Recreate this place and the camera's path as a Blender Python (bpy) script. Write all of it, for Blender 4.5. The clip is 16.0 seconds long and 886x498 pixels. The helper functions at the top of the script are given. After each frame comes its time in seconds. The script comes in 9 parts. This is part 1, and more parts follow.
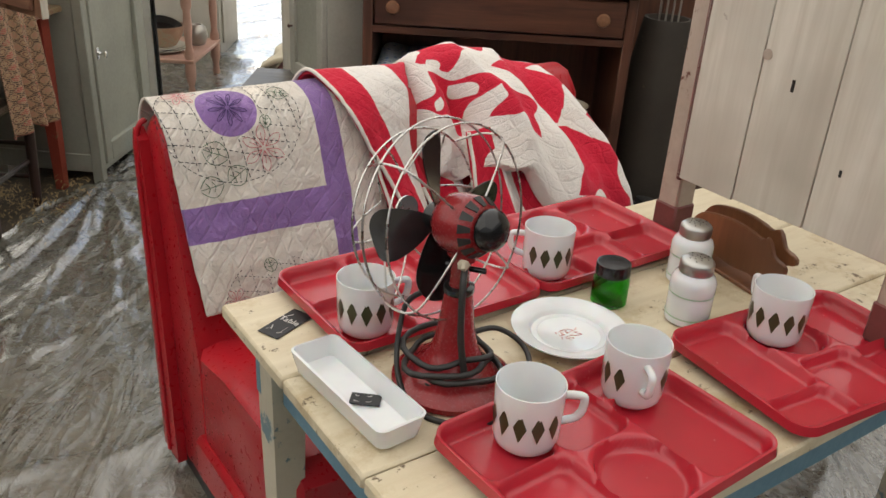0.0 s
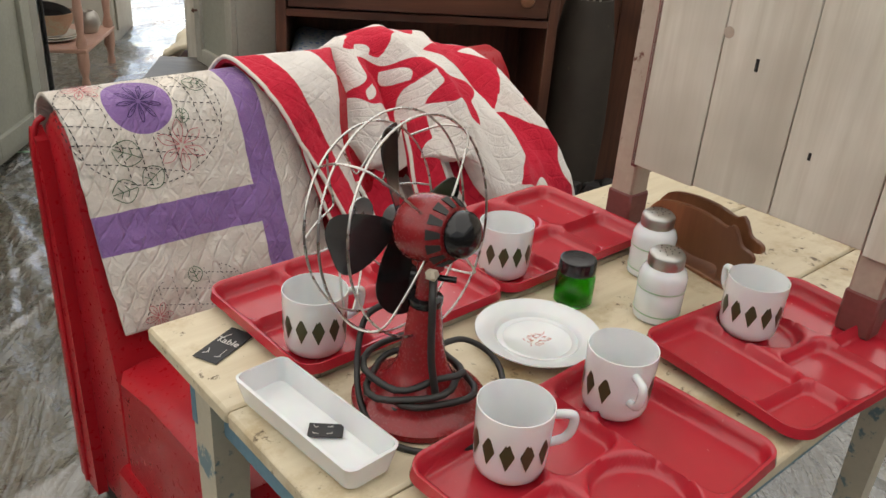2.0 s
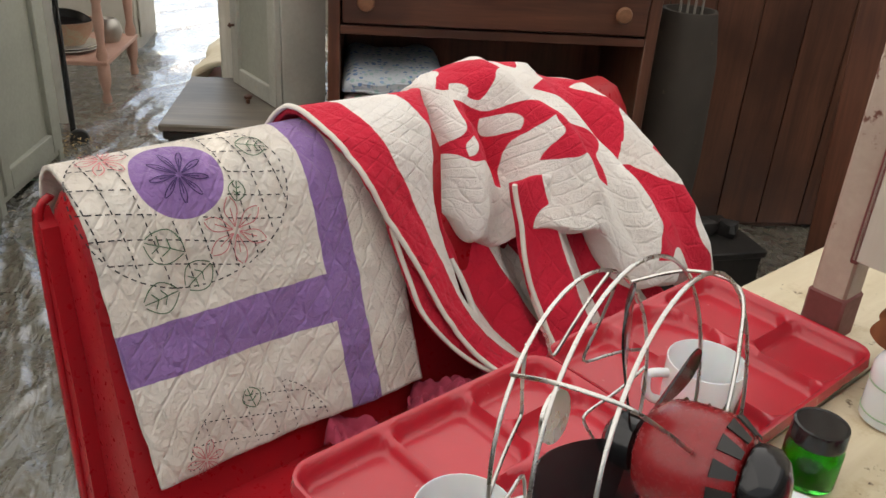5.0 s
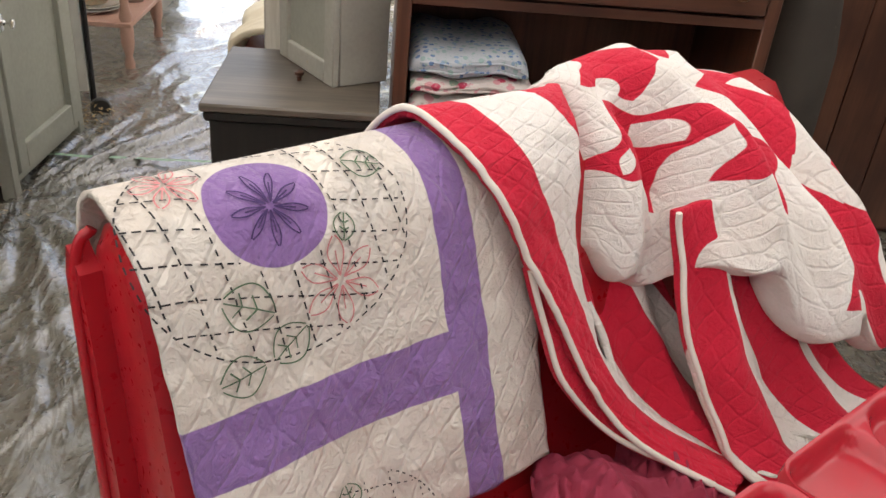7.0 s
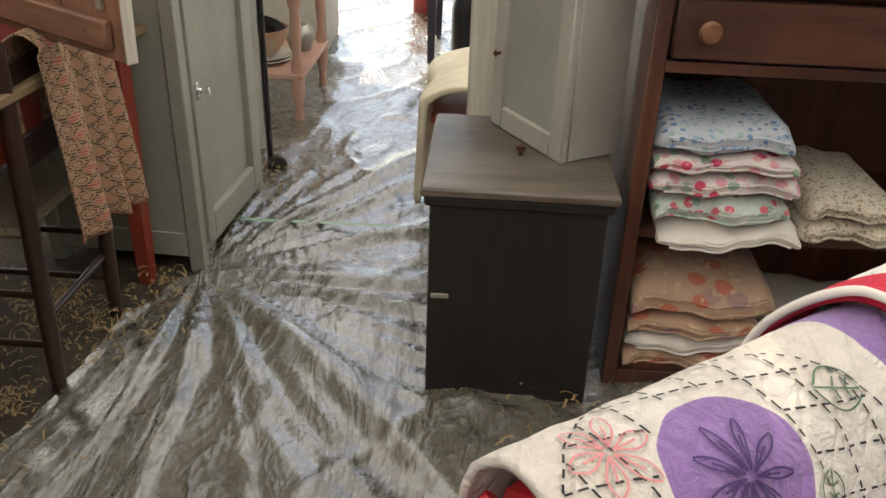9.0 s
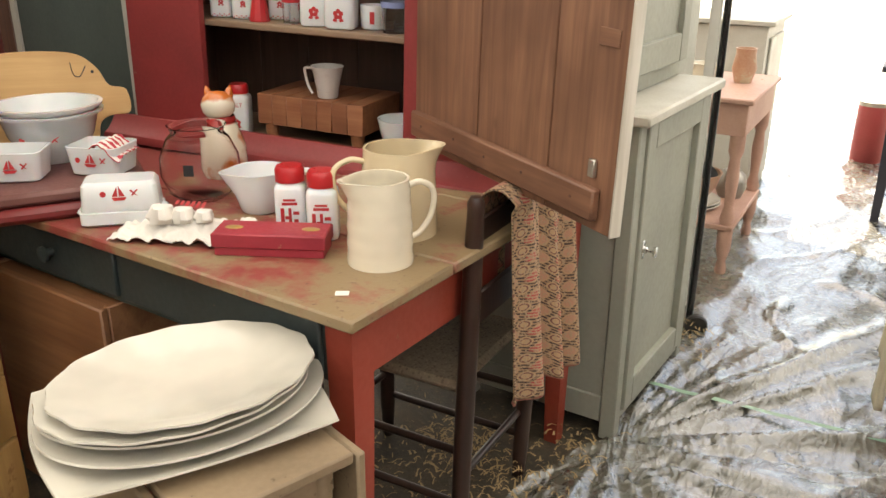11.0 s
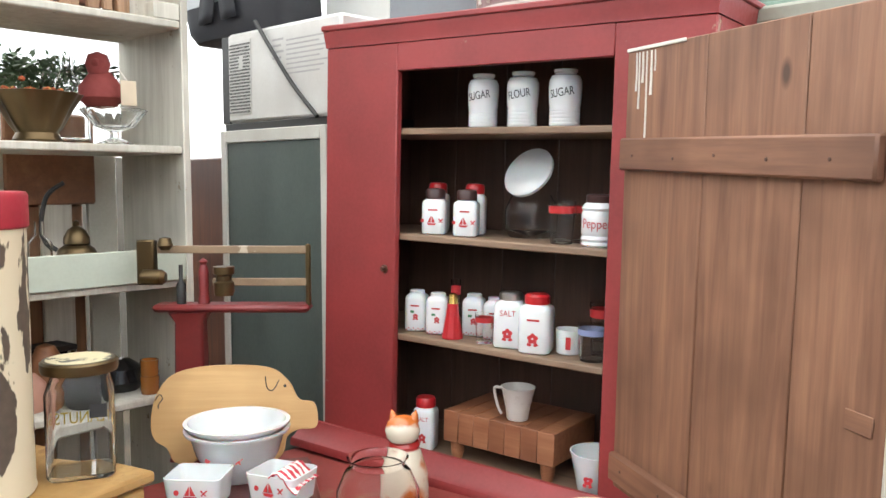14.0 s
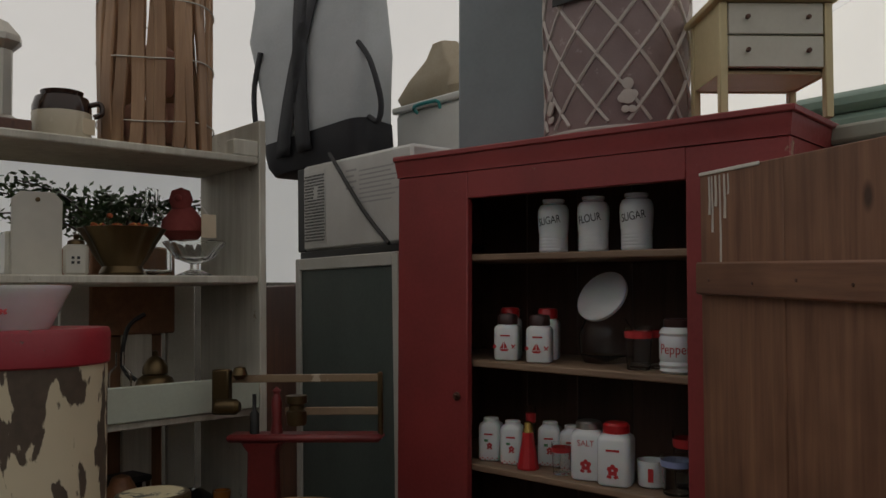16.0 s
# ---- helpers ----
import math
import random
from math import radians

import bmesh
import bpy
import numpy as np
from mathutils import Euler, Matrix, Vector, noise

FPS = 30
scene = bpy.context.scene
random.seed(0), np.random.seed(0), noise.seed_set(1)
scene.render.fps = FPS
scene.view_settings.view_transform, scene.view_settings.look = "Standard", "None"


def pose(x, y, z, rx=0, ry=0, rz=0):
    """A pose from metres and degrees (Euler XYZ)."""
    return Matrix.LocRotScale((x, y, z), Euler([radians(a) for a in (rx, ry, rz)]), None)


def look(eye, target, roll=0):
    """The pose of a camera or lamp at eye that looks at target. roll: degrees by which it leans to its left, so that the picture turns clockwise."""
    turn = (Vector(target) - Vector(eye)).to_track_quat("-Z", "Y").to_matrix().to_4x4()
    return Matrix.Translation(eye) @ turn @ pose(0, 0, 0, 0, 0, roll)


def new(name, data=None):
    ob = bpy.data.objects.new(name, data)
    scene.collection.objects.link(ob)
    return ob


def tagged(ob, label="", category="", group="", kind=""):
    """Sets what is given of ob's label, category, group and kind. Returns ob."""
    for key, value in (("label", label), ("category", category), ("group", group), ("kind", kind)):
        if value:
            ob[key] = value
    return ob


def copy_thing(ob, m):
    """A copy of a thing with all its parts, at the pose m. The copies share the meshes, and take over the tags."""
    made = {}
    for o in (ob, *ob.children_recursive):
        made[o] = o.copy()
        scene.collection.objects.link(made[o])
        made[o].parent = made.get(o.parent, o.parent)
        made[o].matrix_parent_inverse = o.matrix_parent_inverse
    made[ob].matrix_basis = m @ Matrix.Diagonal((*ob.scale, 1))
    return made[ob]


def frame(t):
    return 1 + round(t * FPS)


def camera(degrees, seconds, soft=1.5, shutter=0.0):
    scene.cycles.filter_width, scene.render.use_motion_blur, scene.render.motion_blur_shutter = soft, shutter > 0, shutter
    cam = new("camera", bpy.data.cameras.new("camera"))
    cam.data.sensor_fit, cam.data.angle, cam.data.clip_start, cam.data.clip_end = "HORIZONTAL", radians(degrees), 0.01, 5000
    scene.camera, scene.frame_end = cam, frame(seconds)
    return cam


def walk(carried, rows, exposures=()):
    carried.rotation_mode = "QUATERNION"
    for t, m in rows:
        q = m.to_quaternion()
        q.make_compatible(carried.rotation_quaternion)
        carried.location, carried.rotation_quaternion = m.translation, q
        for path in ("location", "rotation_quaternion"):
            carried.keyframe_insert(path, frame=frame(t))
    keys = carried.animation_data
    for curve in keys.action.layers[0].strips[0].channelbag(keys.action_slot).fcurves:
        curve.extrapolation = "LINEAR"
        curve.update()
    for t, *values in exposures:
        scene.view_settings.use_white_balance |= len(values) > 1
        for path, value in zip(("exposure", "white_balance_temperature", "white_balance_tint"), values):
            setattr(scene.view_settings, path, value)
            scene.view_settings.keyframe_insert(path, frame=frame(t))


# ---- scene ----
import functools

cam = camera(55.8, 16.0)
PATH = [
    (0, (0.133, -0.072, 1.446), (0.149, 1.726, 0.569), 3.7),
    (0.5, (0.102, -0.051, 1.437), (0.163, 1.738, 0.545), 4.1),
    (1, (0.075, -0.029, 1.424), (0.192, 1.753, 0.523), 4.6),
    (1.5, (0.065, -0.007, 1.415), (0.252, 1.772, 0.52), 5.0),
    (2, (0.068, 0.052, 1.412), (0.302, 1.825, 0.517), 4.4),
    (2.5, (0.092, 0.129, 1.408), (0.339, 1.903, 0.519), 4.1),
    (3, (0.124, 0.199, 1.406), (0.354, 1.977, 0.52), 3.8),
    (3.5, (0.12, 0.246, 1.401), (0.342, 2.028, 0.52), 3.8),
    (4, (0.081, 0.316, 1.387), (0.283, 2.101, 0.507), 3.6),
    (4.5, (0.011, 0.413, 1.382), (0.208, 2.195, 0.496), 3.7),
    (4.7, (-0.023, 0.453, 1.381), (0.173, 2.23, 0.486), 3.8),
    (6.8, (-0.185, 0.804, 1.304), (-0.009, 2.548, 0.342), 5.7),
    (7, (-0.212, 0.842, 1.305), (-0.033, 2.579, 0.329), 5.7),
    (7.5, (-0.291, 0.924, 1.303), (-0.129, 2.649, 0.303), 5.6),
    (8, (-0.397, 1.003, 1.294), (-0.256, 2.714, 0.268), 4.7),
    (8.5, (-0.451, 1.056, 1.298), (-0.38, 2.775, 0.278), 3.6),
    (9, (-0.495, 1.141, 1.324), (-0.586, 2.897, 0.372), 2.0),
    (9.5, (-0.541, 1.217, 1.334), (-0.894, 2.973, 0.444), 2.0),
    (10, (-0.617, 1.264, 1.341), (-1.209, 2.985, 0.513), 1.6),
    (10.2, (-0.656, 1.285, 1.342), (-1.318, 2.99, 0.533), 1.3),
    (12.3, (-0.89, 1.455, 1.422), (-2.087, 2.963, 0.88), -0.3),
    (12.5, (-0.893, 1.468, 1.432), (-2.118, 2.966, 0.928), -0.3),
    (13, (-0.9, 1.486, 1.462), (-2.197, 2.956, 1.068), 0.3),
    (13.5, (-0.905, 1.494, 1.492), (-2.229, 2.967, 1.21), 0.3),
    (14, (-0.903, 1.509, 1.517), (-2.245, 2.983, 1.357), 0.0),
    (14.5, (-0.893, 1.51, 1.532), (-2.259, 2.97, 1.519), -0.4),
    (15, (-0.888, 1.52, 1.543), (-2.283, 2.951, 1.618), -0.8),
    (15.5, (-0.892, 1.521, 1.549), (-2.299, 2.938, 1.669), -1.0),
    (16, (-0.913, 1.517, 1.542), (-2.375, 2.876, 1.66), -1.0),
]
EXPOSURES = [(0, 0.74, 7600, 10), (4.7, 0.78, 7500, 10), (7, 1.03, 7600, 14), (9, 0.90, 7800, 10), (10.2, 1.24, 8100, 9), (12.3, 1.86, 8300, 12), (13.4, 2.02, 7600, 10), (14, 2.04, 6800, 7), (14.5, 1.4, 7100, 9), (15, 0.55, 7300, 10), (15.5, -0.5, 7400, 10), (16, -0.8, 7400, 10)]
walk(cam, [(t, look(eye, target, roll)) for t, eye, target, roll in PATH], EXPOSURES)

# ---- light: daylight through a white tent and its open end ----
SUN_EL, SUN_AZ = 52.0, -20.0
world = bpy.data.worlds.new("sky")
scene.world = world
world.use_nodes = True
wn = world.node_tree.nodes
sky = wn.new("ShaderNodeTexSky")
sky.sky_type, sky.sun_disc = "NISHITA", False
sky.sun_elevation, sky.sun_rotation = radians(SUN_EL), radians(SUN_AZ)
wn["Background"].inputs["Strength"].default_value = 0.15
world.node_tree.links.new(sky.outputs[0], wn["Background"].inputs[0])
sun_data = bpy.data.lights.new("sun", "SUN")
sun_data.energy, sun_data.angle, sun_data.color = 5.0, radians(0.5), (1.0, 0.95, 0.88)
sun = new("sun", sun_data)
az, el = radians(SUN_AZ), radians(SUN_EL)
sun.matrix_world = look((0, 0, 12), (-12 * math.sin(az) * math.cos(el), -12 * math.cos(az) * math.cos(el), 12 - 12 * math.sin(el)))


# ---- node and mesh helpers ----
class Nodes:
    def __init__(self, name):
        self.m = bpy.data.materials.new(name)
        self.m.use_nodes = True
        self.t = self.m.node_tree
        self.b = self.t.nodes["Principled BSDF"]
        self.coord = self.t.nodes.new("ShaderNodeTexCoord")

    def n(self, kind, operation="", data_type="", clamp=None):
        node = self.t.nodes.new("ShaderNode" + kind)
        if operation:
            node.operation = operation
        if data_type:
            node.data_type = data_type
        if clamp is not None:
            node.clamp = clamp
        return node

    def put(self, socket, v):
        if isinstance(v, bpy.types.NodeSocket):
            self.t.links.new(v, socket)
        elif isinstance(v, tuple) and len(v) == 3 and socket.type == "RGBA":
            socket.default_value = (*v, 1)
        else:
            socket.default_value = v

    def math(self, op, a, b=0.0, c=0.0):
        node = self.n("Math", operation=op)
        for s, v in zip(node.inputs, (a, b, c)):
            self.put(s, v)
        return node.outputs[0]

    def mix(self, f, a, b):
        node = self.n("Mix", data_type="RGBA")
        self.put(node.inputs[0], f), self.put(node.inputs[6], a), self.put(node.inputs[7], b)
        return node.outputs[2]

    def noise(self, scale, detail=4.0, rough=0.55, vec=None, dist=0.0):
        node = self.n("TexNoise")
        node.inputs["Scale"].default_value, node.inputs["Detail"].default_value = scale, detail
        node.inputs["Roughness"].default_value, node.inputs["Distortion"].default_value = rough, dist
        self.put(node.inputs["Vector"], vec or self.coord.outputs["Object"])
        return node.outputs["Fac"]

    def step(self, v, lo, hi):
        node = self.n("MapRange", clamp=True)
        for i, x in zip((0, 1, 2), (v, lo, hi)):
            self.put(node.inputs[i], x)
        return node.outputs[0]

    def stretch(self, sx, sy, sz, src=None):
        node = self.n("Mapping")
        node.inputs["Scale"].default_value = (sx, sy, sz)
        self.put(node.inputs["Vector"], src or self.coord.outputs["Object"])
        return node.outputs[0]

    def xyz(self, src):
        node = self.n("SeparateXYZ")
        self.put(node.inputs[0], src)
        return node.outputs

    def bump(self, h, strength=0.3, dist=0.004):
        node = self.n("Bump")
        node.inputs["Strength"].default_value, node.inputs["Distance"].default_value = strength, dist
        self.put(node.inputs["Height"], h)
        self.put(self.b.inputs["Normal"], node.outputs[0])

    def done(self, colour, rough=0.5, metal=0.0, **kw):
        self.put(self.b.inputs["Base Color"], colour)
        self.put(self.b.inputs["Roughness"], rough)
        self.put(self.b.inputs["Metallic"], metal)
        for k, v in kw.items():
            self.put(self.b.inputs[k.replace("_", " ")], v)
        return self.m


def paint(name, c1, c2=None, rough=0.45, worn=None, amount=0.62, scale=9.0, bump=0.25, spec=0.5):
    """Painted or glazed surface: two shades, fine relief, and chips that show what lies under the paint."""
    n = Nodes(name)
    c2 = c2 or tuple(x * 0.8 for x in c1)
    big, fine = n.noise(scale * 0.35, 3), n.noise(scale * 9, 5)
    col = n.mix(n.step(n.math("ADD", big, n.math("MULTIPLY", fine, 0.25)), 0.5, 0.8), c1, c2)
    r = n.math("ADD", n.math("MULTIPLY", fine, 0.25), rough - 0.12)
    if worn:
        w = n.noise(scale, 8, 0.68)
        mask = n.step(w, amount, amount + 0.03)
        col = n.mix(mask, col, worn)
        r = n.math("ADD", r, n.math("MULTIPLY", mask, 0.25))
        n.bump(n.math("SUBTRACT", n.math("MULTIPLY", fine, 0.3), mask), bump)
    else:
        n.bump(fine, bump * 0.5, 0.002)
    return n.done(col, r, Specular_IOR_Level=spec)


def wood(name, dark, light, axis="z", rough=0.5, scale=1.0, worn=None, amount=0.66, knots=True, spec=0.5):
    """Wood with grain along one axis, darker streaks and a few knots."""
    n = Nodes(name)
    st = {"x": (0.06, 1, 1), "y": (1, 0.06, 1), "z": (1, 1, 0.06)}[axis]
    info = n.n("ObjectInfo")
    shift = n.n("VectorMath", operation="ADD")
    n.put(shift.inputs[0], n.coord.outputs["Object"])
    n.put(shift.inputs[1], n.math("MULTIPLY", info.outputs["Random"], 7.0))
    v = n.stretch(*[s * scale for s in st], src=shift.outputs[0])
    g = n.noise(34, 6, 0.6, v, 0.6)
    f = n.noise(150, 4, 0.6, v)
    big = n.noise(3.0, 3, 0.5, shift.outputs[0])
    k = n.math("ADD", n.math("MULTIPLY", g, 0.75), n.math("MULTIPLY", f, 0.25))
    col = n.mix(n.step(k, 0.34, 0.66), dark, light)
    col = n.mix(n.step(big, 0.45, 0.75), col, tuple(x * 0.72 for x in dark))
    if knots:
        vor = n.n("TexVoronoi")
        vor.inputs["Scale"].default_value = 5.0
        n.put(vor.inputs["Vector"], n.stretch(*[(0.5 if s < 1 else 1) for s in st], src=shift.outputs[0]))
        col = n.mix(n.step(vor.outputs["Distance"], 0.07, 0.03), col, tuple(x * 0.45 for x in dark))
    if worn:
        mask = n.step(n.noise(12, 8, 0.7), amount, amount + 0.04)
        col = n.mix(mask, col, worn)
    n.bump(k, 0.35, 0.002)
    return n.done(col, n.math("ADD", n.math("MULTIPLY", f, 0.25), rough - 0.1), Specular_IOR_Level=spec)


def plain(name, c, rough=0.4, metal=0.0, **kw):
    n = Nodes(name)
    f = n.noise(60, 4)
    col = n.mix(n.step(n.noise(7, 3), 0.4, 0.75), c, tuple(x * 0.82 for x in c))
    n.bump(f, 0.08, 0.001)
    return n.done(col, n.math("ADD", n.math("MULTIPLY", f, 0.16), max(rough - 0.08, 0.02)), metal, **kw)


def glass(name, c, rough=0.02, ior=1.45):
    n = Nodes(name)
    return n.done(c, rough, 0.0, Transmission_Weight=1.0, IOR=ior)


def finish(me, mats, angle=38):
    for mm in mats if isinstance(mats, (list, tuple)) else [mats]:
        me.materials.append(mm)
    me.polygons.foreach_set("use_smooth", [True] * len(me.polygons))
    me.set_sharp_from_angle(angle=radians(angle))


def part(name, bm, material, parent=None, label="", m=None, angle=38):
    me = bpy.data.meshes.new(name)
    bmesh.ops.recalc_face_normals(bm, faces=bm.faces)
    bm.to_mesh(me)
    bm.free()
    finish(me, material, angle)
    ob = new(name, me)
    ob.parent = parent
    if m is not None:
        ob.matrix_local = m
    if label:
        ob["label"] = label
    return ob


def twin(ob, m, parent=None):
    """Another part on the same mesh."""
    o = new(ob.name, ob.data)
    o.parent = parent or ob.parent
    o.matrix_local = m
    if "label" in ob:
        o["label"] = ob["label"]
    return o


def thing(name, label, category, m=None, group="", kind=""):
    ob = new(name)
    ob.empty_display_size = 0.05
    if m is not None:
        ob.matrix_world = m
    return tagged(ob, label, category, group, kind)


def box(bm, a, b, bevel=0.003, m=None):
    tmp = bmesh.new()
    bmesh.ops.create_cube(tmp, size=1)
    for v in tmp.verts:
        v.co = Vector([lo + (hi - lo) * (c + 0.5) for lo, hi, c in zip(a, b, v.co)])
    if bevel:
        bmesh.ops.bevel(tmp, geom=list(tmp.edges), offset=min(bevel, 0.45 * min(abs(h - l) for l, h in zip(a, b))), segments=1, affect="EDGES")
    merge(bm, tmp, m)


def merge(bm, tmp, m=None):
    if m is not None:
        tmp.transform(m)
    me = bpy.data.meshes.new("tmp")
    tmp.to_mesh(me)
    tmp.free()
    bm.from_mesh(me)
    bpy.data.meshes.remove(me)


def bx(name, parent, material, a, b, bevel=0.003, label="", m=None):
    bm = bmesh.new()
    box(bm, a, b, bevel)
    return part(name, bm, material, parent, label, m)


def lathe_bm(bm, profile, seg=32, m=None, wobble=None, cap=True):
    """Turns a profile of (radius, z) round the z axis. wobble(angle, i) scales a ring."""
    tmp = bmesh.new()
    rings = []
    for i, (r, z) in enumerate(profile):
        if r < 1e-5:
            rings.append([tmp.verts.new((0, 0, z))])
            continue
        ring = []
        for k in range(seg):
            a = 2 * math.pi * k / seg
            w = wobble(a, i) if wobble else 1
            ring.append(tmp.verts.new((r * w * math.cos(a), r * w * math.sin(a), z)))
        rings.append(ring)
    for p, q in zip(rings, rings[1:]):
        for k in range(seg):
            l = (k + 1) % seg
            if len(p) == 1 and len(q) == 1:
                continue
            if len(p) == 1:
                tmp.faces.new((p[0], q[l], q[k]))
            elif len(q) == 1:
                tmp.faces.new((p[k], p[l], q[0]))
            else:
                tmp.faces.new((p[k], p[l], q[l], q[k]))
    if cap:
        for ring in (rings[0], rings[-1]):
            if len(ring) > 1:
                tmp.faces.new(ring)
    merge(bm, tmp, m)


def turned(name, parent, material, profile, seg=32, m=None, label="", wobble=None, cap=True, angle=38):
    bm = bmesh.new()
    lathe_bm(bm, profile, seg, None, wobble, cap)
    return part(name, bm, material, parent, label, m, angle)


def sweep_bm(bm, pts, r, seg=8, closed=False, m=None):
    pts = [Vector(p) for p in pts]
    tmp = bmesh.new()
    rings = []
    count = len(pts)
    up = None
    for i, p in enumerate(pts):
        if closed:
            d = pts[(i + 1) % count] - pts[i - 1]
        else:
            d = pts[min(i + 1, count - 1)] - pts[max(i - 1, 0)]
        d.normalize()
        if up is None:
            up = d.orthogonal().normalized()
        else:
            up = (up - d * up.dot(d))
            up = up.normalized() if up.length > 1e-4 else d.orthogonal().normalized()
        side = d.cross(up)
        rr = r(i / max(count - 1, 1)) if callable(r) else r
        rings.append([tmp.verts.new(p + (up * math.cos(a) + side * math.sin(a)) * rr) for a in [2 * math.pi * k / seg for k in range(seg)]])
    pairs = list(zip(rings, rings[1:])) + ([(rings[-1], rings[0])] if closed else [])
    for p, q in pairs:
        for k in range(seg):
            l = (k + 1) % seg
            tmp.faces.new((p[k], p[l], q[l], q[k]))
    if not closed:
        tmp.faces.new(rings[0]), tmp.faces.new(rings[-1])
    merge(bm, tmp, m)


def tube(name, parent, material, pts, r, seg=8, closed=False, label="", m=None):
    bm = bmesh.new()
    sweep_bm(bm, pts, r, seg, closed)
    return part(name, bm, material, parent, label, m, 60)


def spline(pts, steps=8, closed=False):
    """A smooth line through points."""
    P = [Vector(p) for p in pts]
    out = []
    n = len(P)
    for i in range(n if closed else n - 1):
        if closed:
            a, b, c, d = P[i - 1], P[i], P[(i + 1) % n], P[(i + 2) % n]
        else:
            a, b, c, d = P[max(i - 1, 0)], P[i], P[i + 1], P[min(i + 2, n - 1)]
        for k in range(steps):
            t = k / steps
            out.append(0.5 * (2 * b + (c - a) * t + (2 * a - 5 * b + 4 * c - d) * t * t + (3 * b - a - 3 * c + d) * t ** 3))
    if not closed:
        out.append(P[-1])
    return out


def prism_bm(bm, outline, z0, z1, m=None, bevel=0.0):
    tmp = bmesh.new()
    low = [tmp.verts.new((x, y, z0)) for x, y in outline]
    f = tmp.faces.new(low)
    up = bmesh.ops.extrude_face_region(tmp, geom=[f])
    for v in up["geom"]:
        if isinstance(v, bmesh.types.BMVert):
            v.co.z = z1
    if bevel:
        edges = [e for e in tmp.edges if abs(e.verts[0].co.z - e.verts[1].co.z) < 1e-6]
        bmesh.ops.bevel(tmp, geom=edges, offset=bevel, segments=2, affect="EDGES")
    merge(bm, tmp, m)


def slab(name, parent, material, outline, z0, z1, m=None, bevel=0.0, label=""):
    bm = bmesh.new()
    prism_bm(bm, outline, z0, z1, None, bevel)
    return part(name, bm, material, parent, label, m)


def rounded(w, d, r, n=5):
    """Outline of a rectangle with round corners, centred."""
    out = []
    for cx, cy, a0 in ((w / 2 - r, d / 2 - r, 0), (-w / 2 + r, d / 2 - r, 90), (-w / 2 + r, -d / 2 + r, 180), (w / 2 - r, -d / 2 + r, 270)):
        for k in range(n + 1):
            a = radians(a0 + 90 * k / n)
            out.append((cx + r * math.cos(a), cy + r * math.sin(a)))
    return out


def loft_bm(bm, rings, m=None, caps=(True, True)):
    """Skins rings of equal length, each a list of points."""
    tmp = bmesh.new()
    R = [[tmp.verts.new(p) for p in ring] for ring in rings]
    for p, q in zip(R, R[1:]):
        for k in range(len(p)):
            l = (k + 1) % len(p)
            tmp.faces.new((p[k], p[l], q[l], q[k]))
    if caps[0]:
        tmp.faces.new(R[0])
    if caps[1]:
        tmp.faces.new(R[-1])
    merge(bm, tmp, m)


def loft(name, parent, material, rings, m=None, label="", caps=(True, True), angle=38):
    bm = bmesh.new()
    loft_bm(bm, rings, None, caps)
    return part(name, bm, material, parent, label, m, angle)


def sheet(name, material, fn, nu, nv, parent=None, thick=0.0, label="", angle=80):
    """A cloth or ground surface: fn(u, v) gives a point for u, v in 0..1; u, v go into the uv map."""
    verts = [fn(i / nu, j / nv) for j in range(nv + 1) for i in range(nu + 1)]
    faces = [(j * (nu + 1) + i, j * (nu + 1) + i + 1, (j + 1) * (nu + 1) + i + 1, (j + 1) * (nu + 1) + i) for j in range(nv) for i in range(nu)]
    me = bpy.data.meshes.new(name)
    me.from_pydata(verts, [], faces)
    uv = me.uv_layers.new(name="uv")
    flat = np.empty((len(me.loops), 2))
    vi = np.array([l.vertex_index for l in me.loops])
    flat[:, 0], flat[:, 1] = (vi % (nu + 1)) / nu, (vi // (nu + 1)) / nv
    uv.data.foreach_set("uv", flat.ravel())
    finish(me, material, angle)
    ob = new(name, me)
    ob.parent = parent
    if thick:
        mod = ob.modifiers.new("thickness", "SOLIDIFY")
        mod.thickness, mod.offset = thick, 1
    if label:
        ob["label"] = label
    return ob


def bars(parent, material, rows, m, name="print"):
    """Flat printed marks: rows of (x0, z0, x1, z1) on a face that looks to -y."""
    bm = bmesh.new()
    for x0, z0, x1, z1 in rows:
        bm.faces.new([bm.verts.new(p) for p in ((x0, 0, z0), (x1, 0, z0), (x1, 0, z1), (x0, 0, z1))])
    return part(name, bm, material, parent, "", m)


def words(text, size, material, parent, m, name="lettering", squeeze=1.0):
    cu = bpy.data.curves.new(name, "FONT")
    cu.body, cu.size, cu.align_x, cu.align_y = text, size, "CENTER", "CENTER"
    cu.extrude = 0.0003
    tmp = bpy.data.objects.new("tmp", cu)
    scene.collection.objects.link(tmp)
    me = bpy.data.meshes.new_from_object(tmp.evaluated_get(bpy.context.evaluated_depsgraph_get()))
    bpy.data.objects.remove(tmp)
    me.name = name
    me.transform(Matrix.Diagonal((squeeze, 1, 1, 1)))
    me.materials.clear()
    me.materials.append(material)
    ob = new(name, me)
    ob.parent = parent
    ob.matrix_local = m
    return ob


def wrap(ob, radius, m):
    """Bends a flat mesh that lies in its own xy plane round an upright cylinder that faces -y."""
    for v in ob.data.vertices:
        a = v.co.x / radius
        v.co = Vector((math.sin(a) * (radius + v.co.z), -math.cos(a) * (radius + v.co.z), v.co.y))
    ob.matrix_local = m
    return ob


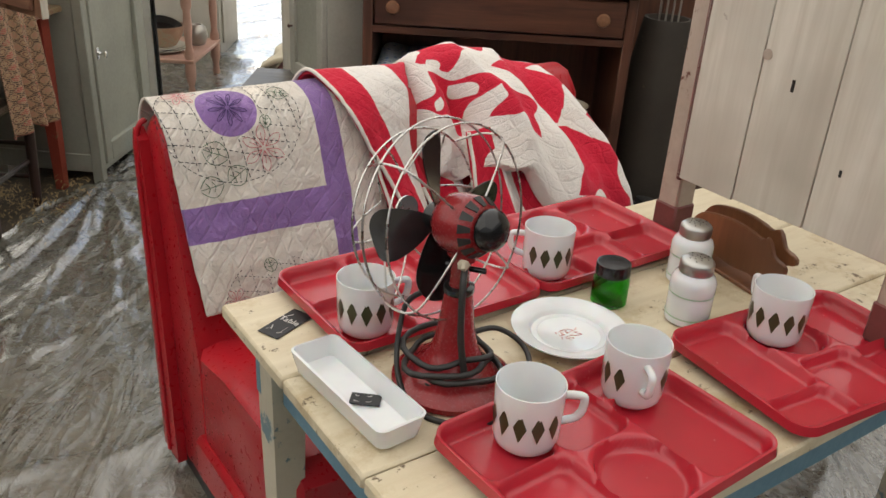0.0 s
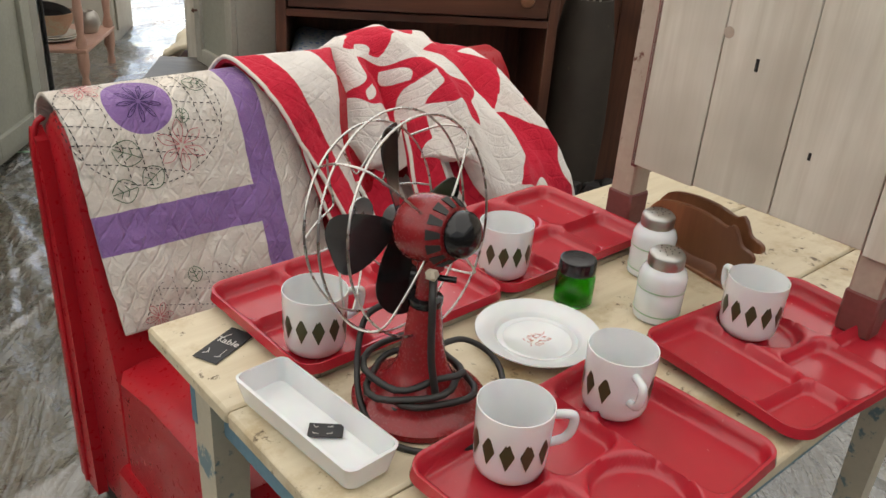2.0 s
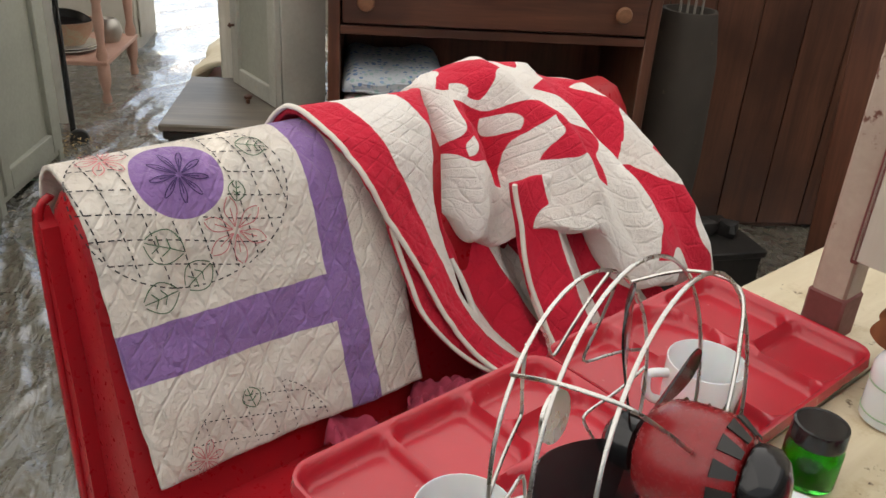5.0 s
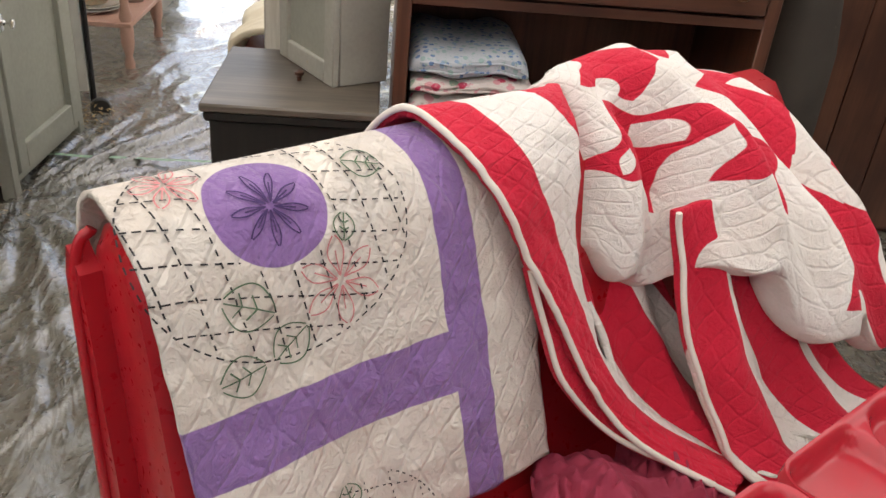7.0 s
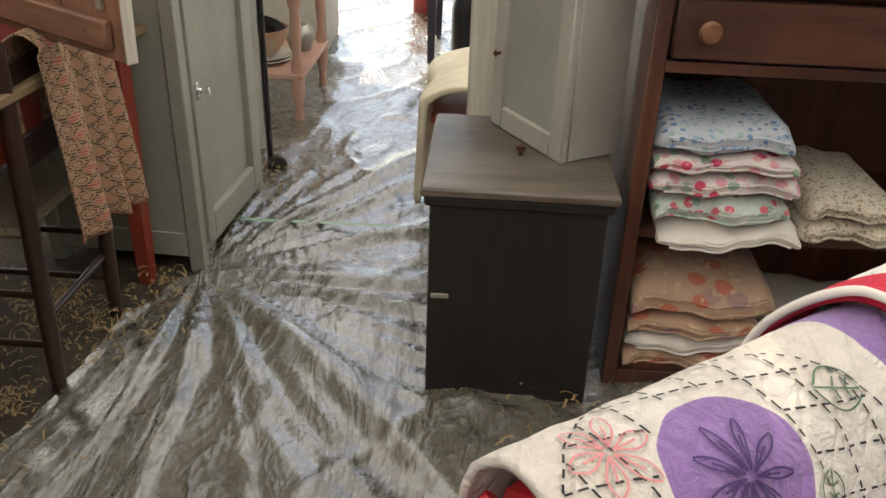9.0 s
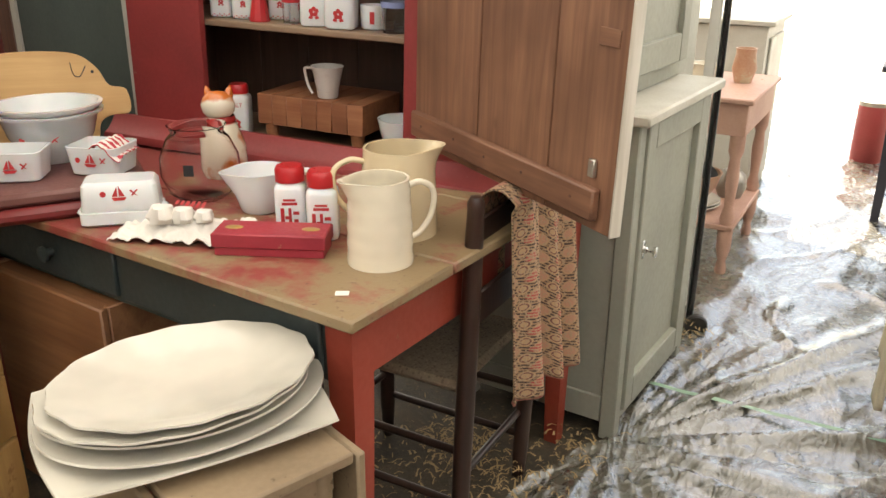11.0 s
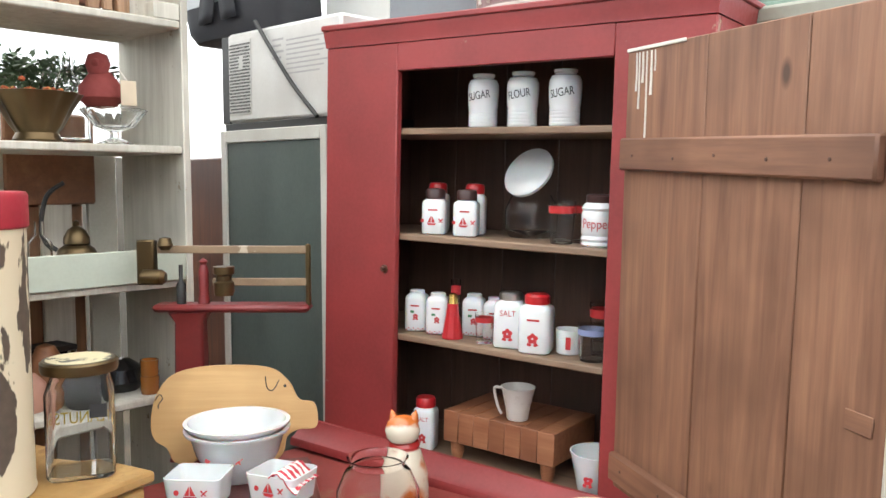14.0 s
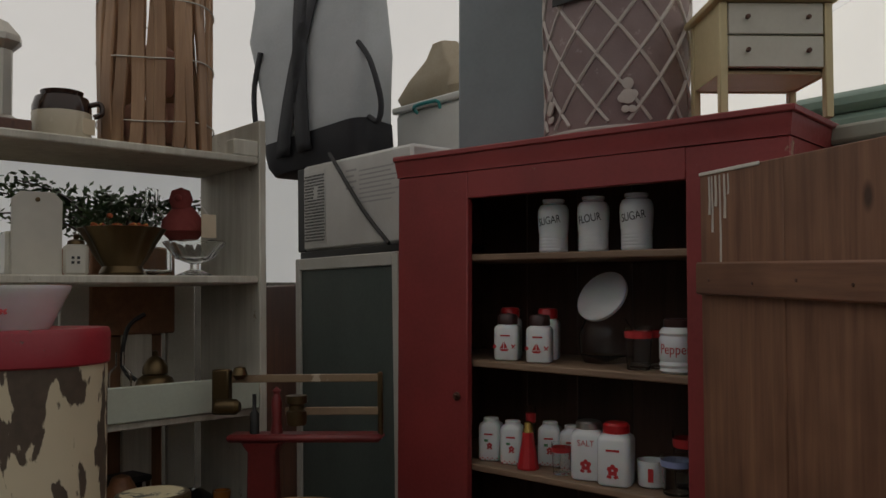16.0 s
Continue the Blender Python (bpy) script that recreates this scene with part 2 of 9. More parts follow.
# ---- materials ----
CREAM = paint("cream_paint", (0.62, 0.55, 0.40), (0.52, 0.43, 0.28), 0.5, (0.22, 0.14, 0.08), 0.64, 14)
BLUE_PAINT = paint("blue_paint", (0.13, 0.25, 0.31), (0.09, 0.19, 0.25), 0.55, (0.42, 0.36, 0.26), 0.66, 11)
WHITE_WORN = wood("worn_white_paint", (0.52, 0.47, 0.38), (0.74, 0.70, 0.61), "z", 0.6, worn=(0.13, 0.09, 0.06), amount=0.70)
RED_PAINT = paint("red_paint", (0.29, 0.037, 0.037), (0.21, 0.028, 0.028), 0.5, (0.33, 0.22, 0.15), 0.66, 10)
RED_WORN = paint("worn_red_paint", (0.31, 0.05, 0.03), (0.24, 0.04, 0.024), 0.5, (0.24, 0.15, 0.08), 0.66, 8)
VINYL = paint("red_vinyl", (0.42, 0.012, 0.02), (0.34, 0.01, 0.018), 0.3, bump=0.1, spec=0.4)
BLACK_VINYL = paint("black_base", (0.012, 0.012, 0.012), (0.02, 0.018, 0.016), 0.5)
GREEN_GREY = paint("grey_green_paint", (0.31, 0.315, 0.26), (0.25, 0.255, 0.21), 0.5, (0.38, 0.31, 0.21), 0.72, 7)
GREY_BLUE = paint("grey_blue_paint", (0.40, 0.39, 0.33), (0.30, 0.295, 0.255), 0.55, (0.4, 0.36, 0.28), 0.70, 9)
BLACK_WOOD = wood("black_stained_wood", (0.010, 0.009, 0.008), (0.024, 0.020, 0.016), "z", 0.55, worn=(0.16, 0.11, 0.07), amount=0.655, knots=False, spec=0.38)
GREY_WOOD = wood("weathered_top", (0.07, 0.057, 0.043), (0.18, 0.15, 0.115), "x", 0.42, worn=(0.30, 0.26, 0.20), amount=0.70, knots=False)
DARK_OAK = wood("brown_varnished_wood", (0.055, 0.02, 0.012), (0.13, 0.05, 0.028), "x", 0.35, knots=False)
DARK_SIDE = wood("brown_varnished_post", (0.06, 0.022, 0.013), (0.14, 0.055, 0.03), "z", 0.38, knots=False)
PINE = wood("brown_pine", (0.15, 0.066, 0.038), (0.31, 0.152, 0.088), "z", 0.55)
PINE_X = wood("brown_pine_rail", (0.14, 0.060, 0.035), (0.28, 0.136, 0.078), "x", 0.55)
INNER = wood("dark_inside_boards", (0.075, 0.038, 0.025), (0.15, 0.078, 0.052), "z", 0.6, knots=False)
SHELF_WOOD = wood("shelf_board", (0.16, 0.10, 0.065), (0.30, 0.2, 0.13), "x", 0.55, knots=False)
CHAIR_WOOD = wood("dark_chair_wood", (0.018, 0.009, 0.007), (0.05, 0.022, 0.015), "z", 0.35, knots=False)
MAPLE = wood("birdseye_maple", (0.42, 0.235, 0.08), (0.60, 0.38, 0.155), "z", 0.4, scale=0.7, worn=(0.36, 0.19, 0.065), amount=0.57, knots=False)
PINK_PAINT = paint("faded_pink_paint", (0.50, 0.30, 0.23), (0.40, 0.22, 0.16), 0.55, (0.3, 0.2, 0.14), 0.68, 9)

# ---- ground, plastic sheeting, tent ----
def ground_mat():
    n = Nodes("straw_ground")
    a, b = n.noise(5, 6, 0.7), n.noise(60, 6, 0.75)
    col = n.mix(n.step(a, 0.4, 0.65), (0.035, 0.028, 0.02), (0.085, 0.064, 0.04))
    col = n.mix(n.step(b, 0.58, 0.68), col, (0.26, 0.19, 0.10))
    n.bump(b, 0.6, 0.01)
    return n.done(col, 0.9)


def plastic_mat():
    n = Nodes("plastic_sheeting")
    a, b = n.noise(2.2, 5, 0.6), n.noise(24, 6, 0.7)
    col = n.mix(n.step(a, 0.35, 0.7), (0.085, 0.075, 0.056), (0.180, 0.158, 0.118))
    col = n.mix(n.step(b, 0.64, 0.74), col, (0.30, 0.235, 0.14))

    def crease(scale, sx, sy, sharp, turn):
        m = n.n("Mapping")
        m.inputs["Rotation"].default_value = (0, 0, radians(turn))
        m.inputs["Scale"].default_value = (sx, sy, 1)
        n.put(m.inputs["Vector"], n.coord.outputs["Object"])
        d = n.noise(scale, 3, 0.5, m.outputs[0], 1.6)
        k = n.math("ABSOLUTE", n.math("MULTIPLY", n.math("SUBTRACT", d, 0.5), sharp))
        return n.math("POWER", n.math("SUBTRACT", 1.0, n.math("MINIMUM", k, 1.0)), 2.0)
    h = n.math("ADD", n.math("MULTIPLY", crease(5, 1.0, 0.35, 5.0, 25), 0.8), n.math("MULTIPLY", crease(15, 1.0, 0.4, 4.0, -35), 0.16))
    h = n.math("ADD", h, n.math("ADD", n.math("MULTIPLY", n.noise(9, 5, 0.55, None, 1.5), 0.5), n.math("MULTIPLY", b, 0.12)))
    n.bump(h, 0.6, 0.02)
    # the slightly blue coat and specular tints put sky colour into the highlights
    return n.done(col, n.math("ADD", n.math("MULTIPLY", b, 0.14), 0.20), Specular_IOR_Level=1.0, Coat_Weight=1.0, Coat_Roughness=0.17, Coat_IOR=1.7, Coat_Tint=(0.95, 0.98, 1.0), Specular_Tint=(0.95, 0.98, 1.0))


STRAW, PLASTIC = ground_mat(), plastic_mat()
bm = bmesh.new()
bmesh.ops.create_grid(bm, x_segments=40, y_segments=40, size=300)
tagged(part("ground", bm, STRAW), "straw-covered sandy ground", "ground", kind="structure").location.z = -0.002
# outside ground coloured near white, so that it stands for blown-out sunlight
GLARE_GROUND = paint("pale_gravel", (0.72, 0.70, 0.66), (0.62, 0.6, 0.55), 0.9, bump=1.0)
bm = bmesh.new()
bmesh.ops.create_grid(bm, x_segments=10, y_segments=10, size=1, matrix=Matrix.Translation((0, 26.5, 0.003)) @ Matrix.Diagonal((40, 19, 1, 1)))
tagged(part("pavement", bm, GLARE_GROUND), "ground outside the tent, coloured near white to stand for blown-out sunlight", "gravel", kind="structure")

FOOT = (-1.34, 3.33)
# left border of the film: along the red table, then back behind the locker
SHEET_Y, SHEET_X = (-1.2, 2.0, 2.56, 3.07, 3.33, 3.9, 5.2, 8.2), (-1.95, -1.62, -1.53, -1.48, -1.37, -1.42, -2.6, -3.4)


def sheeting(u, v):
    """Plastic film on the ground, drawn into creases that fan out from the foot of the locker."""
    y = -1.2 + 9.4 * v
    edge = float(np.interp(y, SHEET_Y, SHEET_X)) + 0.03 * noise.noise((y * 4, 0, 9)) + 0.012 * noise.noise((y * 15, 3, 9))
    x = edge + (2.0 - edge) * u
    dx, dy = x - FOOT[0], y - FOOT[1]
    r = math.hypot(dx, dy)
    a = math.atan2(dy, dx)
    fan = math.exp(-((r - 0.5) / 1.2) ** 2) * (1 - math.exp(-(r / 0.18) ** 2))
    ridge = 1 - abs(math.sin(a * 11 + 3 * noise.noise((a * 3, r * 0.8, 1))))
    ridge2 = 1 - abs(math.sin(a * 23 + 4 * noise.noise((a * 4, r * 1.5, 7))))
    z = fan * (0.013 * math.sin(a * 17 + 4.8 * noise.noise((a * 3, r * 0.8, 1))) + 0.007 * math.sin(a * 37 + 6 * noise.noise((a * 4, r, 7))) + 0.013 * ridge ** 4 + 0.009 * ridge2 ** 5)
    z += 0.010 * (1 - abs(math.sin(7 * x - 3 * y + 4 * noise.noise((x * 1.5, y * 1.5, 4))))) ** 4
    z += 0.012 * noise.noise((x * 2.2, y * 2.2, 0)) + 0.006 * noise.noise((x * 6, y * 5, 3)) + 0.004 * abs(noise.noise((x * 13 + y * 5, y * 3, 5)))
    z += 0.006 * math.sin(9 * (x + 0.9 * y) + 4 * noise.noise((x, y, 2))) * math.exp(-((y - 5.2) / 1.6) ** 2)
    return (x, y, max(z + 0.010, 0.007))


tagged(sheet("floor", PLASTIC, sheeting, 280, 460, angle=180), "crumpled clear plastic sheeting over straw ground", "floor", kind="structure")

TAPE = paint("green_tape", (0.22, 0.40, 0.27), (0.3, 0.42, 0.3), 0.4)
tagged(sheet("floor_tape", TAPE, lambda u, v: (-1.36 + 0.78 * u, 3.665 + 0.02 * u + 0.018 * (v - 0.5), 0.026 + 0.004 * noise.noise((u * 9, v, 0))), 40, 2), "strip of pale green tape on the plastic floor", "tape", kind="structure")


def tent_mat():
    n = Nodes("white_tent_fabric")
    f = n.noise(1.2, 4)
    col = n.mix(f, (0.86, 0.87, 0.87), (0.78, 0.80, 0.81))
    d, t, mx = n.n("BsdfDiffuse"), n.n("BsdfTranslucent"), n.n("MixShader")
    n.put(d.inputs[0], col), n.put(t.inputs[0], col), n.put(mx.inputs[0], 0.62)
    n.t.links.new(d.outputs[0], mx.inputs[1]), n.t.links.new(t.outputs[0], mx.inputs[2])
    n.t.links.new(mx.outputs[0], n.t.nodes["Material Output"].inputs[0])
    return n.m


TENT = tent_mat()
X0, X1, Y0, Y1, EAVE, RIDGE = -7.0, 4.5, -4.0, 8.4, 2.7, 4.6
XM = (X0 + X1) / 2


def cloth_panel(name, corners, nu=24, nv=10, sag=0.05):
    a, b, c, d = [Vector(p) for p in corners]

    def fn(u, v):
        p = (a * (1 - u) + b * u) * (1 - v) + (d * (1 - u) + c * u) * v
        nrm = (b - a).cross(d - a).normalized()
        return p + nrm * sag * (math.sin(math.pi * u * 4) ** 2 * math.sin(math.pi * v) + 0.4 * noise.noise(p * 0.8))
    return tagged(sheet(name, TENT, fn, nu, nv), "white translucent tent fabric", "tent", kind="structure")


cloth_panel("ceiling_tent_west", [(X0, Y0, EAVE), (X0, Y1, EAVE), (XM, Y1, RIDGE), (XM, Y0, RIDGE)])
cloth_panel("ceiling_tent_east", [(X1, Y0, EAVE), (X1, Y1, EAVE), (XM, Y1, RIDGE), (XM, Y0, RIDGE)])
# opaque dark band added below the tent fabric to hold back low daylight
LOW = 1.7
LIGHT_BLOCK = paint("dark_canvas_wall", (0.10, 0.09, 0.075), (0.07, 0.06, 0.05), 0.9, bump=0.6)
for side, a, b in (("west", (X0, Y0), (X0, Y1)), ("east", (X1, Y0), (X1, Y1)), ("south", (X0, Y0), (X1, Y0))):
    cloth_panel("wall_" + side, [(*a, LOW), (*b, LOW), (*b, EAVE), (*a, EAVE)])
    low = sheet("wall_" + side + "_lower", LIGHT_BLOCK, lambda u, v, a=a, b=b: (a[0] + (b[0] - a[0]) * u, a[1] + (b[1] - a[1]) * u, -0.02 + (LOW + 0.02) * v), 30, 4)
    tagged(low, "dark band added low along the tent side to hold back daylight", "wall", kind="structure")
cloth_panel("wall_south_gable", [(X0, Y0, EAVE), (X1, Y0, EAVE), (XM + 0.05, Y0, RIDGE), (XM - 0.05, Y0, RIDGE)])
cloth_panel("wall_north_west", [(X0, Y1, -0.02), (-2.6, Y1, -0.02), (-2.6, Y1, EAVE), (X0, Y1, EAVE)])
cloth_panel("wall_north_east", [(1.6, Y1, -0.02), (X1, Y1, -0.02), (X1, Y1, EAVE), (1.6, Y1, EAVE)])
cloth_panel("wall_north_gable_west", [(X0, Y1, EAVE), (-2.6, Y1, EAVE), (-2.6, Y1, 4.15), (X0 + 0.02, Y1, EAVE + 0.01)])
cloth_panel("wall_north_gable_east", [(1.6, Y1, EAVE), (X1, Y1, EAVE), (X1 - 0.02, Y1, EAVE + 0.01), (1.6, Y1, 3.66)])

# ---- table with the trays ----
TABLE = pose(-0.21, 1.10, 0, 0, 0, 35)
Z1 = 0.75


def plank_mat(name, axis):
    n = Nodes(name)
    v = n.stretch(*((0.12, 1, 1) if axis == "x" else (1, 0.12, 1)))
    g, big, fine = n.noise(30, 5, 0.6, v), n.noise(6, 7, 0.7), n.noise(45, 6, 0.7)
    col = n.mix(n.step(g, 0.3, 0.7), (0.66, 0.58, 0.42), (0.55, 0.46, 0.31))
    col = n.mix(n.step(big, 0.52, 0.68), col, (0.42, 0.31, 0.17))
    col = n.mix(n.step(n.math("ADD", fine, n.math("MULTIPLY", n.math("SUBTRACT", big, 0.5), 0.35)), 0.62, 0.68), col, (0.12, 0.08, 0.045))
    n.bump(n.math("ADD", g, fine), 0.35, 0.003)
    return n.done(col, 0.45)


TOP_CREAM = plank_mat("cream_tabletop", "x")
table = thing("kitchen_table", "cream-painted kitchen table with blue apron, worn and chipped", "table", TABLE)
LEN1, WID1 = 1.25, 0.71
for k, (v0, v1) in enumerate(((0.0, 0.235), (0.238, 0.47), (0.473, 0.71))):
    bm = bmesh.new()
    box(bm, (0, -v1, Z1 - 0.024), (LEN1, -v0, Z1), 0.004)
    part("tabletop_board", bm, TOP_CREAM, table)
for a, b in (((0.03, -0.08, 0.61), (LEN1 - 0.1, -0.06, 0.725)), ((0.03, -0.66, 0.61), (LEN1 - 0.1, -0.64, 0.725)), ((0.05, -0.64, 0.61), (0.07, -0.08, 0.725)), ((LEN1 - 0.12, -0.64, 0.61), (LEN1 - 0.1, -0.08, 0.725))):
    bx("apron", table, BLUE_PAINT, a, b, 0.003, "chipped blue apron board")
LEG_PAINT = paint("leg_paint", (0.52, 0.47, 0.36), (0.42, 0.38, 0.29), 0.55, (0.15, 0.22, 0.24), 0.58, 9)
for x, y in ((0.03, -0.125), (0.03, -0.665), (LEN1 - 0.16, -0.125), (LEN1 - 0.16, -0.665)):
    loft("leg", table, LEG_PAINT, [[(x + cx + (0.5 - cx / 0.06) * s, y + cy + (0.5 - cy / 0.06) * s, z) for cx, cy in ((0, 0), (0.06, 0), (0.06, 0.06), (0, 0.06))] for z, s in ((0, 0.02), (0.55, 0.004), (0.726, 0.0))])

# ---- red booth bench ----
BOOTH = pose(-0.47, 1.52, 0, 0, 0, 36.6)
BL = 1.12
booth = thing("booth_bench", "red vinyl diner booth bench with black base", "bench", BOOTH @ pose(0.024, 0, 0))


def back_ring(x, grow=0.0):
    pts = [(0.06, 0.05), (0.06, 0.86), (0.045, 0.905), (0.01, 0.925), (-0.03, 0.915), (-0.06, 0.88), (-0.085, 0.78), (-0.15, 0.5), (-0.17, 0.42), (-0.17, 0.05)]
    cy, cz = -0.04, 0.5
    return [(x, cy + (y - cy) * (1 + grow), cz + (z - cz) * (1 + grow)) for y, z in pts]


loft("backrest", booth, VINYL, [back_ring(0.0, -0.06), back_ring(0.012, -0.01), back_ring(0.03), back_ring(0.5), back_ring(BL - 0.03), back_ring(BL - 0.012, -0.01), back_ring(BL, -0.06)])
loft("end_panel", booth, VINYL, [[(x, y, z) for y, z in ((0.075, 0.06), (0.075, 0.84), (0.06, 0.88), (0.03, 0.86), (0.0, 0.62), (-0.02, 0.06))] for x in (-0.022, 0.0)])
tube("piping", booth, VINYL, spline([(-0.024, 0.03, 0.07), (-0.024, 0.035, 0.5), (-0.022, 0.045, 0.84), (0.0, 0.045, 0.9)]), 0.006)


def seat_ring(x, g):
    pts = [(-0.16, 0.22), (-0.16, 0.46), (-0.3, 0.485), (-0.5, 0.485), (-0.6, 0.47), (-0.635, 0.43), (-0.64, 0.30), (-0.62, 0.22)]
    return [(x, -0.4 + (y + 0.4) * (1 - g), 0.35 + (z - 0.35) * (1 - g)) for y, z in pts]


loft("seat", booth, VINYL, [seat_ring(-0.005, 0.12), seat_ring(0.01, 0.03), seat_ring(0.05, 0), seat_ring(BL - 0.05, 0), seat_ring(BL - 0.01, 0.03), seat_ring(BL, 0.12)])
bx("seat_rail", booth, VINYL, (-0.02, -0.62, 0.12), (BL, -0.15, 0.235), 0.012)
bx("plinth", booth, BLACK_VINYL, (0.01, -0.58, 0.0), (BL - 0.01, 0.03, 0.118), 0.004, "black base")

# ---- white plank rack standing on the table ----
OLD_BOARD = wood("old_white_board", (0.55, 0.50, 0.41), (0.70, 0.66, 0.57), "z", 0.65, worn=(0.20, 0.145, 0.10), amount=0.69, knots=False)
rack = thing("plank_chair_back", "old white-painted plank seat with worn red-edged posts, upended on the table", "furniture", TABLE)
POST = paint("worn_post", (0.46, 0.38, 0.31), (0.36, 0.28, 0.22), 0.65, (0.16, 0.07, 0.05), 0.60, 11)
RED_EDGE = paint("old_red_edge", (0.20, 0.05, 0.045), (0.14, 0.04, 0.035), 0.6, (0.35, 0.28, 0.22), 0.62, 12)
for y0 in (-0.176, -0.645):
    bx("post", rack, POST, (0.865, y0, Z1), (0.915, y0 + 0.05, 1.55), 0.004)
    bx("red_band", rack, RED_EDGE, (0.862, y0 - 0.003, Z1 + 0.003), (0.918, y0 + 0.053, Z1 + 0.075), 0.004, "red-painted foot")
bx("edge_strip", rack, RED_EDGE, (0.852, -0.181, 0.885), (0.866, -0.170, 1.55), 0.002)
for y0, y1 in ((-0.3015, -0.172), (-0.4465, -0.303), (-0.6015, -0.448), (-0.78, -0.603)):
    bx("plank", rack, OLD_BOARD, (0.852, y0, 0.885 + 0.01 * math.sin(y0 * 40)), (0.874, y1, 1.55), 0.0014)
turned("knot", rack, POST, [(0, 0), (0.008, 0), (0.0095, 0.0008), (0.006, 0.0014), (0, 0.0006)], 16, pose(0.8518, -0.31, 1.157, 0, -90, 0), "dark knot in the wood")
bx("nail_mark", rack, BLACK_WOOD, (0.8512, -0.372, 1.108), (0.8519, -0.366, 1.128), 0.0002)
bx("nail_mark", rack, BLACK_WOOD, (0.8512, -0.49, 1.0), (0.8519, -0.485, 1.012), 0.0002)
bx("batten", rack, POST, (0.874, -0.6, 0.90), (0.893, -0.18, 0.97), 0.003)

# ---- brown dresser ----
DR = pose(-0.17, 2.88, 0)
dresser = thing("sideboard", "dark brown varnished wooden sideboard with drawer and open shelves", "sideboard", DR)
DW, DD = 0.945, 0.46
for x in (0.0, DW - 0.035):
    bx("side", dresser, DARK_SIDE, (x, 0, 0), (x + 0.035, DD, 1.0), 0.003)
bx("top", dresser, DARK_OAK, (-0.03, -0.03, 1.0), (DW + 0.03, DD, 1.025), 0.006)
bx("backboard", dresser, DARK_SIDE, (0.035, DD - 0.015, 0.05), (DW - 0.035, DD, 1.0), 0.001)
drawer = bx("drawer_front", dresser, DARK_OAK, (0.04, -0.012, 0.862), (DW - 0.04, 0.01, 0.985), 0.005)
bx("rail", dresser, DARK_OAK, (0.035, 0, 0.83), (DW - 0.035, 0.03, 0.855), 0.002)
KNOB = wood("turned_knob", (0.16, 0.07, 0.035), (0.27, 0.13, 0.07), "z", 0.3, knots=False)
for x in (0.105, 0.825):
    turned("knob", drawer, KNOB, [(0.009, 0), (0.009, 0.012), (0.02, 0.018), (0.024, 0.027), (0.019, 0.036), (0, 0.039)], 18, pose(x, -0.012, 0.925, 90))
for z in (0.06, 0.435):
    bx("shelf", dresser, DARK_OAK, (0.035, 0.015, z), (DW - 0.035, DD - 0.015, z + 0.022), 0.002)
bx("skirt", dresser, DARK_OAK, (0.035, 0.01, 0.0), (DW - 0.035, 0.03, 0.06), 0.002)

# ---- black chest ----
chest = thing("black_chest", "black-stained wooden chest with a worn grey lid", "chest", pose(-0.615, 2.81, 0))
bx("body", chest, BLACK_WOOD, (0, 0, 0), (0.395, 0.45, 0.535), 0.004)
bx("lid", chest, GREY_WOOD, (-0.02, -0.022, 0.556), (0.415, 0.47, 0.578), 0.005, "weathered grey lid")
bx("moulding", chest, BLACK_WOOD, (-0.012, -0.014, 0.53), (0.407, 0.46, 0.556), 0.006)
turned("knob", chest, DARK_SIDE, [(0.006, 0), (0.006, 0.012), (0.012, 0.016), (0.013, 0.024), (0, 0.03)], 14, pose(0.20, 0.20, 0.578))
METAL_OLD = plain("old_steel", (0.45, 0.42, 0.37), 0.4, 0.8)
bx("hasp", chest, METAL_OLD, (0.008, -0.005, 0.29), (0.05, 0.0, 0.302), 0.001, "small metal catch")

# ---- small grey wall cupboard standing on the chest ----
A = Vector((-0.485, 3.235, 0))
ang = math.degrees(math.atan2(2.965 - 3.235, -0.318 + 0.485))
wash = thing("small_cupboard", "small grey-painted wooden cupboard with panelled door", "cupboard", pose(A.x, A.y, 0.578, 0, 0, ang))
bx("body", wash, GREY_BLUE, (0.0, 0.012, 0.0), (0.317, 0.16, 0.445), 0.004)
bx("top", wash, GREY_BLUE, (-0.01, -0.006, 0.445), (0.327, 0.17, 0.462), 0.004)
door = bx("door_panel", wash, GREEN_GREY, (0.03, 0.004, 0.03), (0.287, 0.012, 0.415), 0.002)
for a, b in (((0.0, -0.008, 0.0), (0.05, 0.012, 0.444)), ((0.267, -0.008, 0.0), (0.317, 0.012, 0.444)), ((0.05, -0.008, 0.0), (0.267, 0.012, 0.055)), ((0.05, -0.008, 0.395), (0.267, 0.012, 0.444))):
    bx("door_frame", wash, GREY_BLUE, a, b, 0.003)
turned("knob", wash, DARK_SIDE, [(0.004, 0), (0.004, 0.012), (0.009, 0.014), (0, 0.022)], 12, pose(0.03, -0.008, 0.19, 90))

# ---- white post behind the chest ----
bx("white_post", None, WHITE_WORN, (-0.56, 3.42, 0), (-0.46, 3.52, 2.3), 0.006)
tagged(bpy.data.objects["white_post"], "square post with flaking white paint", "post")

# ---- grey-green locker ----
LOCK = pose(-1.345, 3.335, 0, 0, 0, 86.5)
locker = thing("step_back_cupboard", "grey-green painted cupboard with panelled doors and pale worn top", "cupboard", LOCK)
LW, LD, LH = 0.585, 0.50, 0.905
for x in (0.0, LW - 0.045):
    for y in (0.0, LD - 0.045):
        bx("corner_post", locker, GREEN_GREY, (x, y, 0), (x + 0.045, y + 0.045, LH), 0.004)
bx("side_panel", locker, GREEN_GREY, (0.01, 0.045, 0.075), (0.022, LD - 0.045, LH), 0.001)
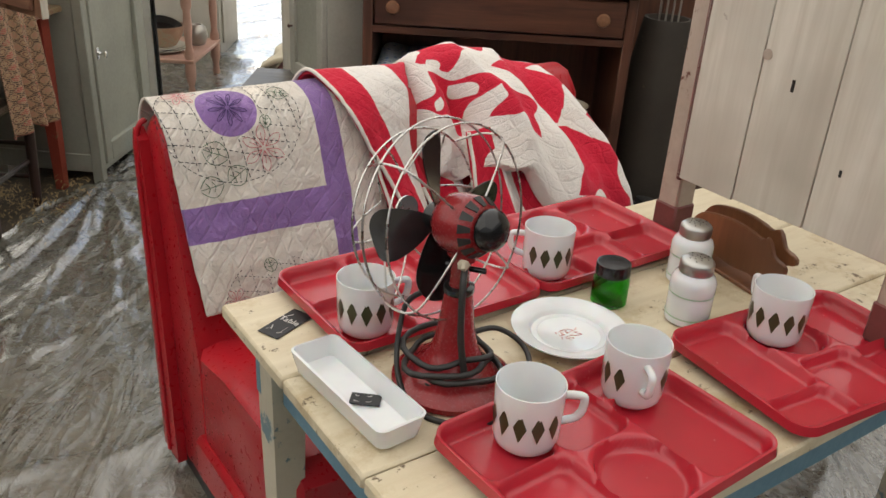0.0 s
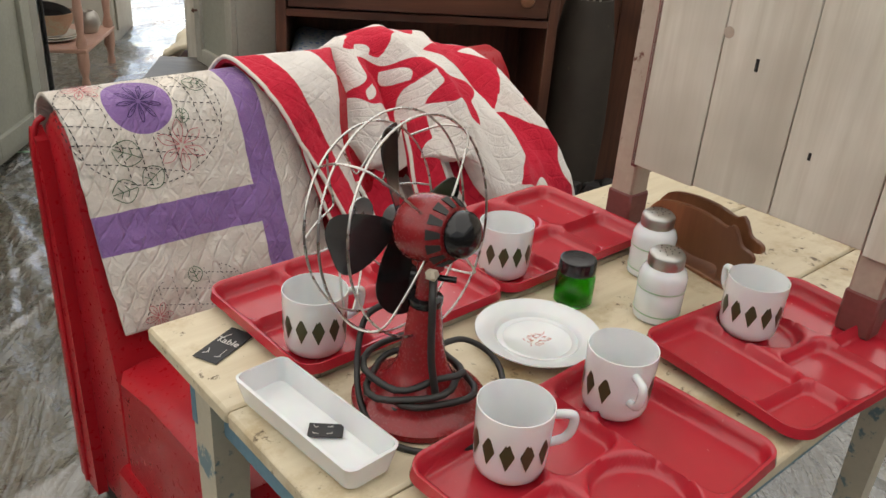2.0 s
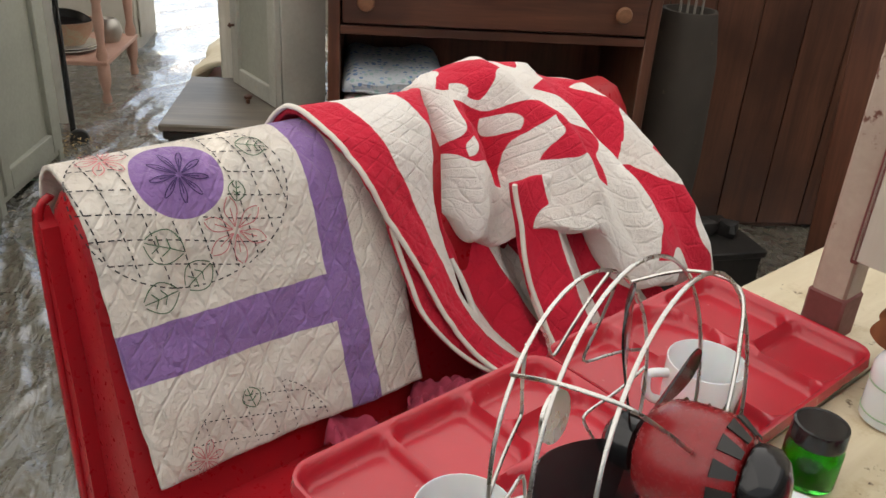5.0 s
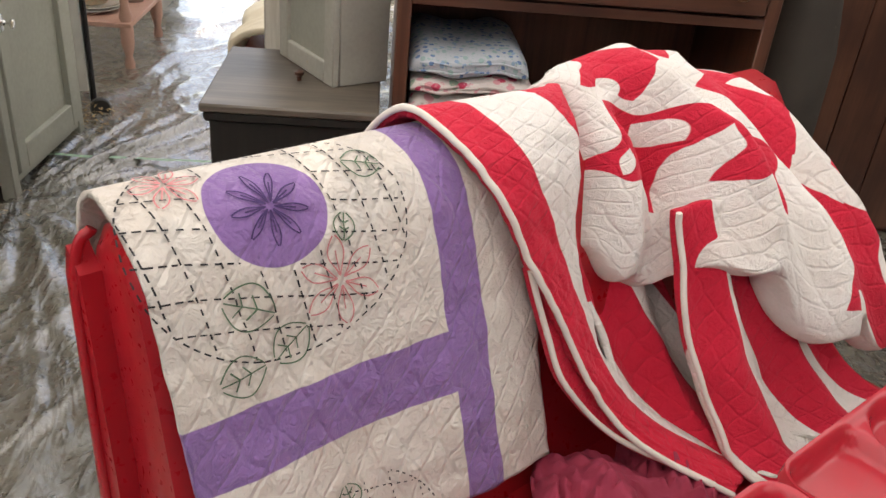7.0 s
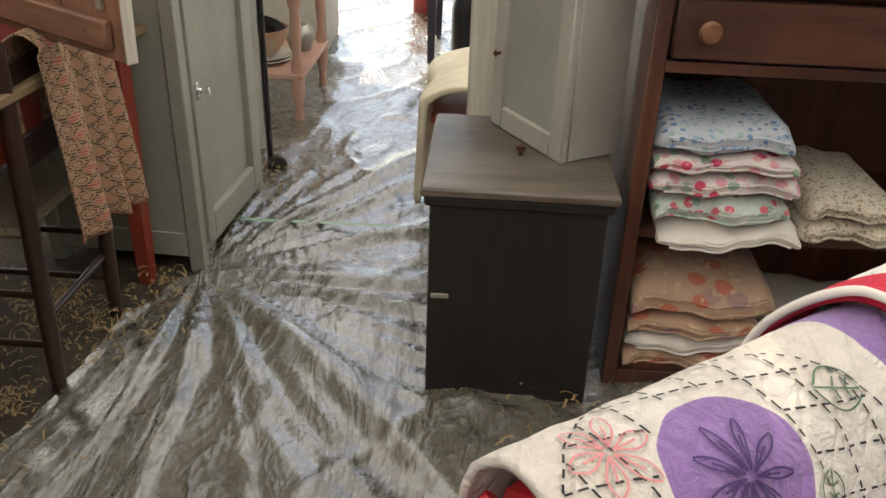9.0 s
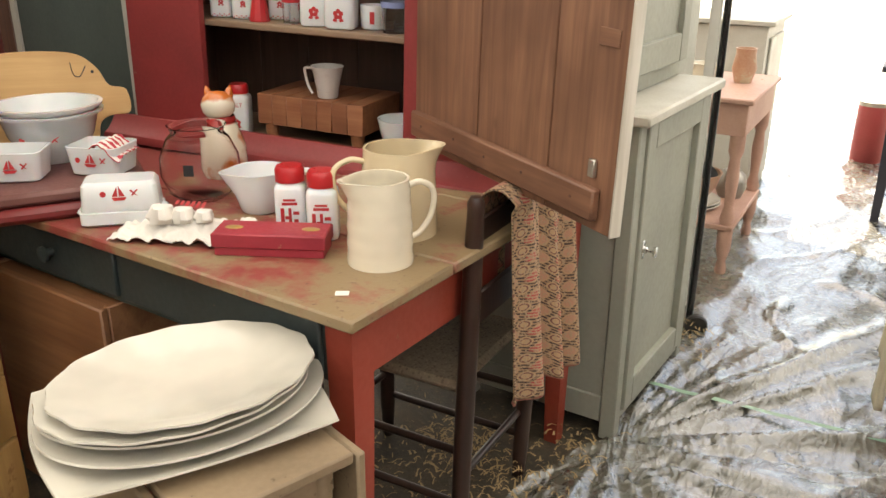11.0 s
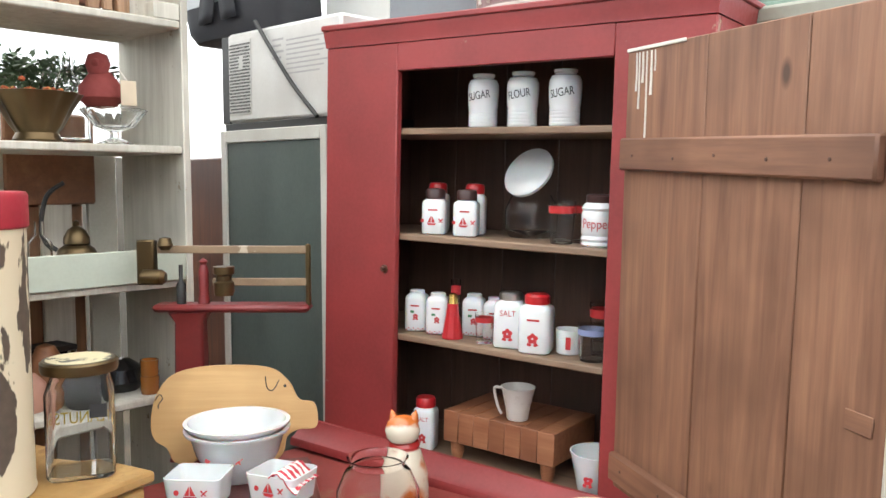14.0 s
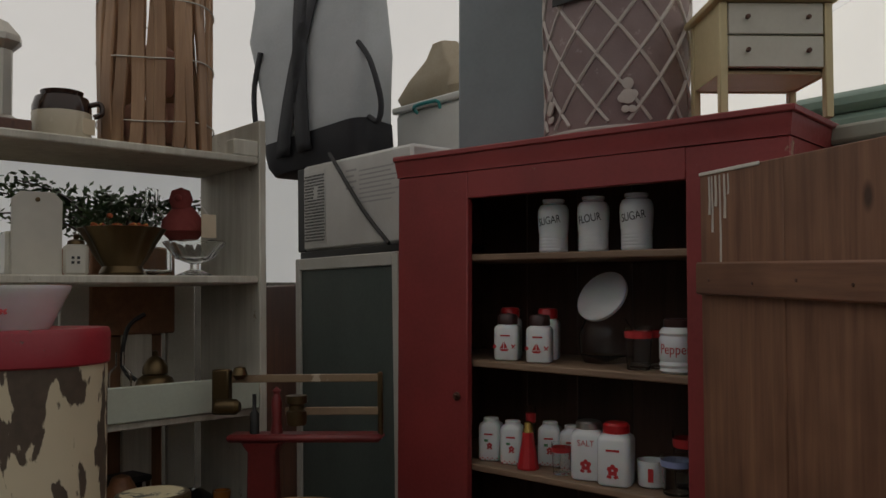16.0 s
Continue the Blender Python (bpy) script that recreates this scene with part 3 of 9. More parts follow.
bx("side_rail", locker, GREEN_GREY, (0.003, 0.045, 0.05), (0.035, LD - 0.045, 0.13), 0.003)
bx("side_panel", locker, GREEN_GREY, (LW - 0.022, 0.045, 0.075), (LW - 0.01, LD - 0.045, LH), 0.001)
bx("back_panel", locker, GREEN_GREY, (0.045, LD - 0.02, 0.06), (LW - 0.045, LD - 0.008, LH), 0.001)
bx("bottom_rail", locker, GREEN_GREY, (0.045, 0.004, 0.05), (LW - 0.045, 0.03, 0.075), 0.002)
ldoor = bx("door_panel", locker, GREEN_GREY, (0.09, 0.012, 0.15), (LW - 0.09, 0.02, 0.84), 0.001)
for a, b in (((0.048, -0.008, 0.08), (0.105, 0.018, 0.895)), ((LW - 0.105, -0.008, 0.08), (LW - 0.048, 0.018, 0.895)), ((0.106, -0.008, 0.08), (LW - 0.106, 0.018, 0.16)), ((0.106, -0.008, 0.825), (LW - 0.106, 0.018, 0.895))):
    bx("door_frame", ldoor, GREEN_GREY, a, b, 0.003)
CHROME = plain("chrome", (0.75, 0.74, 0.72), 0.15, 1.0)
turned("handle", ldoor, CHROME, [(0.009, 0), (0.009, 0.01), (0.005, 0.014), (0.005, 0.026), (0.014, 0.03), (0.015, 0.036), (0, 0.04)], 16, pose(0.075, -0.008, 0.56, 90), "small chrome latch")
bx("latch_plate", ldoor, CHROME, (0.066, -0.011, 0.535), (0.084, -0.007, 0.585), 0.001)
PALE_TOP = paint("pale_worn_top", (0.55, 0.53, 0.46), (0.44, 0.41, 0.34), 0.5, (0.25, 0.2, 0.15), 0.66, 12)
bx("counter", locker, PALE_TOP, (-0.03, -0.03, LH), (LW + 0.03, LD + 0.02, LH + 0.03), 0.006, "pale worn top board")
bx("upper_body", locker, GREEN_GREY, (0.02, 0.105, LH + 0.03), (LW, LD, 1.86), 0.004)
udoor = bx("door_panel", locker, GREEN_GREY, (0.08, 0.091, 1.06), (LW - 0.08, 0.103, 1.74), 0.001)
for a, b in (((0.03, 0.077, 0.99), (0.095, 0.104, 1.82)), ((LW - 0.095, 0.077, 0.99), (LW - 0.03, 0.104, 1.82)), ((0.096, 0.077, 0.99), (LW - 0.096, 0.104, 1.07)), ((0.096, 0.077, 1.74), (LW - 0.096, 0.104, 1.82))):
    bx("door_frame", udoor, GREEN_GREY, a, b, 0.003)
turned("handle", udoor, CHROME, [(0.008, 0), (0.008, 0.01), (0.005, 0.014), (0.005, 0.024), (0.012, 0.03), (0, 0.036)], 14, pose(0.06, 0.077, 1.22, 90), "small chrome latch")
bx("cornice", locker, GREEN_GREY, (0.0, 0.075, 1.86), (LW + 0.02, LD + 0.02, 1.9), 0.008)

# ---- red cupboard on the red table ----
CUP = pose(-2.50, 3.02, 0, 0, 1.5, 6)
cup = thing("red_cupboard", "red-painted cupboard with open plank door and four shelves of kitchenware", "cupboard", CUP)
CL, CR, CB, CT, CDEP = -0.236, 0.825, 0.775, 1.87, 0.36
bx("stile", cup, RED_PAINT, (CL, 0, CB), (0.012, 0.022, CT), 0.003)
bx("stile", cup, RED_PAINT, (0.608, 0, CB), (CR, 0.022, CT), 0.003)
bx("top_rail", cup, RED_PAINT, (0.012, 0, 1.80), (0.608, 0.022, CT), 0.002)
bx("bottom_rail", cup, RED_PAINT, (0.012, 0, CB), (0.608, 0.022, 0.793), 0.002)
bx("side", cup, RED_PAINT, (CL, 0.022, CB), (CL + 0.02, CDEP, CT), 0.002)
bx("side", cup, RED_PAINT, (CR - 0.02, 0.022, CB), (CR, CDEP, CT), 0.002)
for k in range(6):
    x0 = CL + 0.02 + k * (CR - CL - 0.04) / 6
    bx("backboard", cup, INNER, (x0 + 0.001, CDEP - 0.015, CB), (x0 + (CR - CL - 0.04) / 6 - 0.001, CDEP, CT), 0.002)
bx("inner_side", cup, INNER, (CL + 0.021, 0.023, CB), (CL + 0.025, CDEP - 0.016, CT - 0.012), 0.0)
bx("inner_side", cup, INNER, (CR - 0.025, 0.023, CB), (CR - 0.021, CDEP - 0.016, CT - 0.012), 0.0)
bx("roof", cup, RED_PAINT, (CL + 0.02, 0.022, CT - 0.012), (CR - 0.02, CDEP, CT), 0.001)
for z in (1.118, 1.383, 1.656):
    bx("shelf", cup, SHELF_WOOD, (CL + 0.026, 0.023, z - 0.017), (CR - 0.026, CDEP - 0.017, z), 0.003)
bx("bottom_shelf", cup, SHELF_WOOD, (CL + 0.026, 0.023, CB), (CR - 0.026, CDEP - 0.017, 0.797), 0.002)


def cornice(z0, z1, w0, w1):
    bm = bmesh.new()
    rings = []
    for t in np.linspace(0, 1, 7):
        w = w0 + (w1 - w0) * (0.5 - 0.5 * math.cos(math.pi * t))
        z = z0 + (z1 - z0) * t
        rings.append([(CL - w, -w, z), (CR + w, -w, z), (CR + w, CDEP, z), (CL - w, CDEP, z)])
    loft_bm(bm, rings)
    return bm


part("cornice", cornice(CT + 0.001, CT + 0.045, 0.002, 0.007), RED_PAINT, cup)
bx("cap", cup, RED_PAINT, (CL - 0.012, -0.013, CT + 0.045), (CR + 0.014, CDEP + 0.01, CT + 0.06), 0.003)
base_prof = [(0.0, 0.86), (-0.012, 0.86), (-0.018, 0.845), (-0.03, 0.825), (-0.045, 0.806), (-0.058, 0.80), (-0.062, 0.79), (-0.062, 0.772), (0.0, 0.772)]
base_prof = [(y, CB - 0.005 + (z - 0.772) * 0.75) for y, z in base_prof]
loft("base_moulding", cup, RED_PAINT, [[(x, y - 0.001, z) for y, z in base_prof] for x in (CL - 0.07, CL + 0.3, 0.4, CR + 0.02, CR + 0.08)])
turned("latch", cup, DARK_SIDE, [(0.011, 0), (0.011, 0.004), (0.006, 0.006), (0.006, 0.012), (0, 0.014)], 14, pose(-0.02, -0.001, 1.29, 90), "small worn metal catch")

HX, HY = -1.845, 3.07
door_m = pose(HX, HY, 0, 0, 2.2, -29)
cdoor = thing("plank_door", "open brown pine plank door with battens and white paint drips", "door", door_m)
DWID = 0.69
for k, (a, b) in enumerate(((0.0, 0.262), (0.264, 0.505), (0.507, DWID))):
    bx("plank", cdoor, PINE, (a, 0.0, 0.866), (b, 0.022, 1.785), 0.002)
for z0, z1 in ((1.543, 1.607), (0.888, 0.948)):
    bx("batten", cdoor, PINE_X, (0.01, -0.02, z0), (DWID - 0.03, -0.0005, z1), 0.004)
bx("edge_strip", cdoor, WHITE_WORN, (DWID, -0.002, 0.864), (DWID + 0.004, 0.026, 1.787), 0.002, "edge with chipped white paint")
bx("face_paint", cdoor, WHITE_WORN, (0.0, 0.0225, 0.866), (DWID, 0.026, 1.785), 0.001)
for x, z in ((0.06, 1.572), (0.2, 1.568), (0.32, 1.575), (0.45, 1.57), (0.58, 1.572), (0.06, 0.92), (0.2, 0.925), (0.32, 0.918), (0.45, 0.922), (0.6, 0.92)):
    turned("nail_head", cdoor, DARK_SIDE, [(0.0035, 0), (0.003, 0.001), (0, 0.0014)], 10, pose(x, -0.02, z, 90))
bx("lock_block", cdoor, PINE_X, (DWID - 0.07, -0.003, 1.195), (DWID - 0.02, -0.0005, 1.225), 0.003)
bx("catch", cdoor, METAL_OLD, (DWID - 0.062, -0.01, 0.965), (DWID - 0.045, -0.0005, 0.998), 0.002, "steel catch")
DRIP = plain("white_drips", (0.72, 0.68, 0.6), 0.4)
bm = bmesh.new()
box(bm, (0.0, -0.003, 1.779), (0.2, -0.0003, 1.786), 0.001)
for x, ln, w in ((0.035, 0.075, 0.004), (0.045, 0.11, 0.004), (0.058, 0.06, 0.005), (0.072, 0.20, 0.004), (0.088, 0.085, 0.005), (0.1, 0.04, 0.003)):
    sweep_bm(bm, [(x, -0.001, 1.775), (x + 0.002, -0.001, 1.775 - ln * 0.6), (x + 0.001, -0.001, 1.775 - ln)], lambda t, w=w: w * (0.6 + 0.3 * t) * 0.7, 6)
part("paint_drips", bm, DRIP, cdoor, "dried white paint drips")

# ---- red table under it ----
RT = pose(-1.50, 2.335, 0, 0, 0, -4.5)
rtable = thing("red_work_table", "worn red-painted wooden work table with dark green drawer apron", "table", RT)
def worn_top():
    n = Nodes("worn_red_top")
    big, mid, fine = n.noise(3.5, 4, 0.6), n.noise(14, 7, 0.7), n.noise(70, 5, 0.7)
    at = n.xyz(n.coord.outputs["Object"])
    rub = n.math("ADD", n.math("MULTIPLY", n.math("SUBTRACT", 0.36, at[1]), 0.16), n.math("MULTIPLY", n.math("ADD", at[0], 0.42), 0.40))
    k = n.math("ADD", n.math("ADD", big, rub), n.math("MULTIPLY", n.math("SUBTRACT", mid, 0.5), 0.7))
    col = n.mix(n.step(k, 0.39, 0.60), (0.25, 0.046, 0.038), (0.25, 0.175, 0.095))
    col = n.mix(n.step(fine, 0.6, 0.72), col, (0.12, 0.06, 0.04))
    n.bump(n.math("ADD", mid, fine), 0.3, 0.003)
    return n.done(col, 0.5)


RTOP = worn_top()
DKGREEN = paint("dark_green_paint", (0.035, 0.05, 0.05), (0.025, 0.035, 0.036), 0.5, (0.18, 0.14, 0.1), 0.72, 10)
ZR = 0.765
for y0, y1 in ((0.0, 0.3), (0.302, 0.64), (0.642, 1.0)):
    bx("tabletop_board", rtable, RTOP, (-1.32, y0, ZR - 0.024), (0.0, y1, ZR), 0.004)
bx("apron", rtable, DKGREEN, (-1.26, 0.05, 0.60), (-0.09, 0.07, ZR - 0.025), 0.003, "dark green apron")
rdr = bx("drawer_front", rtable, DKGREEN, (-0.66, 0.04, 0.615), (-0.11, 0.052, 0.73), 0.003)
turned("knob", rdr, METAL_OLD, [(0.01, 0), (0.008, 0.014), (0.018, 0.018), (0.018, 0.026), (0, 0.03)], 16, pose(-0.2, 0.04, 0.672, 90), "rusty metal knob")
rdr2 = bx("drawer_front", rtable, DKGREEN, (-1.22, 0.04, 0.615), (-0.68, 0.052, 0.73), 0.003)
turned("knob", rdr2, DKGREEN, [(0.01, 0), (0.008, 0.014), (0.018, 0.018), (0.018, 0.026), (0, 0.03)], 16, pose(-0.9, 0.04, 0.672, 90))
for a, b in (((-0.075, 0.09, 0.60), (-0.055, 0.92, ZR - 0.025)), ((-1.26, 0.09, 0.60), (-1.24, 0.92, ZR - 0.025)), ((-1.24, 0.92, 0.60), (-0.075, 0.94, ZR - 0.025))):
    bx("side_apron", rtable, RED_WORN, a, b, 0.003)
for x, y in ((-0.1, 0.045), (-0.1, 0.90), (-1.28, 0.045), (-1.28, 0.90)):
    loft("leg", rtable, RED_WORN, [[(x + cx + (0.5 - cx / 0.06) * s, y + cy + (0.5 - cy / 0.06) * s, z) for cx, cy in ((0, 0), (0.06, 0), (0.06, 0.06), (0, 0.06))] for z, s in ((0, 0.022), (0.55, 0.004), (ZR - 0.026, 0.0))])

# ---- maple chest of drawers ----
DRAW = pose(-2.467, 2.336, 0, 0, 0, 104.2)
cd = thing("chest_of_drawers", "birdseye maple chest of drawers with orange bakelite handles", "chest of drawers", DRAW)
bx("body", cd, MAPLE, (-0.78, 0.012, 0.05), (0.0, 0.42, 0.905), 0.004)
bx("top", cd, MAPLE, (-0.79, -0.012, 0.905), (0.008, 0.43, 0.93), 0.006)
BAKE = plain("orange_bakelite", (0.72, 0.25, 0.03), 0.25)
for k, (z0, z1) in enumerate(((0.735, 0.898), (0.575, 0.728), (0.41, 0.568), (0.245, 0.403), (0.08, 0.238))):
    d = bx("drawer_front", cd, MAPLE, (-0.765, -0.006, z0), (-0.016, 0.012, z1), 0.004)
    for x in (-0.22, -0.56):
        tube("handle", d, BAKE, spline([(x - 0.045, -0.008, (z0 + z1) / 2), (x - 0.035, -0.026, (z0 + z1) / 2), (x, -0.03, (z0 + z1) / 2), (x + 0.035, -0.026, (z0 + z1) / 2), (x + 0.045, -0.008, (z0 + z1) / 2)]), 0.008, label="orange bakelite handle")

# ---- white shelf unit ----
shelfu = thing("open_shelf_unit", "white-painted wooden open shelf unit full of small antiques", "shelf", pose(-3.0, 2.77, 0, 0, 0, 0))
SHW = wood("shelf_white", (0.44, 0.41, 0.34), (0.62, 0.60, 0.52), "z", 0.65, worn=(0.24, 0.18, 0.12), amount=0.63, knots=False)
SHG = paint("shelf_pale_green", (0.50, 0.55, 0.46), (0.42, 0.46, 0.38), 0.6, (0.3, 0.2, 0.12), 0.70, 11)
bx("side", shelfu, SHW, (-0.36, -0.022, 0), (0.0, 0.0, 2.06), 0.003)
bx("side", shelfu, SHW, (-0.36, -1.6, 0), (0.0, -1.578, 2.06), 0.003)
for z in (1.955, 1.615, 0.93, 0.5, 0.1):
    bx("shelf", shelfu, SHW, (-0.35, -1.577, z - 0.022), (-0.002, -0.023, z), 0.004)
bx("drawer_board", shelfu, SHG, (-0.012, -1.577, 1.245), (0.0, -0.023, 1.335), 0.003, "pale green board")
bx("shelf", shelfu, SHW, (-0.35, -1.577, 1.225), (-0.013, -0.023, 1.245), 0.003)
bx("crosspiece", shelfu, SHW, (-0.05, -0.10, 1.955), (-0.004, -0.0225, 2.0), 0.003)

# ---- white-framed dark green cabinet behind, with an oven on it ----
fridge = thing("metal_cabinet", "tall white metal cabinet with dark grey-green front panel", "cabinet", pose(-3.285, 3.05, 0) @ Matrix.Diagonal((0.53, 0.9, 0.9825, 1)))
FRW = paint("white_enamel", (0.55, 0.54, 0.49), (0.46, 0.44, 0.39), 0.4, (0.25, 0.18, 0.12), 0.7, 9)
FRG = paint("slate_green_panel", (0.075, 0.095, 0.085), (0.06, 0.078, 0.07), 0.5)
bx("body", fridge, FRW, (0, 0.02, 0.04), (1.0, 0.55, 1.71), 0.006)
for a, b in (((0.0, 0.0, 0.04), (0.05, 0.019, 1.71)), ((0.95, 0.0, 0.04), (1.0, 0.019, 1.71)), ((0.051, 0.0, 1.67), (0.949, 0.019, 1.71)), ((0.051, 0.0, 0.04), (0.949, 0.019, 0.1))):
    bx("frame", fridge, FRW, a, b, 0.003)
bx("panel", fridge, FRG, (0.051, 0.008, 0.1), (0.949, 0.018, 1.67), 0.001)
for x in (0.05, 0.9):
    for y in (0.06, 0.48):
        bx("foot", fridge, BLACK_VINYL, (x, y, 0), (x + 0.05, y + 0.05, 0.045), 0.003)

OAK_BACK = wood("orange_brown_wood", (0.16, 0.07, 0.03), (0.28, 0.13, 0.06), "z", 0.45)
brown = thing("narrow_cabinet", "tall dark brown wooden cabinet beside the white one", "cabinet", pose(-3.80, 3.12, 0))
bx("body", brown, DARK_SIDE, (0.0, 0.02, 0.0), (0.49, 0.42, 1.60), 0.006)
tube("front_post", brown, DARK_SIDE, spline([(0.46, 0.0, 0.0), (0.46, 0.0, 1.45), (0.455, 0.02, 1.58), (0.43, 0.06, 1.64)], 6), 0.03, 12)
rear = thing("brown_cabinet", "brown wooden cabinet standing behind the white shelves", "cabinet", pose(-3.85, 1.75, 0))
bx("body", rear, OAK_BACK, (0.0, 0.0, 0.0), (0.42, 0.72, 1.42), 0.006)
bx("door", rear, OAK_BACK, (0.421, 0.05, 0.1), (0.435, 0.35, 1.36), 0.004)
bx("door", rear, OAK_BACK, (0.421, 0.37, 0.1), (0.435, 0.67, 1.36), 0.004)

# ---- things on the cream table ----
MILK = plain("milk_glass", (0.71, 0.73, 0.735), 0.12, Subsurface_Weight=0.15, Subsurface_Scale=0.01, Coat_Weight=0.3)
TRAY_RED = plain("red_plastic_tray", (0.46, 0.02, 0.035), 0.24, Coat_Weight=0.2)
OLIVE = plain("olive_print", (0.045, 0.05, 0.02), 0.3)
BLACK_GLOSS = plain("black_gloss", (0.012, 0.012, 0.013), 0.15)
BLACK_CORD = plain("black_rubber", (0.018, 0.017, 0.016), 0.5)
FAN_RED = paint("fan_red_enamel", (0.27, 0.016, 0.02), (0.22, 0.014, 0.016), 0.25, (0.06, 0.03, 0.025), 0.76, 30, 0.1)
WIRE = plain("plated_wire", (0.62, 0.6, 0.57), 0.28, 1.0)
SLATE = plain("slate_tag", (0.02, 0.02, 0.021), 0.6)
CHALK = plain("chalk_mark", (0.62, 0.6, 0.56), 0.8)
PINK_PRINT = plain("faded_pink_print", (0.62, 0.24, 0.20), 0.4)


def tray_height(x, y):
    """Height of the moulded tray over its lowest level; x in -.18..18, y in -.13..13."""
    def dip(d):
        return 1 / (1 + math.exp(max(-60.0, min(60.0, -d / 0.0014))))
    def rr(cx, cy, w, h, r=0.018):
        qx, qy = abs(x - cx) - w / 2 + r, abs(y - cy) - h / 2 + r
        return -(math.hypot(max(qx, 0), max(qy, 0)) + min(max(qx, qy), 0) - r)
    cells = [rr(-0.1145, -0.054, 0.105, 0.128), 0.056 - math.hypot(x + 0.003, y + 0.060), rr(0.1115, -0.034, 0.112, 0.168), rr(-0.1145, 0.0685, 0.105, 0.099), rr(-0.003, 0.0625, 0.102, 0.111), rr(0.1115, 0.0865, 0.112, 0.058)]
    z = 0.021 - 0.0185 * max(dip(c) for c in cells)
    edge = rr(0, 0, 0.35, 0.25, 0.03)
    return z + 0.004 * dip(0.006 - edge)


def make_tray(m):
    t = thing("cafeteria_tray", "red plastic divided cafeteria tray on the cream table", "tray", m, "red divided trays on the table")
    nx, ny = 118, 86
    bm = bmesh.new()
    W, H, R = 0.177, 0.127, 0.03
    grid = []
    for j in range(ny + 1):
        row = []
        for i in range(nx + 1):
            x, y = W * (2 * i / nx - 1), H * (2 * j / ny - 1)
            ax, ay = abs(x) - (W - R), abs(y) - (H - R)
            if ax > 0 and ay > 0:
                k = max(ax, ay) / math.hypot(ax, ay)
                x, y = math.copysign(W - R + ax * k, x), math.copysign(H - R + ay * k, y)
            row.append(bm.verts.new((x, y, tray_height(x, y))))
        grid.append(row)
    for j in range(ny):
        for i in range(nx):
            bm.faces.new((grid[j][i], grid[j][i + 1], grid[j + 1][i + 1], grid[j + 1][i]))
    rim = [e for e in bm.edges if e.is_boundary]
    ext = bmesh.ops.extrude_edge_only(bm, edges=rim)
    for v in ext["geom"]:
        if isinstance(v, bmesh.types.BMVert):
            v.co.z -= 0.012
            v.co.x *= 1.012
            v.co.y *= 1.015
    for v in bm.verts:
        v.co.x, v.co.y, v.co.z = v.co.x * 1.065, v.co.y * 1.065, v.co.z * 1.15
    part("tray_body", bm, TRAY_RED, t, angle=60)
    return t


def on_table(u, y, z=Z1, rz=0):
    return TABLE @ pose(u, y, z, 0, 0, rz)


tray = make_tray(on_table(0.289, -0.114, Z1 + 0.0005, 1.0))
copy_thing(tray, on_table(0.668, -0.108, Z1 + 0.0005, 181))
copy_thing(tray, on_table(0.291, -0.589, Z1 + 0.0005, 2.7))
copy_thing(tray, on_table(0.724, -0.598, Z1 + 0.0005, 175))


def make_mug(m):
    g = thing("mug", "white milk glass mug with green diamond band", "mug", m, "diamond mugs on the trays")
    turned("cup", g, MILK, [(0, 0.0), (0.031, 0.0), (0.035, 0.002), (0.0405, 0.008), (0.0428, 0.018), (0.0452, 0.09), (0.0449, 0.0922), (0.0438, 0.0925), (0.0428, 0.090), (0.0402, 0.02), (0.036, 0.0115), (0, 0.009)], 44)
    tube("handle", g, MILK, spline([(0.043, 0, 0.077), (0.058, 0, 0.078), (0.067, 0, 0.076), (0.0685, 0, 0.067), (0.066, 0, 0.053), (0.058, 0, 0.043), (0.042, 0, 0.037)], 6), lambda t: 0.0055, 10)
    for k in range(12):
        a = 360 * (k + 0.5) / 12
        if min(a % 360, 360 - a % 360) < 25:
            continue
        bm = bmesh.new()
        r = 0.0443
        n = 4
        cols = []
        for i in range(-n, n + 1):
            x = 0.0088 * i / n
            h = 0.021 * (1 - abs(i) / n)
            q = x / r
            cols.append((bm.verts.new((r * math.cos(q), r * math.sin(q), 0.05 - h)), bm.verts.new((r * math.cos(q), r * math.sin(q), 0.05 + h))) if h > 1e-6 else (bm.verts.new((r * math.cos(q), r * math.sin(q), 0.05)),))
        for p, q in zip(cols, cols[1:]):
            if len(p) == 1:
                bm.faces.new((p[0], q[0], q[1]))
            elif len(q) == 1:
                bm.faces.new((p[0], q[0], p[1]))
            else:
                bm.faces.new((p[0], q[0], q[1], p[1]))
        part("diamond", bm, OLIVE, g, "", pose(0, 0, 0, 0, 0, a))
    return g


ZT = Z1 + 0.0045
mug = make_mug(on_table(0.210, -0.522, ZT + 0.002, -38))
copy_thing(mug, on_table(0.402, -0.521, ZT + 0.003, -120))
copy_thing(mug, on_table(0.724, -0.520, ZT + 0.003, 72))
copy_thing(mug, on_table(0.541, -0.171, ZT + 0.002, 148))
copy_thing(mug, on_table(0.164, -0.184, ZT + 0.002, -12))

plate = thing("plate", "white plate with faded pink transfer print", "plate", on_table(0.437, -0.352, Z1))
turned("dish", plate, MILK, [(0, 0.004), (0.05, 0.004), (0.052, 0.0), (0.056, 0.0), (0.058, 0.005), (0.066, 0.012), (0.089, 0.0185), (0.0925, 0.0205), (0.0925, 0.0222), (0.090, 0.0218), (0.066, 0.0158), (0.0635, 0.0142), (0.0595, 0.0085), (0.052, 0.0072), (0.0505, 0.0080), (0.0490, 0.0072), (0, 0.007)], 64)
bm = bmesh.new()
rnd = random.Random(4)
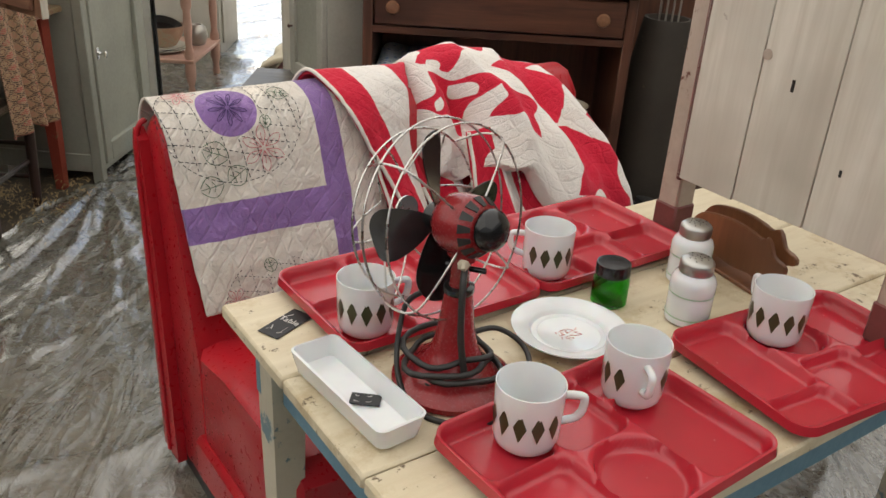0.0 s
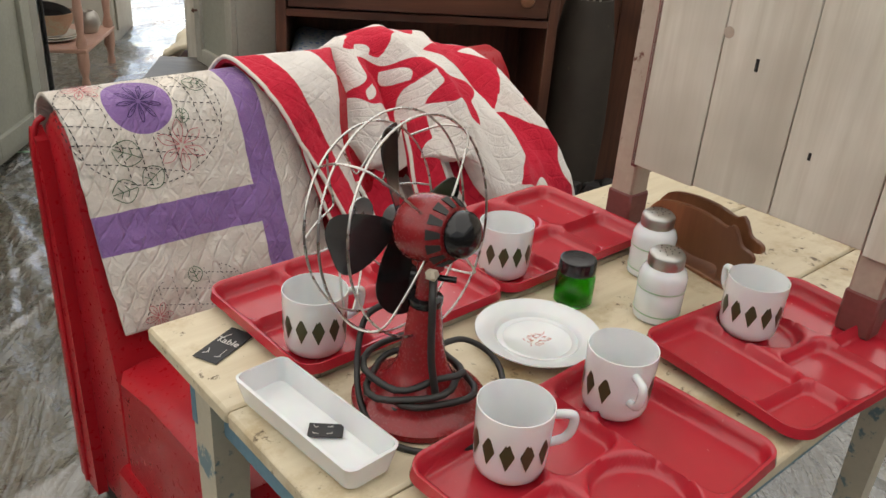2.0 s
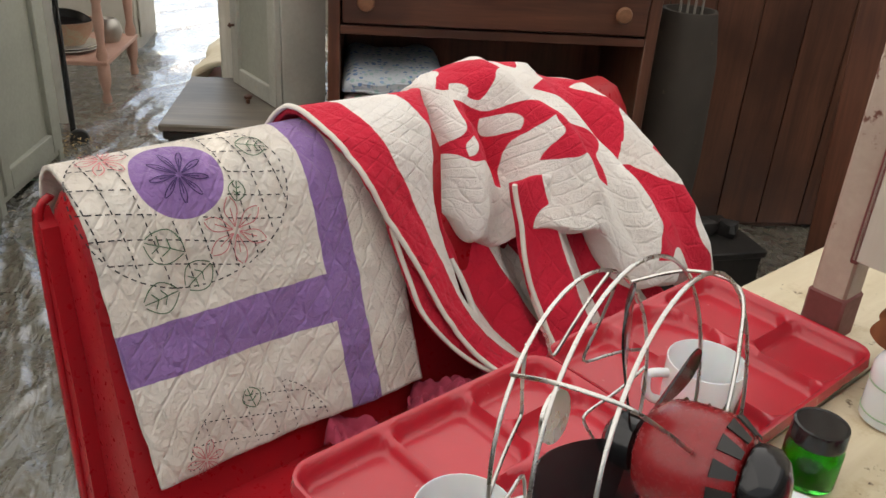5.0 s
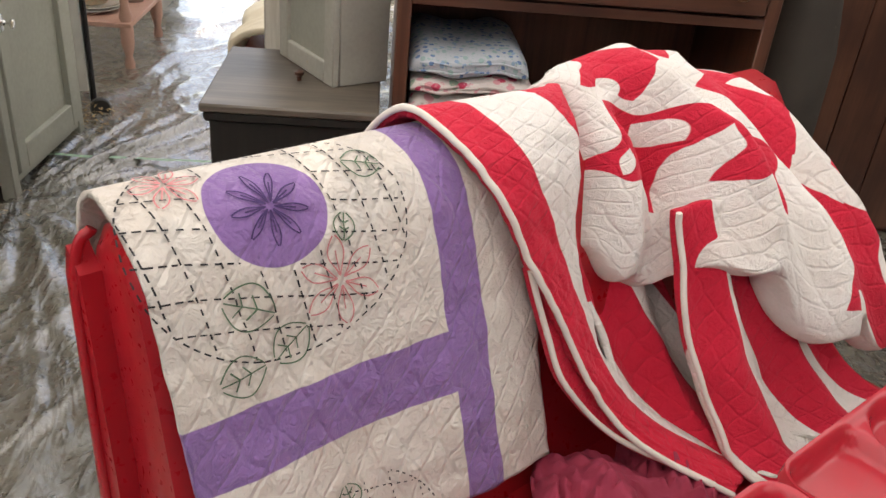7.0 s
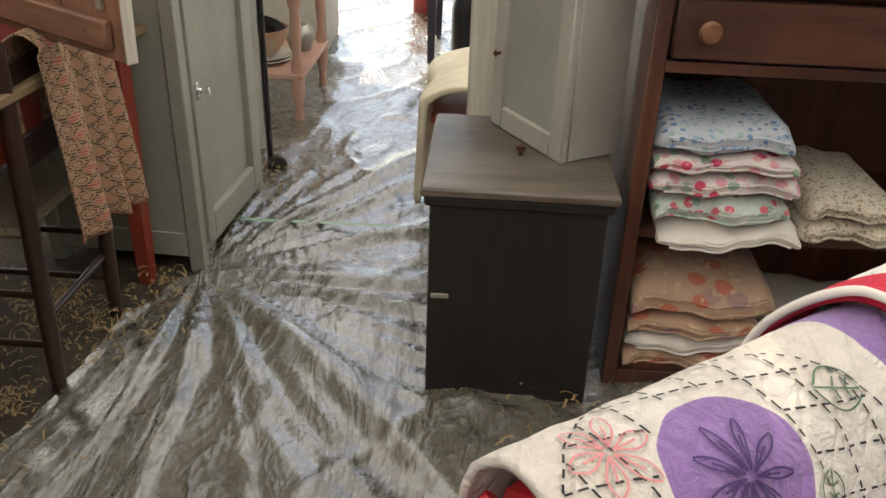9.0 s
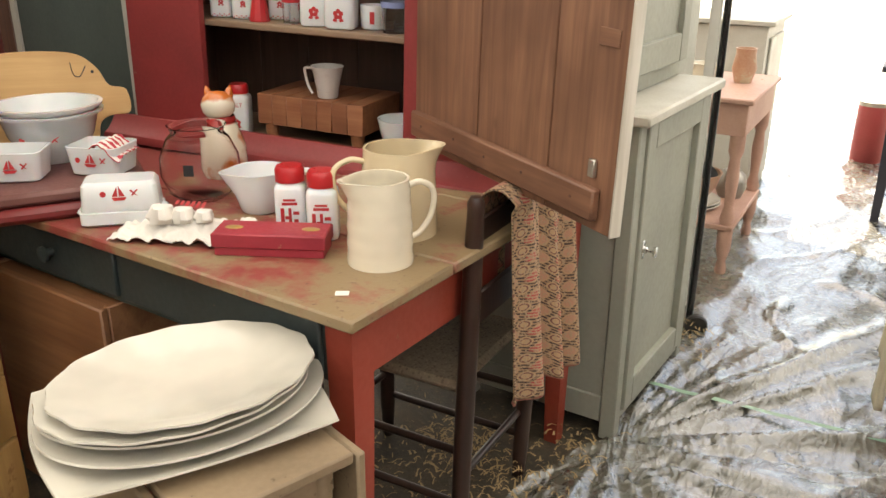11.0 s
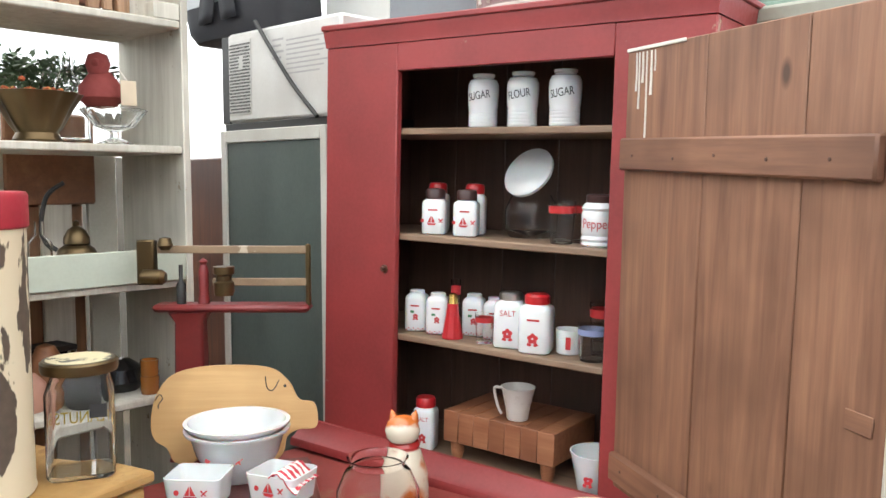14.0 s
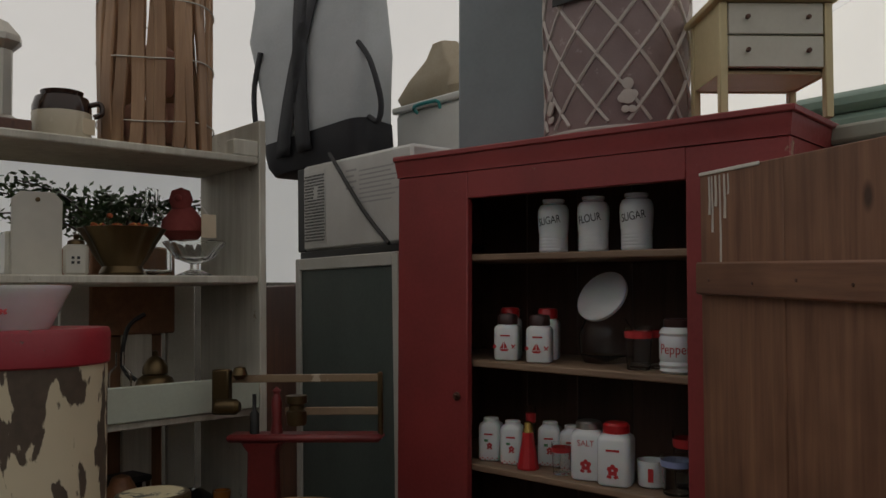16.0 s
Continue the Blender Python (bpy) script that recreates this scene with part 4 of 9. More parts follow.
for k in range(46):
    a, r = rnd.uniform(0, 6.283), 0.021 * math.sqrt(rnd.random())
    p = Vector((r * math.cos(a), r * math.sin(a) * 0.75, 0.0073))
    d = Vector((math.cos(a * 3), math.sin(a * 3), 0)) * rnd.uniform(0.002, 0.006)
    sweep_bm(bm, [p, p + d, p + d + Vector((d.y, -d.x, 0)) * 0.5], 0.0005, 4)
part("transfer_print", bm, PINK_PRINT, plate, "faded pink picture print")

GREEN_GLASS = glass("green_glass", (0.05, 0.62, 0.08))
jar = thing("green_jar", "small green glass jar with black metal lid", "jar", on_table(0.576, -0.298, Z1 + 0.0005))
turned("glass_body", jar, GREEN_GLASS, [(0, 0.0), (0.027, 0.0), (0.031, 0.004), (0.031, 0.048), (0.027, 0.056), (0.025, 0.062), (0.022, 0.062), (0.024, 0.055), (0.0275, 0.047), (0.0275, 0.008), (0, 0.006)], 32)
turned("lid", jar, BLACK_GLOSS, [(0.026, 0.054), (0.0295, 0.056), (0.030, 0.058), (0.0296, 0.0605), (0.0296, 0.073), (0.0288, 0.0765), (0.0262, 0.0772), (0.0255, 0.0762), (0, 0.0765)], 32, label="black metal lid")

RING_GREEN = plain("pale_green_line", (0.30, 0.45, 0.30), 0.3)


def shaker(m):
    s = thing("sugar_shaker", "white milk glass shaker with green rings and metal top", "shaker", m, "milk glass shakers on the cream table")
    turned("body", s, MILK, [(0, 0), (0.031, 0), (0.036, 0.004), (0.0365, 0.01), (0.0355, 0.013), (0.0365, 0.017), (0.0365, 0.05), (0.0355, 0.053), (0.037, 0.058), (0.037, 0.075), (0.033, 0.085), (0.026, 0.092), (0.025, 0.1), (0, 0.1)], 36)
    turned("cap", s, METAL_CAP, [(0.027, 0.09), (0.028, 0.092), (0.028, 0.108), (0.0265, 0.111), (0.022, 0.115), (0, 0.1165)], 32, label="dull metal shaker top")
    for z in (0.014, 0.054):
        turned("ring", s, RING_GREEN, [(0.0362, z), (0.0372, z + 0.0005), (0.0372, z + 0.002), (0.0362, z + 0.0025)], 32, cap=False)
    bm = bmesh.new()
    for k in range(14):
        a, r = k * 2.4, 0.004 + 0.0012 * k
        lathe_bm(bm, [(0.0012, 0), (0.0012, 0.0008), (0, 0.0008)], 6, pose(r * math.cos(a), r * math.sin(a), 0.1158 - r * 0.03))
    part("hole", bm, BLACK_GLOSS, s)
    return s


METAL_CAP = plain("dull_aluminium", (0.5, 0.49, 0.46), 0.38, 1.0)
sh = shaker(on_table(0.653, -0.404, Z1))
copy_thing(sh, on_table(0.764, -0.306, Z1))

# pig napkin holder
PIG_WOOD = wood("pig_wood", (0.15, 0.055, 0.024), (0.29, 0.12, 0.052), "y", 0.35, knots=False)
pig_xy = spline([(0, 0.055, 0), (0.012, 0.085, 0), (0.03, 0.103, 0), (0.07, 0.115, 0), (0.11, 0.118, 0), (0.145, 0.112, 0), (0.158, 0.12, 0), (0.168, 0.108, 0), (0.178, 0.09, 0), (0.198, 0.083, 0), (0.2, 0.068, 0), (0.186, 0.06, 0), (0.176, 0.045, 0), (0.166, 0.04, 0), (0.166, 0.008, 0), (0.15, 0.008, 0), (0.144, 0.03, 0), (0.1, 0.024, 0), (0.06, 0.028, 0), (0.052, 0.008, 0), (0.034, 0.008, 0), (0.03, 0.034, 0), (0.012, 0.04, 0)], 4, True)
pig_xy = [(p.x, p.y) for p in pig_xy]
pig = thing("napkin_holder", "dark wooden napkin holder with two pig-shaped sides", "napkin holder", on_table(0.858, -0.222, Z1, -99) @ Matrix.Diagonal((1.2, 1.0, 0.9, 1)))
for k, y in enumerate((0.0, 0.04)):
    slab("pig_side", pig, PIG_WOOD, pig_xy, -0.005, 0.005, pose(0.0 if k == 0 else -0.012, y, 0.008 if k == 0 else 0.012, 90), 0.0015)
bx("base", pig, PIG_WOOD, (0.03, -0.005, 0.0), (0.17, 0.046, 0.009), 0.002)

# milk glass tray dish with a slate tag
dish = thing("celery_dish", "long white milk glass dish with flat rim", "dish", on_table(0.063, -0.337, Z1 + 0.001, -86) @ Matrix.Diagonal((0.91, 0.97, 1.15, 1)))


def dish_ring(w, d, z, r):
    return [(x, y, z) for x, y in rounded(w, d, r)]


loft("body", dish, MILK, [dish_ring(0.225, 0.05, 0.0, 0.012), dish_ring(0.24, 0.066, 0.004, 0.014), dish_ring(0.255, 0.08, 0.033, 0.014), dish_ring(0.248, 0.073, 0.034, 0.012), dish_ring(0.232, 0.058, 0.008, 0.01), dish_ring(0.215, 0.045, 0.006, 0.009)])


def slate_tag(m, w=0.036, d=0.028, marks=4):
    t = thing("price_tag", "small black slate price tag with chalk writing", "price tag", m, "slate price tags")
    bx("card", t, SLATE, (-w / 2, -d / 2, 0), (w / 2, d / 2, 0.0012), 0.0003)
    r2 = random.Random(int(w * 1e4) + marks)
    bm = bmesh.new()
    for k in range(marks):
        y = d * (0.25 - 0.5 * (k % 2))
        x = -w * 0.36 + w * 0.8 * (k // 2) / max(1, (marks + 1) // 2)
        pts = [(x + r2.uniform(0, w * 0.28) * i / 3, y + r2.uniform(-d, d) * 0.12, 0.0016) for i in range(4)]
        sweep_bm(bm, spline(pts, 4), 0.0005, 4)
    part("chalk_writing", bm, CHALK, t)
    return t


slate_tag(on_table(0.072, -0.350, Z1 + 0.0105, -40), 0.042, 0.025)
big_tag = slate_tag(on_table(0.066, -0.106, Z1 + 0.0015, 24), 0.085, 0.04, 3)
words("Table", 0.017, CHALK, big_tag, pose(0.008, 0, 0.0016, 0, 0, -90))
PAPER = plain("old_paper", (0.62, 0.52, 0.38), 0.8)
bit = bx("paper_scrap", None, PAPER, (-0.016, -0.012, 0), (0.016, 0.012, 0.0006), 0.0)
bit.matrix_world = on_table(0.083, -0.088, Z1 + 0.0004, 20)
tagged(bit, "torn scrap of yellowed paper on the table", "paper")

# ---- electric fan ----
FB = on_table(0.208, -0.36, Z1)
fan = thing("desk_fan", "antique red desk fan with black blades and wire cage", "fan", FB)
turned("base", fan, FAN_RED, [(0, 0.0), (0.082, 0.0), (0.087, 0.004), (0.087, 0.012), (0.08, 0.018), (0.062, 0.026), (0.042, 0.043), (0.031, 0.068), (0.025, 0.1), (0.021, 0.135), (0.019, 0.15), (0, 0.15)], 48)
turned("neck", fan, FAN_RED, [(0, 0.149), (0.0135, 0.149), (0.0135, 0.205), (0.016, 0.21), (0, 0.212)], 24)
turned("collar", fan, BLACK_GLOSS, [(0.0205, 0.148), (0.0215, 0.15), (0.0215, 0.157), (0.0145, 0.159)], 24, cap=False)
for a in (200, 290, 20):
    turned("hole", fan, BLACK_GLOSS, [(0.005, 0), (0.005, 0.001), (0, 0.001)], 12, pose(0.058 * math.cos(radians(a)), 0.058 * math.sin(radians(a)), 0.0275, 0, 28, a))
# the axis of the head points away from the switch end
HEAD = FB.inverted() @ (pose(*(FB.translation + Vector((0.0, 0.018, 0.240))), 0, 0, 0) @ Euler((0, 0, radians(138))).to_matrix().to_4x4() @ pose(0, 0, 0, 0, 90 + 9, 0))
motor = turned("motor", fan, FAN_RED, [(0, -0.040), (0.024, -0.040), (0.033, -0.037), (0.0395, -0.028), (0.0415, -0.016), (0.042, 0.004), (0.040, 0.018), (0.034, 0.028), (0.022, 0.034), (0.010, 0.036), (0, 0.036)], 40, HEAD)
turned("end_cap", motor, BLACK_GLOSS, [(0.0235, -0.039), (0.0275, -0.042), (0.0285, -0.047), (0.0275, -0.055), (0.0215, -0.0625), (0.011, -0.0665), (0, -0.067)], 32, label="glossy black end cap")
for k in range(14):
    a = 360 * k / 14
    slot = bmesh.new()
    prism_bm(slot, [(-0.0032, -0.0085), (0.0032, -0.0085), (0.0062, 0.0085), (-0.0062, 0.0085)], 0, 0.0012)
    part("vent_slot", slot, BLACK_CORD, motor, "", pose(0, 0, 0, 0, 0, a) @ pose(0.0362, 0, -0.0325, 0, 125, 0) @ pose(0, 0, 0, 0, 0, 90))
turned("rotor", motor, BLACK_GLOSS, [(0, 0.034), (0.014, 0.034), (0.02, 0.038), (0.021, 0.056), (0.012, 0.062), (0, 0.063)], 24)


def blade_bm():
    outline = spline([(0.014, -0.008, 0), (0.05, -0.026, 0), (0.09, -0.035, 0), (0.114, -0.028, 0), (0.121, -0.006, 0), (0.116, 0.02, 0), (0.09, 0.034, 0), (0.05, 0.026, 0), (0.014, 0.008, 0)], 6, True)
    bm = bmesh.new()
    prism_bm(bm, [(p.x, p.y) for p in outline], -0.0008, 0.0008)
    for v in bm.verts:
        tw = radians(32) * (1 - 0.3 * v.co.x / 0.12)
        y, z = v.co.y, v.co.z + 0.006 * (v.co.y / 0.035) ** 2
        v.co.y, v.co.z = y * math.cos(tw) - z * math.sin(tw), y * math.sin(tw) + z * math.cos(tw)
    return bm


blade = part("blade", blade_bm(), BLACK_GLOSS, motor, "black blade", pose(0, 0, 0.046, 0, 0, 2))
for a in (92, 182, 272):
    twin(blade, pose(0, 0, 0.046, 0, 0, a))


def circle(r, z, n=64, a0=0.0, a1=360.0):
    return [(r * math.cos(radians(a0 + (a1 - a0) * k / n)), r * math.sin(radians(a0 + (a1 - a0) * k / n)), z) for k in range(n)]


for r, z in ((0.133, 0.007), (0.137, 0.047), (0.119, 0.087)):
    tube("cage_ring", motor, WIRE, circle(r, z), 0.0016, 6, True)
for k in range(4):
    a = radians(45 + 90 * k)
    c, s = math.cos(a), math.sin(a)
    tube("cage_strut", motor, WIRE, spline([(0.038 * c, 0.038 * s, -0.014), (0.09 * c, 0.09 * s, -0.008), (0.133 * c, 0.133 * s, 0.005), (0.139 * c, 0.139 * s, 0.045), (0.119 * c, 0.119 * s, 0.089)], 6), 0.0016, 6)
for k in range(6):
    a0 = 60 * k
    pts = []
    for j in range(13):
        t = j / 12
        a = radians(a0 - 26 + 52 * t)
        r = 0.119 - 0.066 * math.sin(math.pi * t)
        pts.append((r * math.cos(a), r * math.sin(a), 0.088 + 0.02 * math.sin(math.pi * t)))
    tube("cage_loop", motor, WIRE, pts, 0.0014, 6)
turned("badge", motor, WIRE, [(0, 0.107), (0.022, 0.106), (0.022, 0.109), (0, 0.11)], 24)
bx("tilt_bracket", fan, FAN_RED, (-0.012, -0.02, 0.195), (0.012, 0.02, 0.225), 0.004)
turned("tilt_screw", fan, BLACK_GLOSS, [(0, -0.035), (0.009, -0.035), (0.009, -0.028), (0.004, -0.026), (0.004, 0.02), (0, 0.02)], 16, pose(0.01, -0.012, 0.185, 0, 90, -50))
cord = [(0.0, -0.01, 0.2), (-0.02, -0.035, 0.17), (-0.022, -0.042, 0.1), (-0.018, -0.05, 0.05)]
tube("upper_cord", fan, BLACK_CORD, spline(cord, 8), 0.0048, 8)
coil = []
for k in range(60):
    a = radians(k * 360 / 26 + 200)
    r = 0.062 + 0.012 * math.sin(k * 0.31) + 0.004 * math.sin(k * 1.1)
    coil.append((r * math.cos(a), r * math.sin(a) * 0.95, 0.031 + 0.012 * math.sin(k * 0.23 + 1) ** 2 + k * 0.0004))
tube("cord_coil", fan, BLACK_CORD, coil, 0.0045, 8)
tail = [(0.05, 0.03, 0.05), (0.09, 0.02, 0.052), (0.12, -0.005, 0.03), (0.1, -0.05, 0.02), (0.03, -0.105, 0.006), (-0.04, -0.1, 0.005), (-0.085, -0.04, 0.005), (-0.075, 0.03, 0.03), (-0.04, 0.07, 0.1), (-0.01, 0.05, 0.13)]
tube("loose_cord", fan, BLACK_CORD, spline(tail, 8), 0.0042, 8)
bm = bmesh.new()
lathe_bm(bm, [(0, -0.008), (0.006, -0.005), (0.008, 0), (0.005, 0.006), (0, 0.008)], 10, None, lambda a, i: 1 + 0.3 * math.sin(3 * a + i))
part("frayed_tape", bm, plain("cotton_tape", (0.6, 0.52, 0.4), 0.9), fan, "frayed cotton tape on the cord", pose(-0.012, -0.022, 0.2))


# ---- quilts on the booth ----
def fold_height(n, scale=26.0):
    """Puffed quilting: crossing rows of stitches with puckers between them."""
    p = n.xyz(n.coord.outputs["UV"])
    w = n.math("MULTIPLY", n.math("SUBTRACT", n.noise(7, 3), 0.5), 5.5)
    d1 = n.math("ABSOLUTE", n.math("SINE", n.math("ADD", n.math("MULTIPLY", n.math("ADD", p[0], n.math("MULTIPLY", p[1], 1.7)), scale), w)))
    d2 = n.math("ABSOLUTE", n.math("SINE", n.math("ADD", n.math("MULTIPLY", n.math("SUBTRACT", p[0], n.math("MULTIPLY", p[1], 0.6)), scale * 0.9), w)))
    rows = n.math("MULTIPLY", n.step(d1, 0.0, 0.35), n.step(d2, 0.0, 0.35))
    puck = n.noise(62, 5, 0.65, None, 1.4)
    return n.math("ADD", n.math("MULTIPLY", rows, 0.45), n.math("ADD", n.math("MULTIPLY", puck, 1.5), n.math("MULTIPLY", n.noise(220, 3), 0.15)))


Q1W, Q1X0 = 0.47, 0.018
q1_path = [(0.082, 0.50), (0.082, 0.70), (0.082, 0.84), (0.066, 0.91), (0.03, 0.948), (-0.015, 0.95), (-0.055, 0.93), (-0.085, 0.885), (-0.105, 0.81), (-0.14, 0.68), (-0.172, 0.565), (-0.18, 0.535)]
q1_line = spline([(0, y, z) for y, z in q1_path], 12)
q1_len = [0.0]
for a, b in zip(q1_line, q1_line[1:]):
    q1_len.append(q1_len[-1] + (b - a).length)
Q1TOT = q1_len[-1]
CREST = q1_len[5 * 12]


def q1_at(a, b):
    """Point of the first quilt: a metres along the bench, b metres below the crest on the front (minus: on the back)."""
    d = min(max(CREST + b, 0.0), Q1TOT)
    k = int(np.searchsorted(q1_len, d)) - 1
    k = min(max(k, 0), len(q1_line) - 2)
    t = (d - q1_len[k]) / max(q1_len[k + 1] - q1_len[k], 1e-6)
    p = q1_line[k].lerp(q1_line[k + 1], t)
    w = max(b, 0) / 0.42
    wave = 0.007 * w * math.sin(a * 19 + 1.0) + 0.004 * noise.noise((a * 14, b * 14, 2)) + 0.003 * noise.noise((a * 40, b * 40, 5))
    return Vector((Q1X0 + a + 0.02 * w, p.y - wave, p.z + 0.4 * wave + (0.03 * (0.2 - a) * w if b > 0 else 0)))


def quilt1_mat():
    n = Nodes("purple_and_white_quilt")
    u = n.xyz(n.coord.outputs["UV"])
    a = n.math("MULTIPLY", u[0], Q1W)
    b = n.math("SUBTRACT", n.math("MULTIPLY", u[1], Q1TOT), CREST)
    wob = n.math("MULTIPLY", n.math("SUBTRACT", n.noise(25, 2), 0.5), 0.006)
    aw, bw = n.math("ADD", a, wob), n.math("ADD", b, wob)

    def band(v, lo, hi):
        return n.math("MULTIPLY", n.step(v, lo, lo + 0.0015), n.step(v, hi, hi - 0.0015))
    m1 = band(aw, 0.321, 0.378)
    m2 = n.math("MULTIPLY", band(bw, 0.234, 0.312), n.step(aw, 0.325, 0.323))
    m2b = n.math("MULTIPLY", band(bw, -0.36, -0.28), n.step(aw, 0.325, 0.323))
    da, db = n.math("SUBTRACT", a, 0.140), n.math("SUBTRACT", b, 0.042)
    rr = n.math("SQRT", n.math("ADD", n.math("MULTIPLY", da, da), n.math("MULTIPLY", db, db)))
    m3 = n.step(rr, 0.0625, 0.0615)
    mask = n.math("MAXIMUM", n.math("MAXIMUM", m1, m2), n.math("MAXIMUM", m3, m2b))
    white = n.mix(n.step(n.noise(9, 4), 0.4, 0.7), (0.74, 0.69, 0.62), (0.66, 0.59, 0.51))
    purple = n.mix(n.noise(40, 4), (0.23, 0.12, 0.34), (0.30, 0.17, 0.41))
    n.bump(fold_height(n, 38), 0.75, 0.007)
    return n.done(n.mix(mask, white, purple), 0.9, Sheen_Weight=0.2)


quilt1 = thing("patchwork_quilt", "white and purple quilt with embroidered flower basket over the bench back", "quilt", BOOTH)
sheet("cloth", quilt1_mat(), lambda u, v: q1_at(u * Q1W, v * Q1TOT - CREST), 110, 190, quilt1, 0.007)


def stitches(parent, material, lines, dash, gap, w, name, lift=0.0022):
    """Running stitches that lie on the first quilt, along lines of (a, b)."""
    bm = bmesh.new()
    for line in lines:
        pts = [Vector(p) for p in line]
        acc = 0.0
        seg = []
        for p, q in zip(pts, pts[1:]):
            ln = (q - p).length
            k = max(2, int(ln / 0.002))
            for i in range(k):
                s = p.lerp(q, i / k)
                acc += ln / k
                if gap == 0 or acc % (dash + gap) < dash:
                    seg.append(s)
                elif len(seg) > 1:
                    stitch(bm, seg, w, lift)
                    seg = []
                else:
                    seg = []
        if len(seg) > 1:
            stitch(bm, seg, w, lift)
    return part(name, bm, material, parent)


def stitch(bm, seg, w, lift):
    L, R = [], []
    for i, s in enumerate(seg):
        d = seg[min(i + 1, len(seg) - 1)] - seg[max(i - 1, 0)]
        nrm = Vector((-d.y, d.x)).normalized() if d.length > 0 else Vector((1, 0))
        for lst, sg in ((L, 1), (R, -1)):
            q = s + nrm * w * sg
            p0, pa, pb = q1_at(q.x, q.y), q1_at(q.x + 0.004, q.y), q1_at(q.x, q.y + 0.004)
            up = (pb - p0).cross(pa - p0).normalized()
            if up.y > 0 and q.y > 0.03 or up.z < 0 and -0.05 < q.y <= 0.05:
                up = -up
            lst.append(bm.verts.new(p0 + up * lift))
    for i in range(len(seg) - 1):
        bm.faces.new((L[i], L[i + 1], R[i + 1], R[i]))


THREAD = plain("black_thread", (0.02, 0.02, 0.022), 0.9)
GREEN_T = plain("green_thread", (0.10, 0.17, 0.10), 0.9)
PINK_T = plain("pink_thread", (0.62, 0.24, 0.24), 0.9)
INDIGO_T = plain("indigo_thread", (0.06, 0.03, 0.12), 0.9)


def basket(ca, cb, ra, rb, lo=-9.0, hi=9.0):
    def inside(a, b):
        return ((a - ca) / ra) ** 2 + ((b - cb) / rb) ** 2 < 1 and lo < b < hi and math.hypot(a - 0.140, b - 0.042) > 0.064
    out = []
    for fam in range(2):
        for k in range(-8, 9):
            run = []
            for i in range(-60, 61):
                t = i / 60 * 0.25
                c = k * 0.034
                a, b = (ca + c + 0.12 * t, cb + t) if fam == 0 else (ca + t, cb + c + 0.1 * t + 0.02 * math.sin(t * 9))
                if inside(a, b):
                    run.append((a, b))
                elif len(run) > 1:
                    out.append([(x, y) for x, y in run])
                    run = []
                else:
                    run = []
            if len(run) > 1:
                out.append(run)
    rim = [(ca + ra * math.cos(q), cb + rb * math.sin(q)) for q in np.linspace(0, 2 * math.pi, 120)]
    run = []
    for p in rim:
        if lo < p[1] < hi:
            run.append(p)
        elif len(run) > 1:
            out.append(run)
            run = []
    if len(run) > 1:
        out.append(run)
    return out


stitches(quilt1, THREAD, basket(0.140, 0.068, 0.150, 0.130), 0.009, 0.0035, 0.0009, "embroidered_grid")
stitches(quilt1, THREAD, basket(0.16, 0.48, 0.12, 0.12, 0.375, 0.455), 0.006, 0.0035, 0.0008, "embroidered_grid")


def petals(ca, cb, r, n, wid, turn=0.0):
    out = []
    for k in range(n):
        t0 = turn + 2 * math.pi * k / n
        for s in (-1, 1):
            out.append([(ca + r * q * math.cos(t0 + s * wid * math.sin(math.pi * q)), cb + r * q * math.sin(t0 + s * wid * math.sin(math.pi * q))) for q in np.linspace(0.12, 1, 16)])
        out.append([(ca + r * q * math.cos(t0), cb + r * q * math.sin(t0)) for q in np.linspace(0.1, 0.7, 8)])
    return out


def leaf(ca, cb, ln, turn):
    c, s = math.cos(turn), math.sin(turn)
    out = []
    for sg in (-1, 1, 0):
        out.append([(ca + c * x - s * y, cb + s * x + c * y) for x, y in [(ln * q, sg * 0.42 * ln * math.sin(math.pi * q) ** 0.8) for q in np.linspace(0.02, 0.98, 18)]])
    for q in (0.35, 0.6):
        for sg in (-1, 1):
            out.append([(ca + c * x - s * y, cb + s * x + c * y) for x, y in ((ln * q, 0), (ln * (q + 0.15), sg * 0.25 * ln))])
    return out


stitches(quilt1, INDIGO_T, petals(0.140, 0.042, 0.042, 9, 0.16, 0.3), 1, 0, 0.0008, "embroidered_flower")
for flower in (petals(0.195, 0.135, 0.05, 6, 0.34, 0.5), petals(0.06, -0.01, 0.035, 6, 0.34)):
    stitches(quilt1, PINK_T, flower, 1, 0, 0.0008, "embroidered_flower")
for leaf_at in ((0.115, 0.145, 0.058, 3.6), (0.15, 0.17, 0.052, 2.6), (0.095, 0.195, 0.052, 3.0), (0.205, 0.095, 0.03, -1.2), (0.165, 0.40, 0.035, -1.8), (0.24, 0.01, 0.045, 0.4)):
    stitches(quilt1, GREEN_T, leaf(*leaf_at), 1, 0, 0.0008, "embroidered_leaf")
stitches(quilt1, PINK_T, petals(0.07, 0.445, 0.03, 6, 0.34), 1, 0, 0.0007, "embroidered_flower")

@functools.lru_cache(maxsize=None)
def soft_line(points):
    return spline(points, 10)


def curve_at(points, t):
    """Point at t in 0..1 of the soft line through a few points."""
    line = soft_line(tuple(points))
    f = t * (len(line) - 1)
    k = min(int(f), len(line) - 2)
    return line[k].lerp(line[k + 1], f - k)


HEM = [(0.371, 0.115, 0.616), (0.371, 0.112, 0.856), (0.376, 0.03, 0.968), (0.396, -0.055, 0.951), (0.421, -0.105, 0.901), (0.466, -0.135, 0.806), (0.511, -0.165, 0.716), (0.541, -0.195, 0.641), (0.596, -0.25, 0.556), (0.676, -0.36, 0.506)]
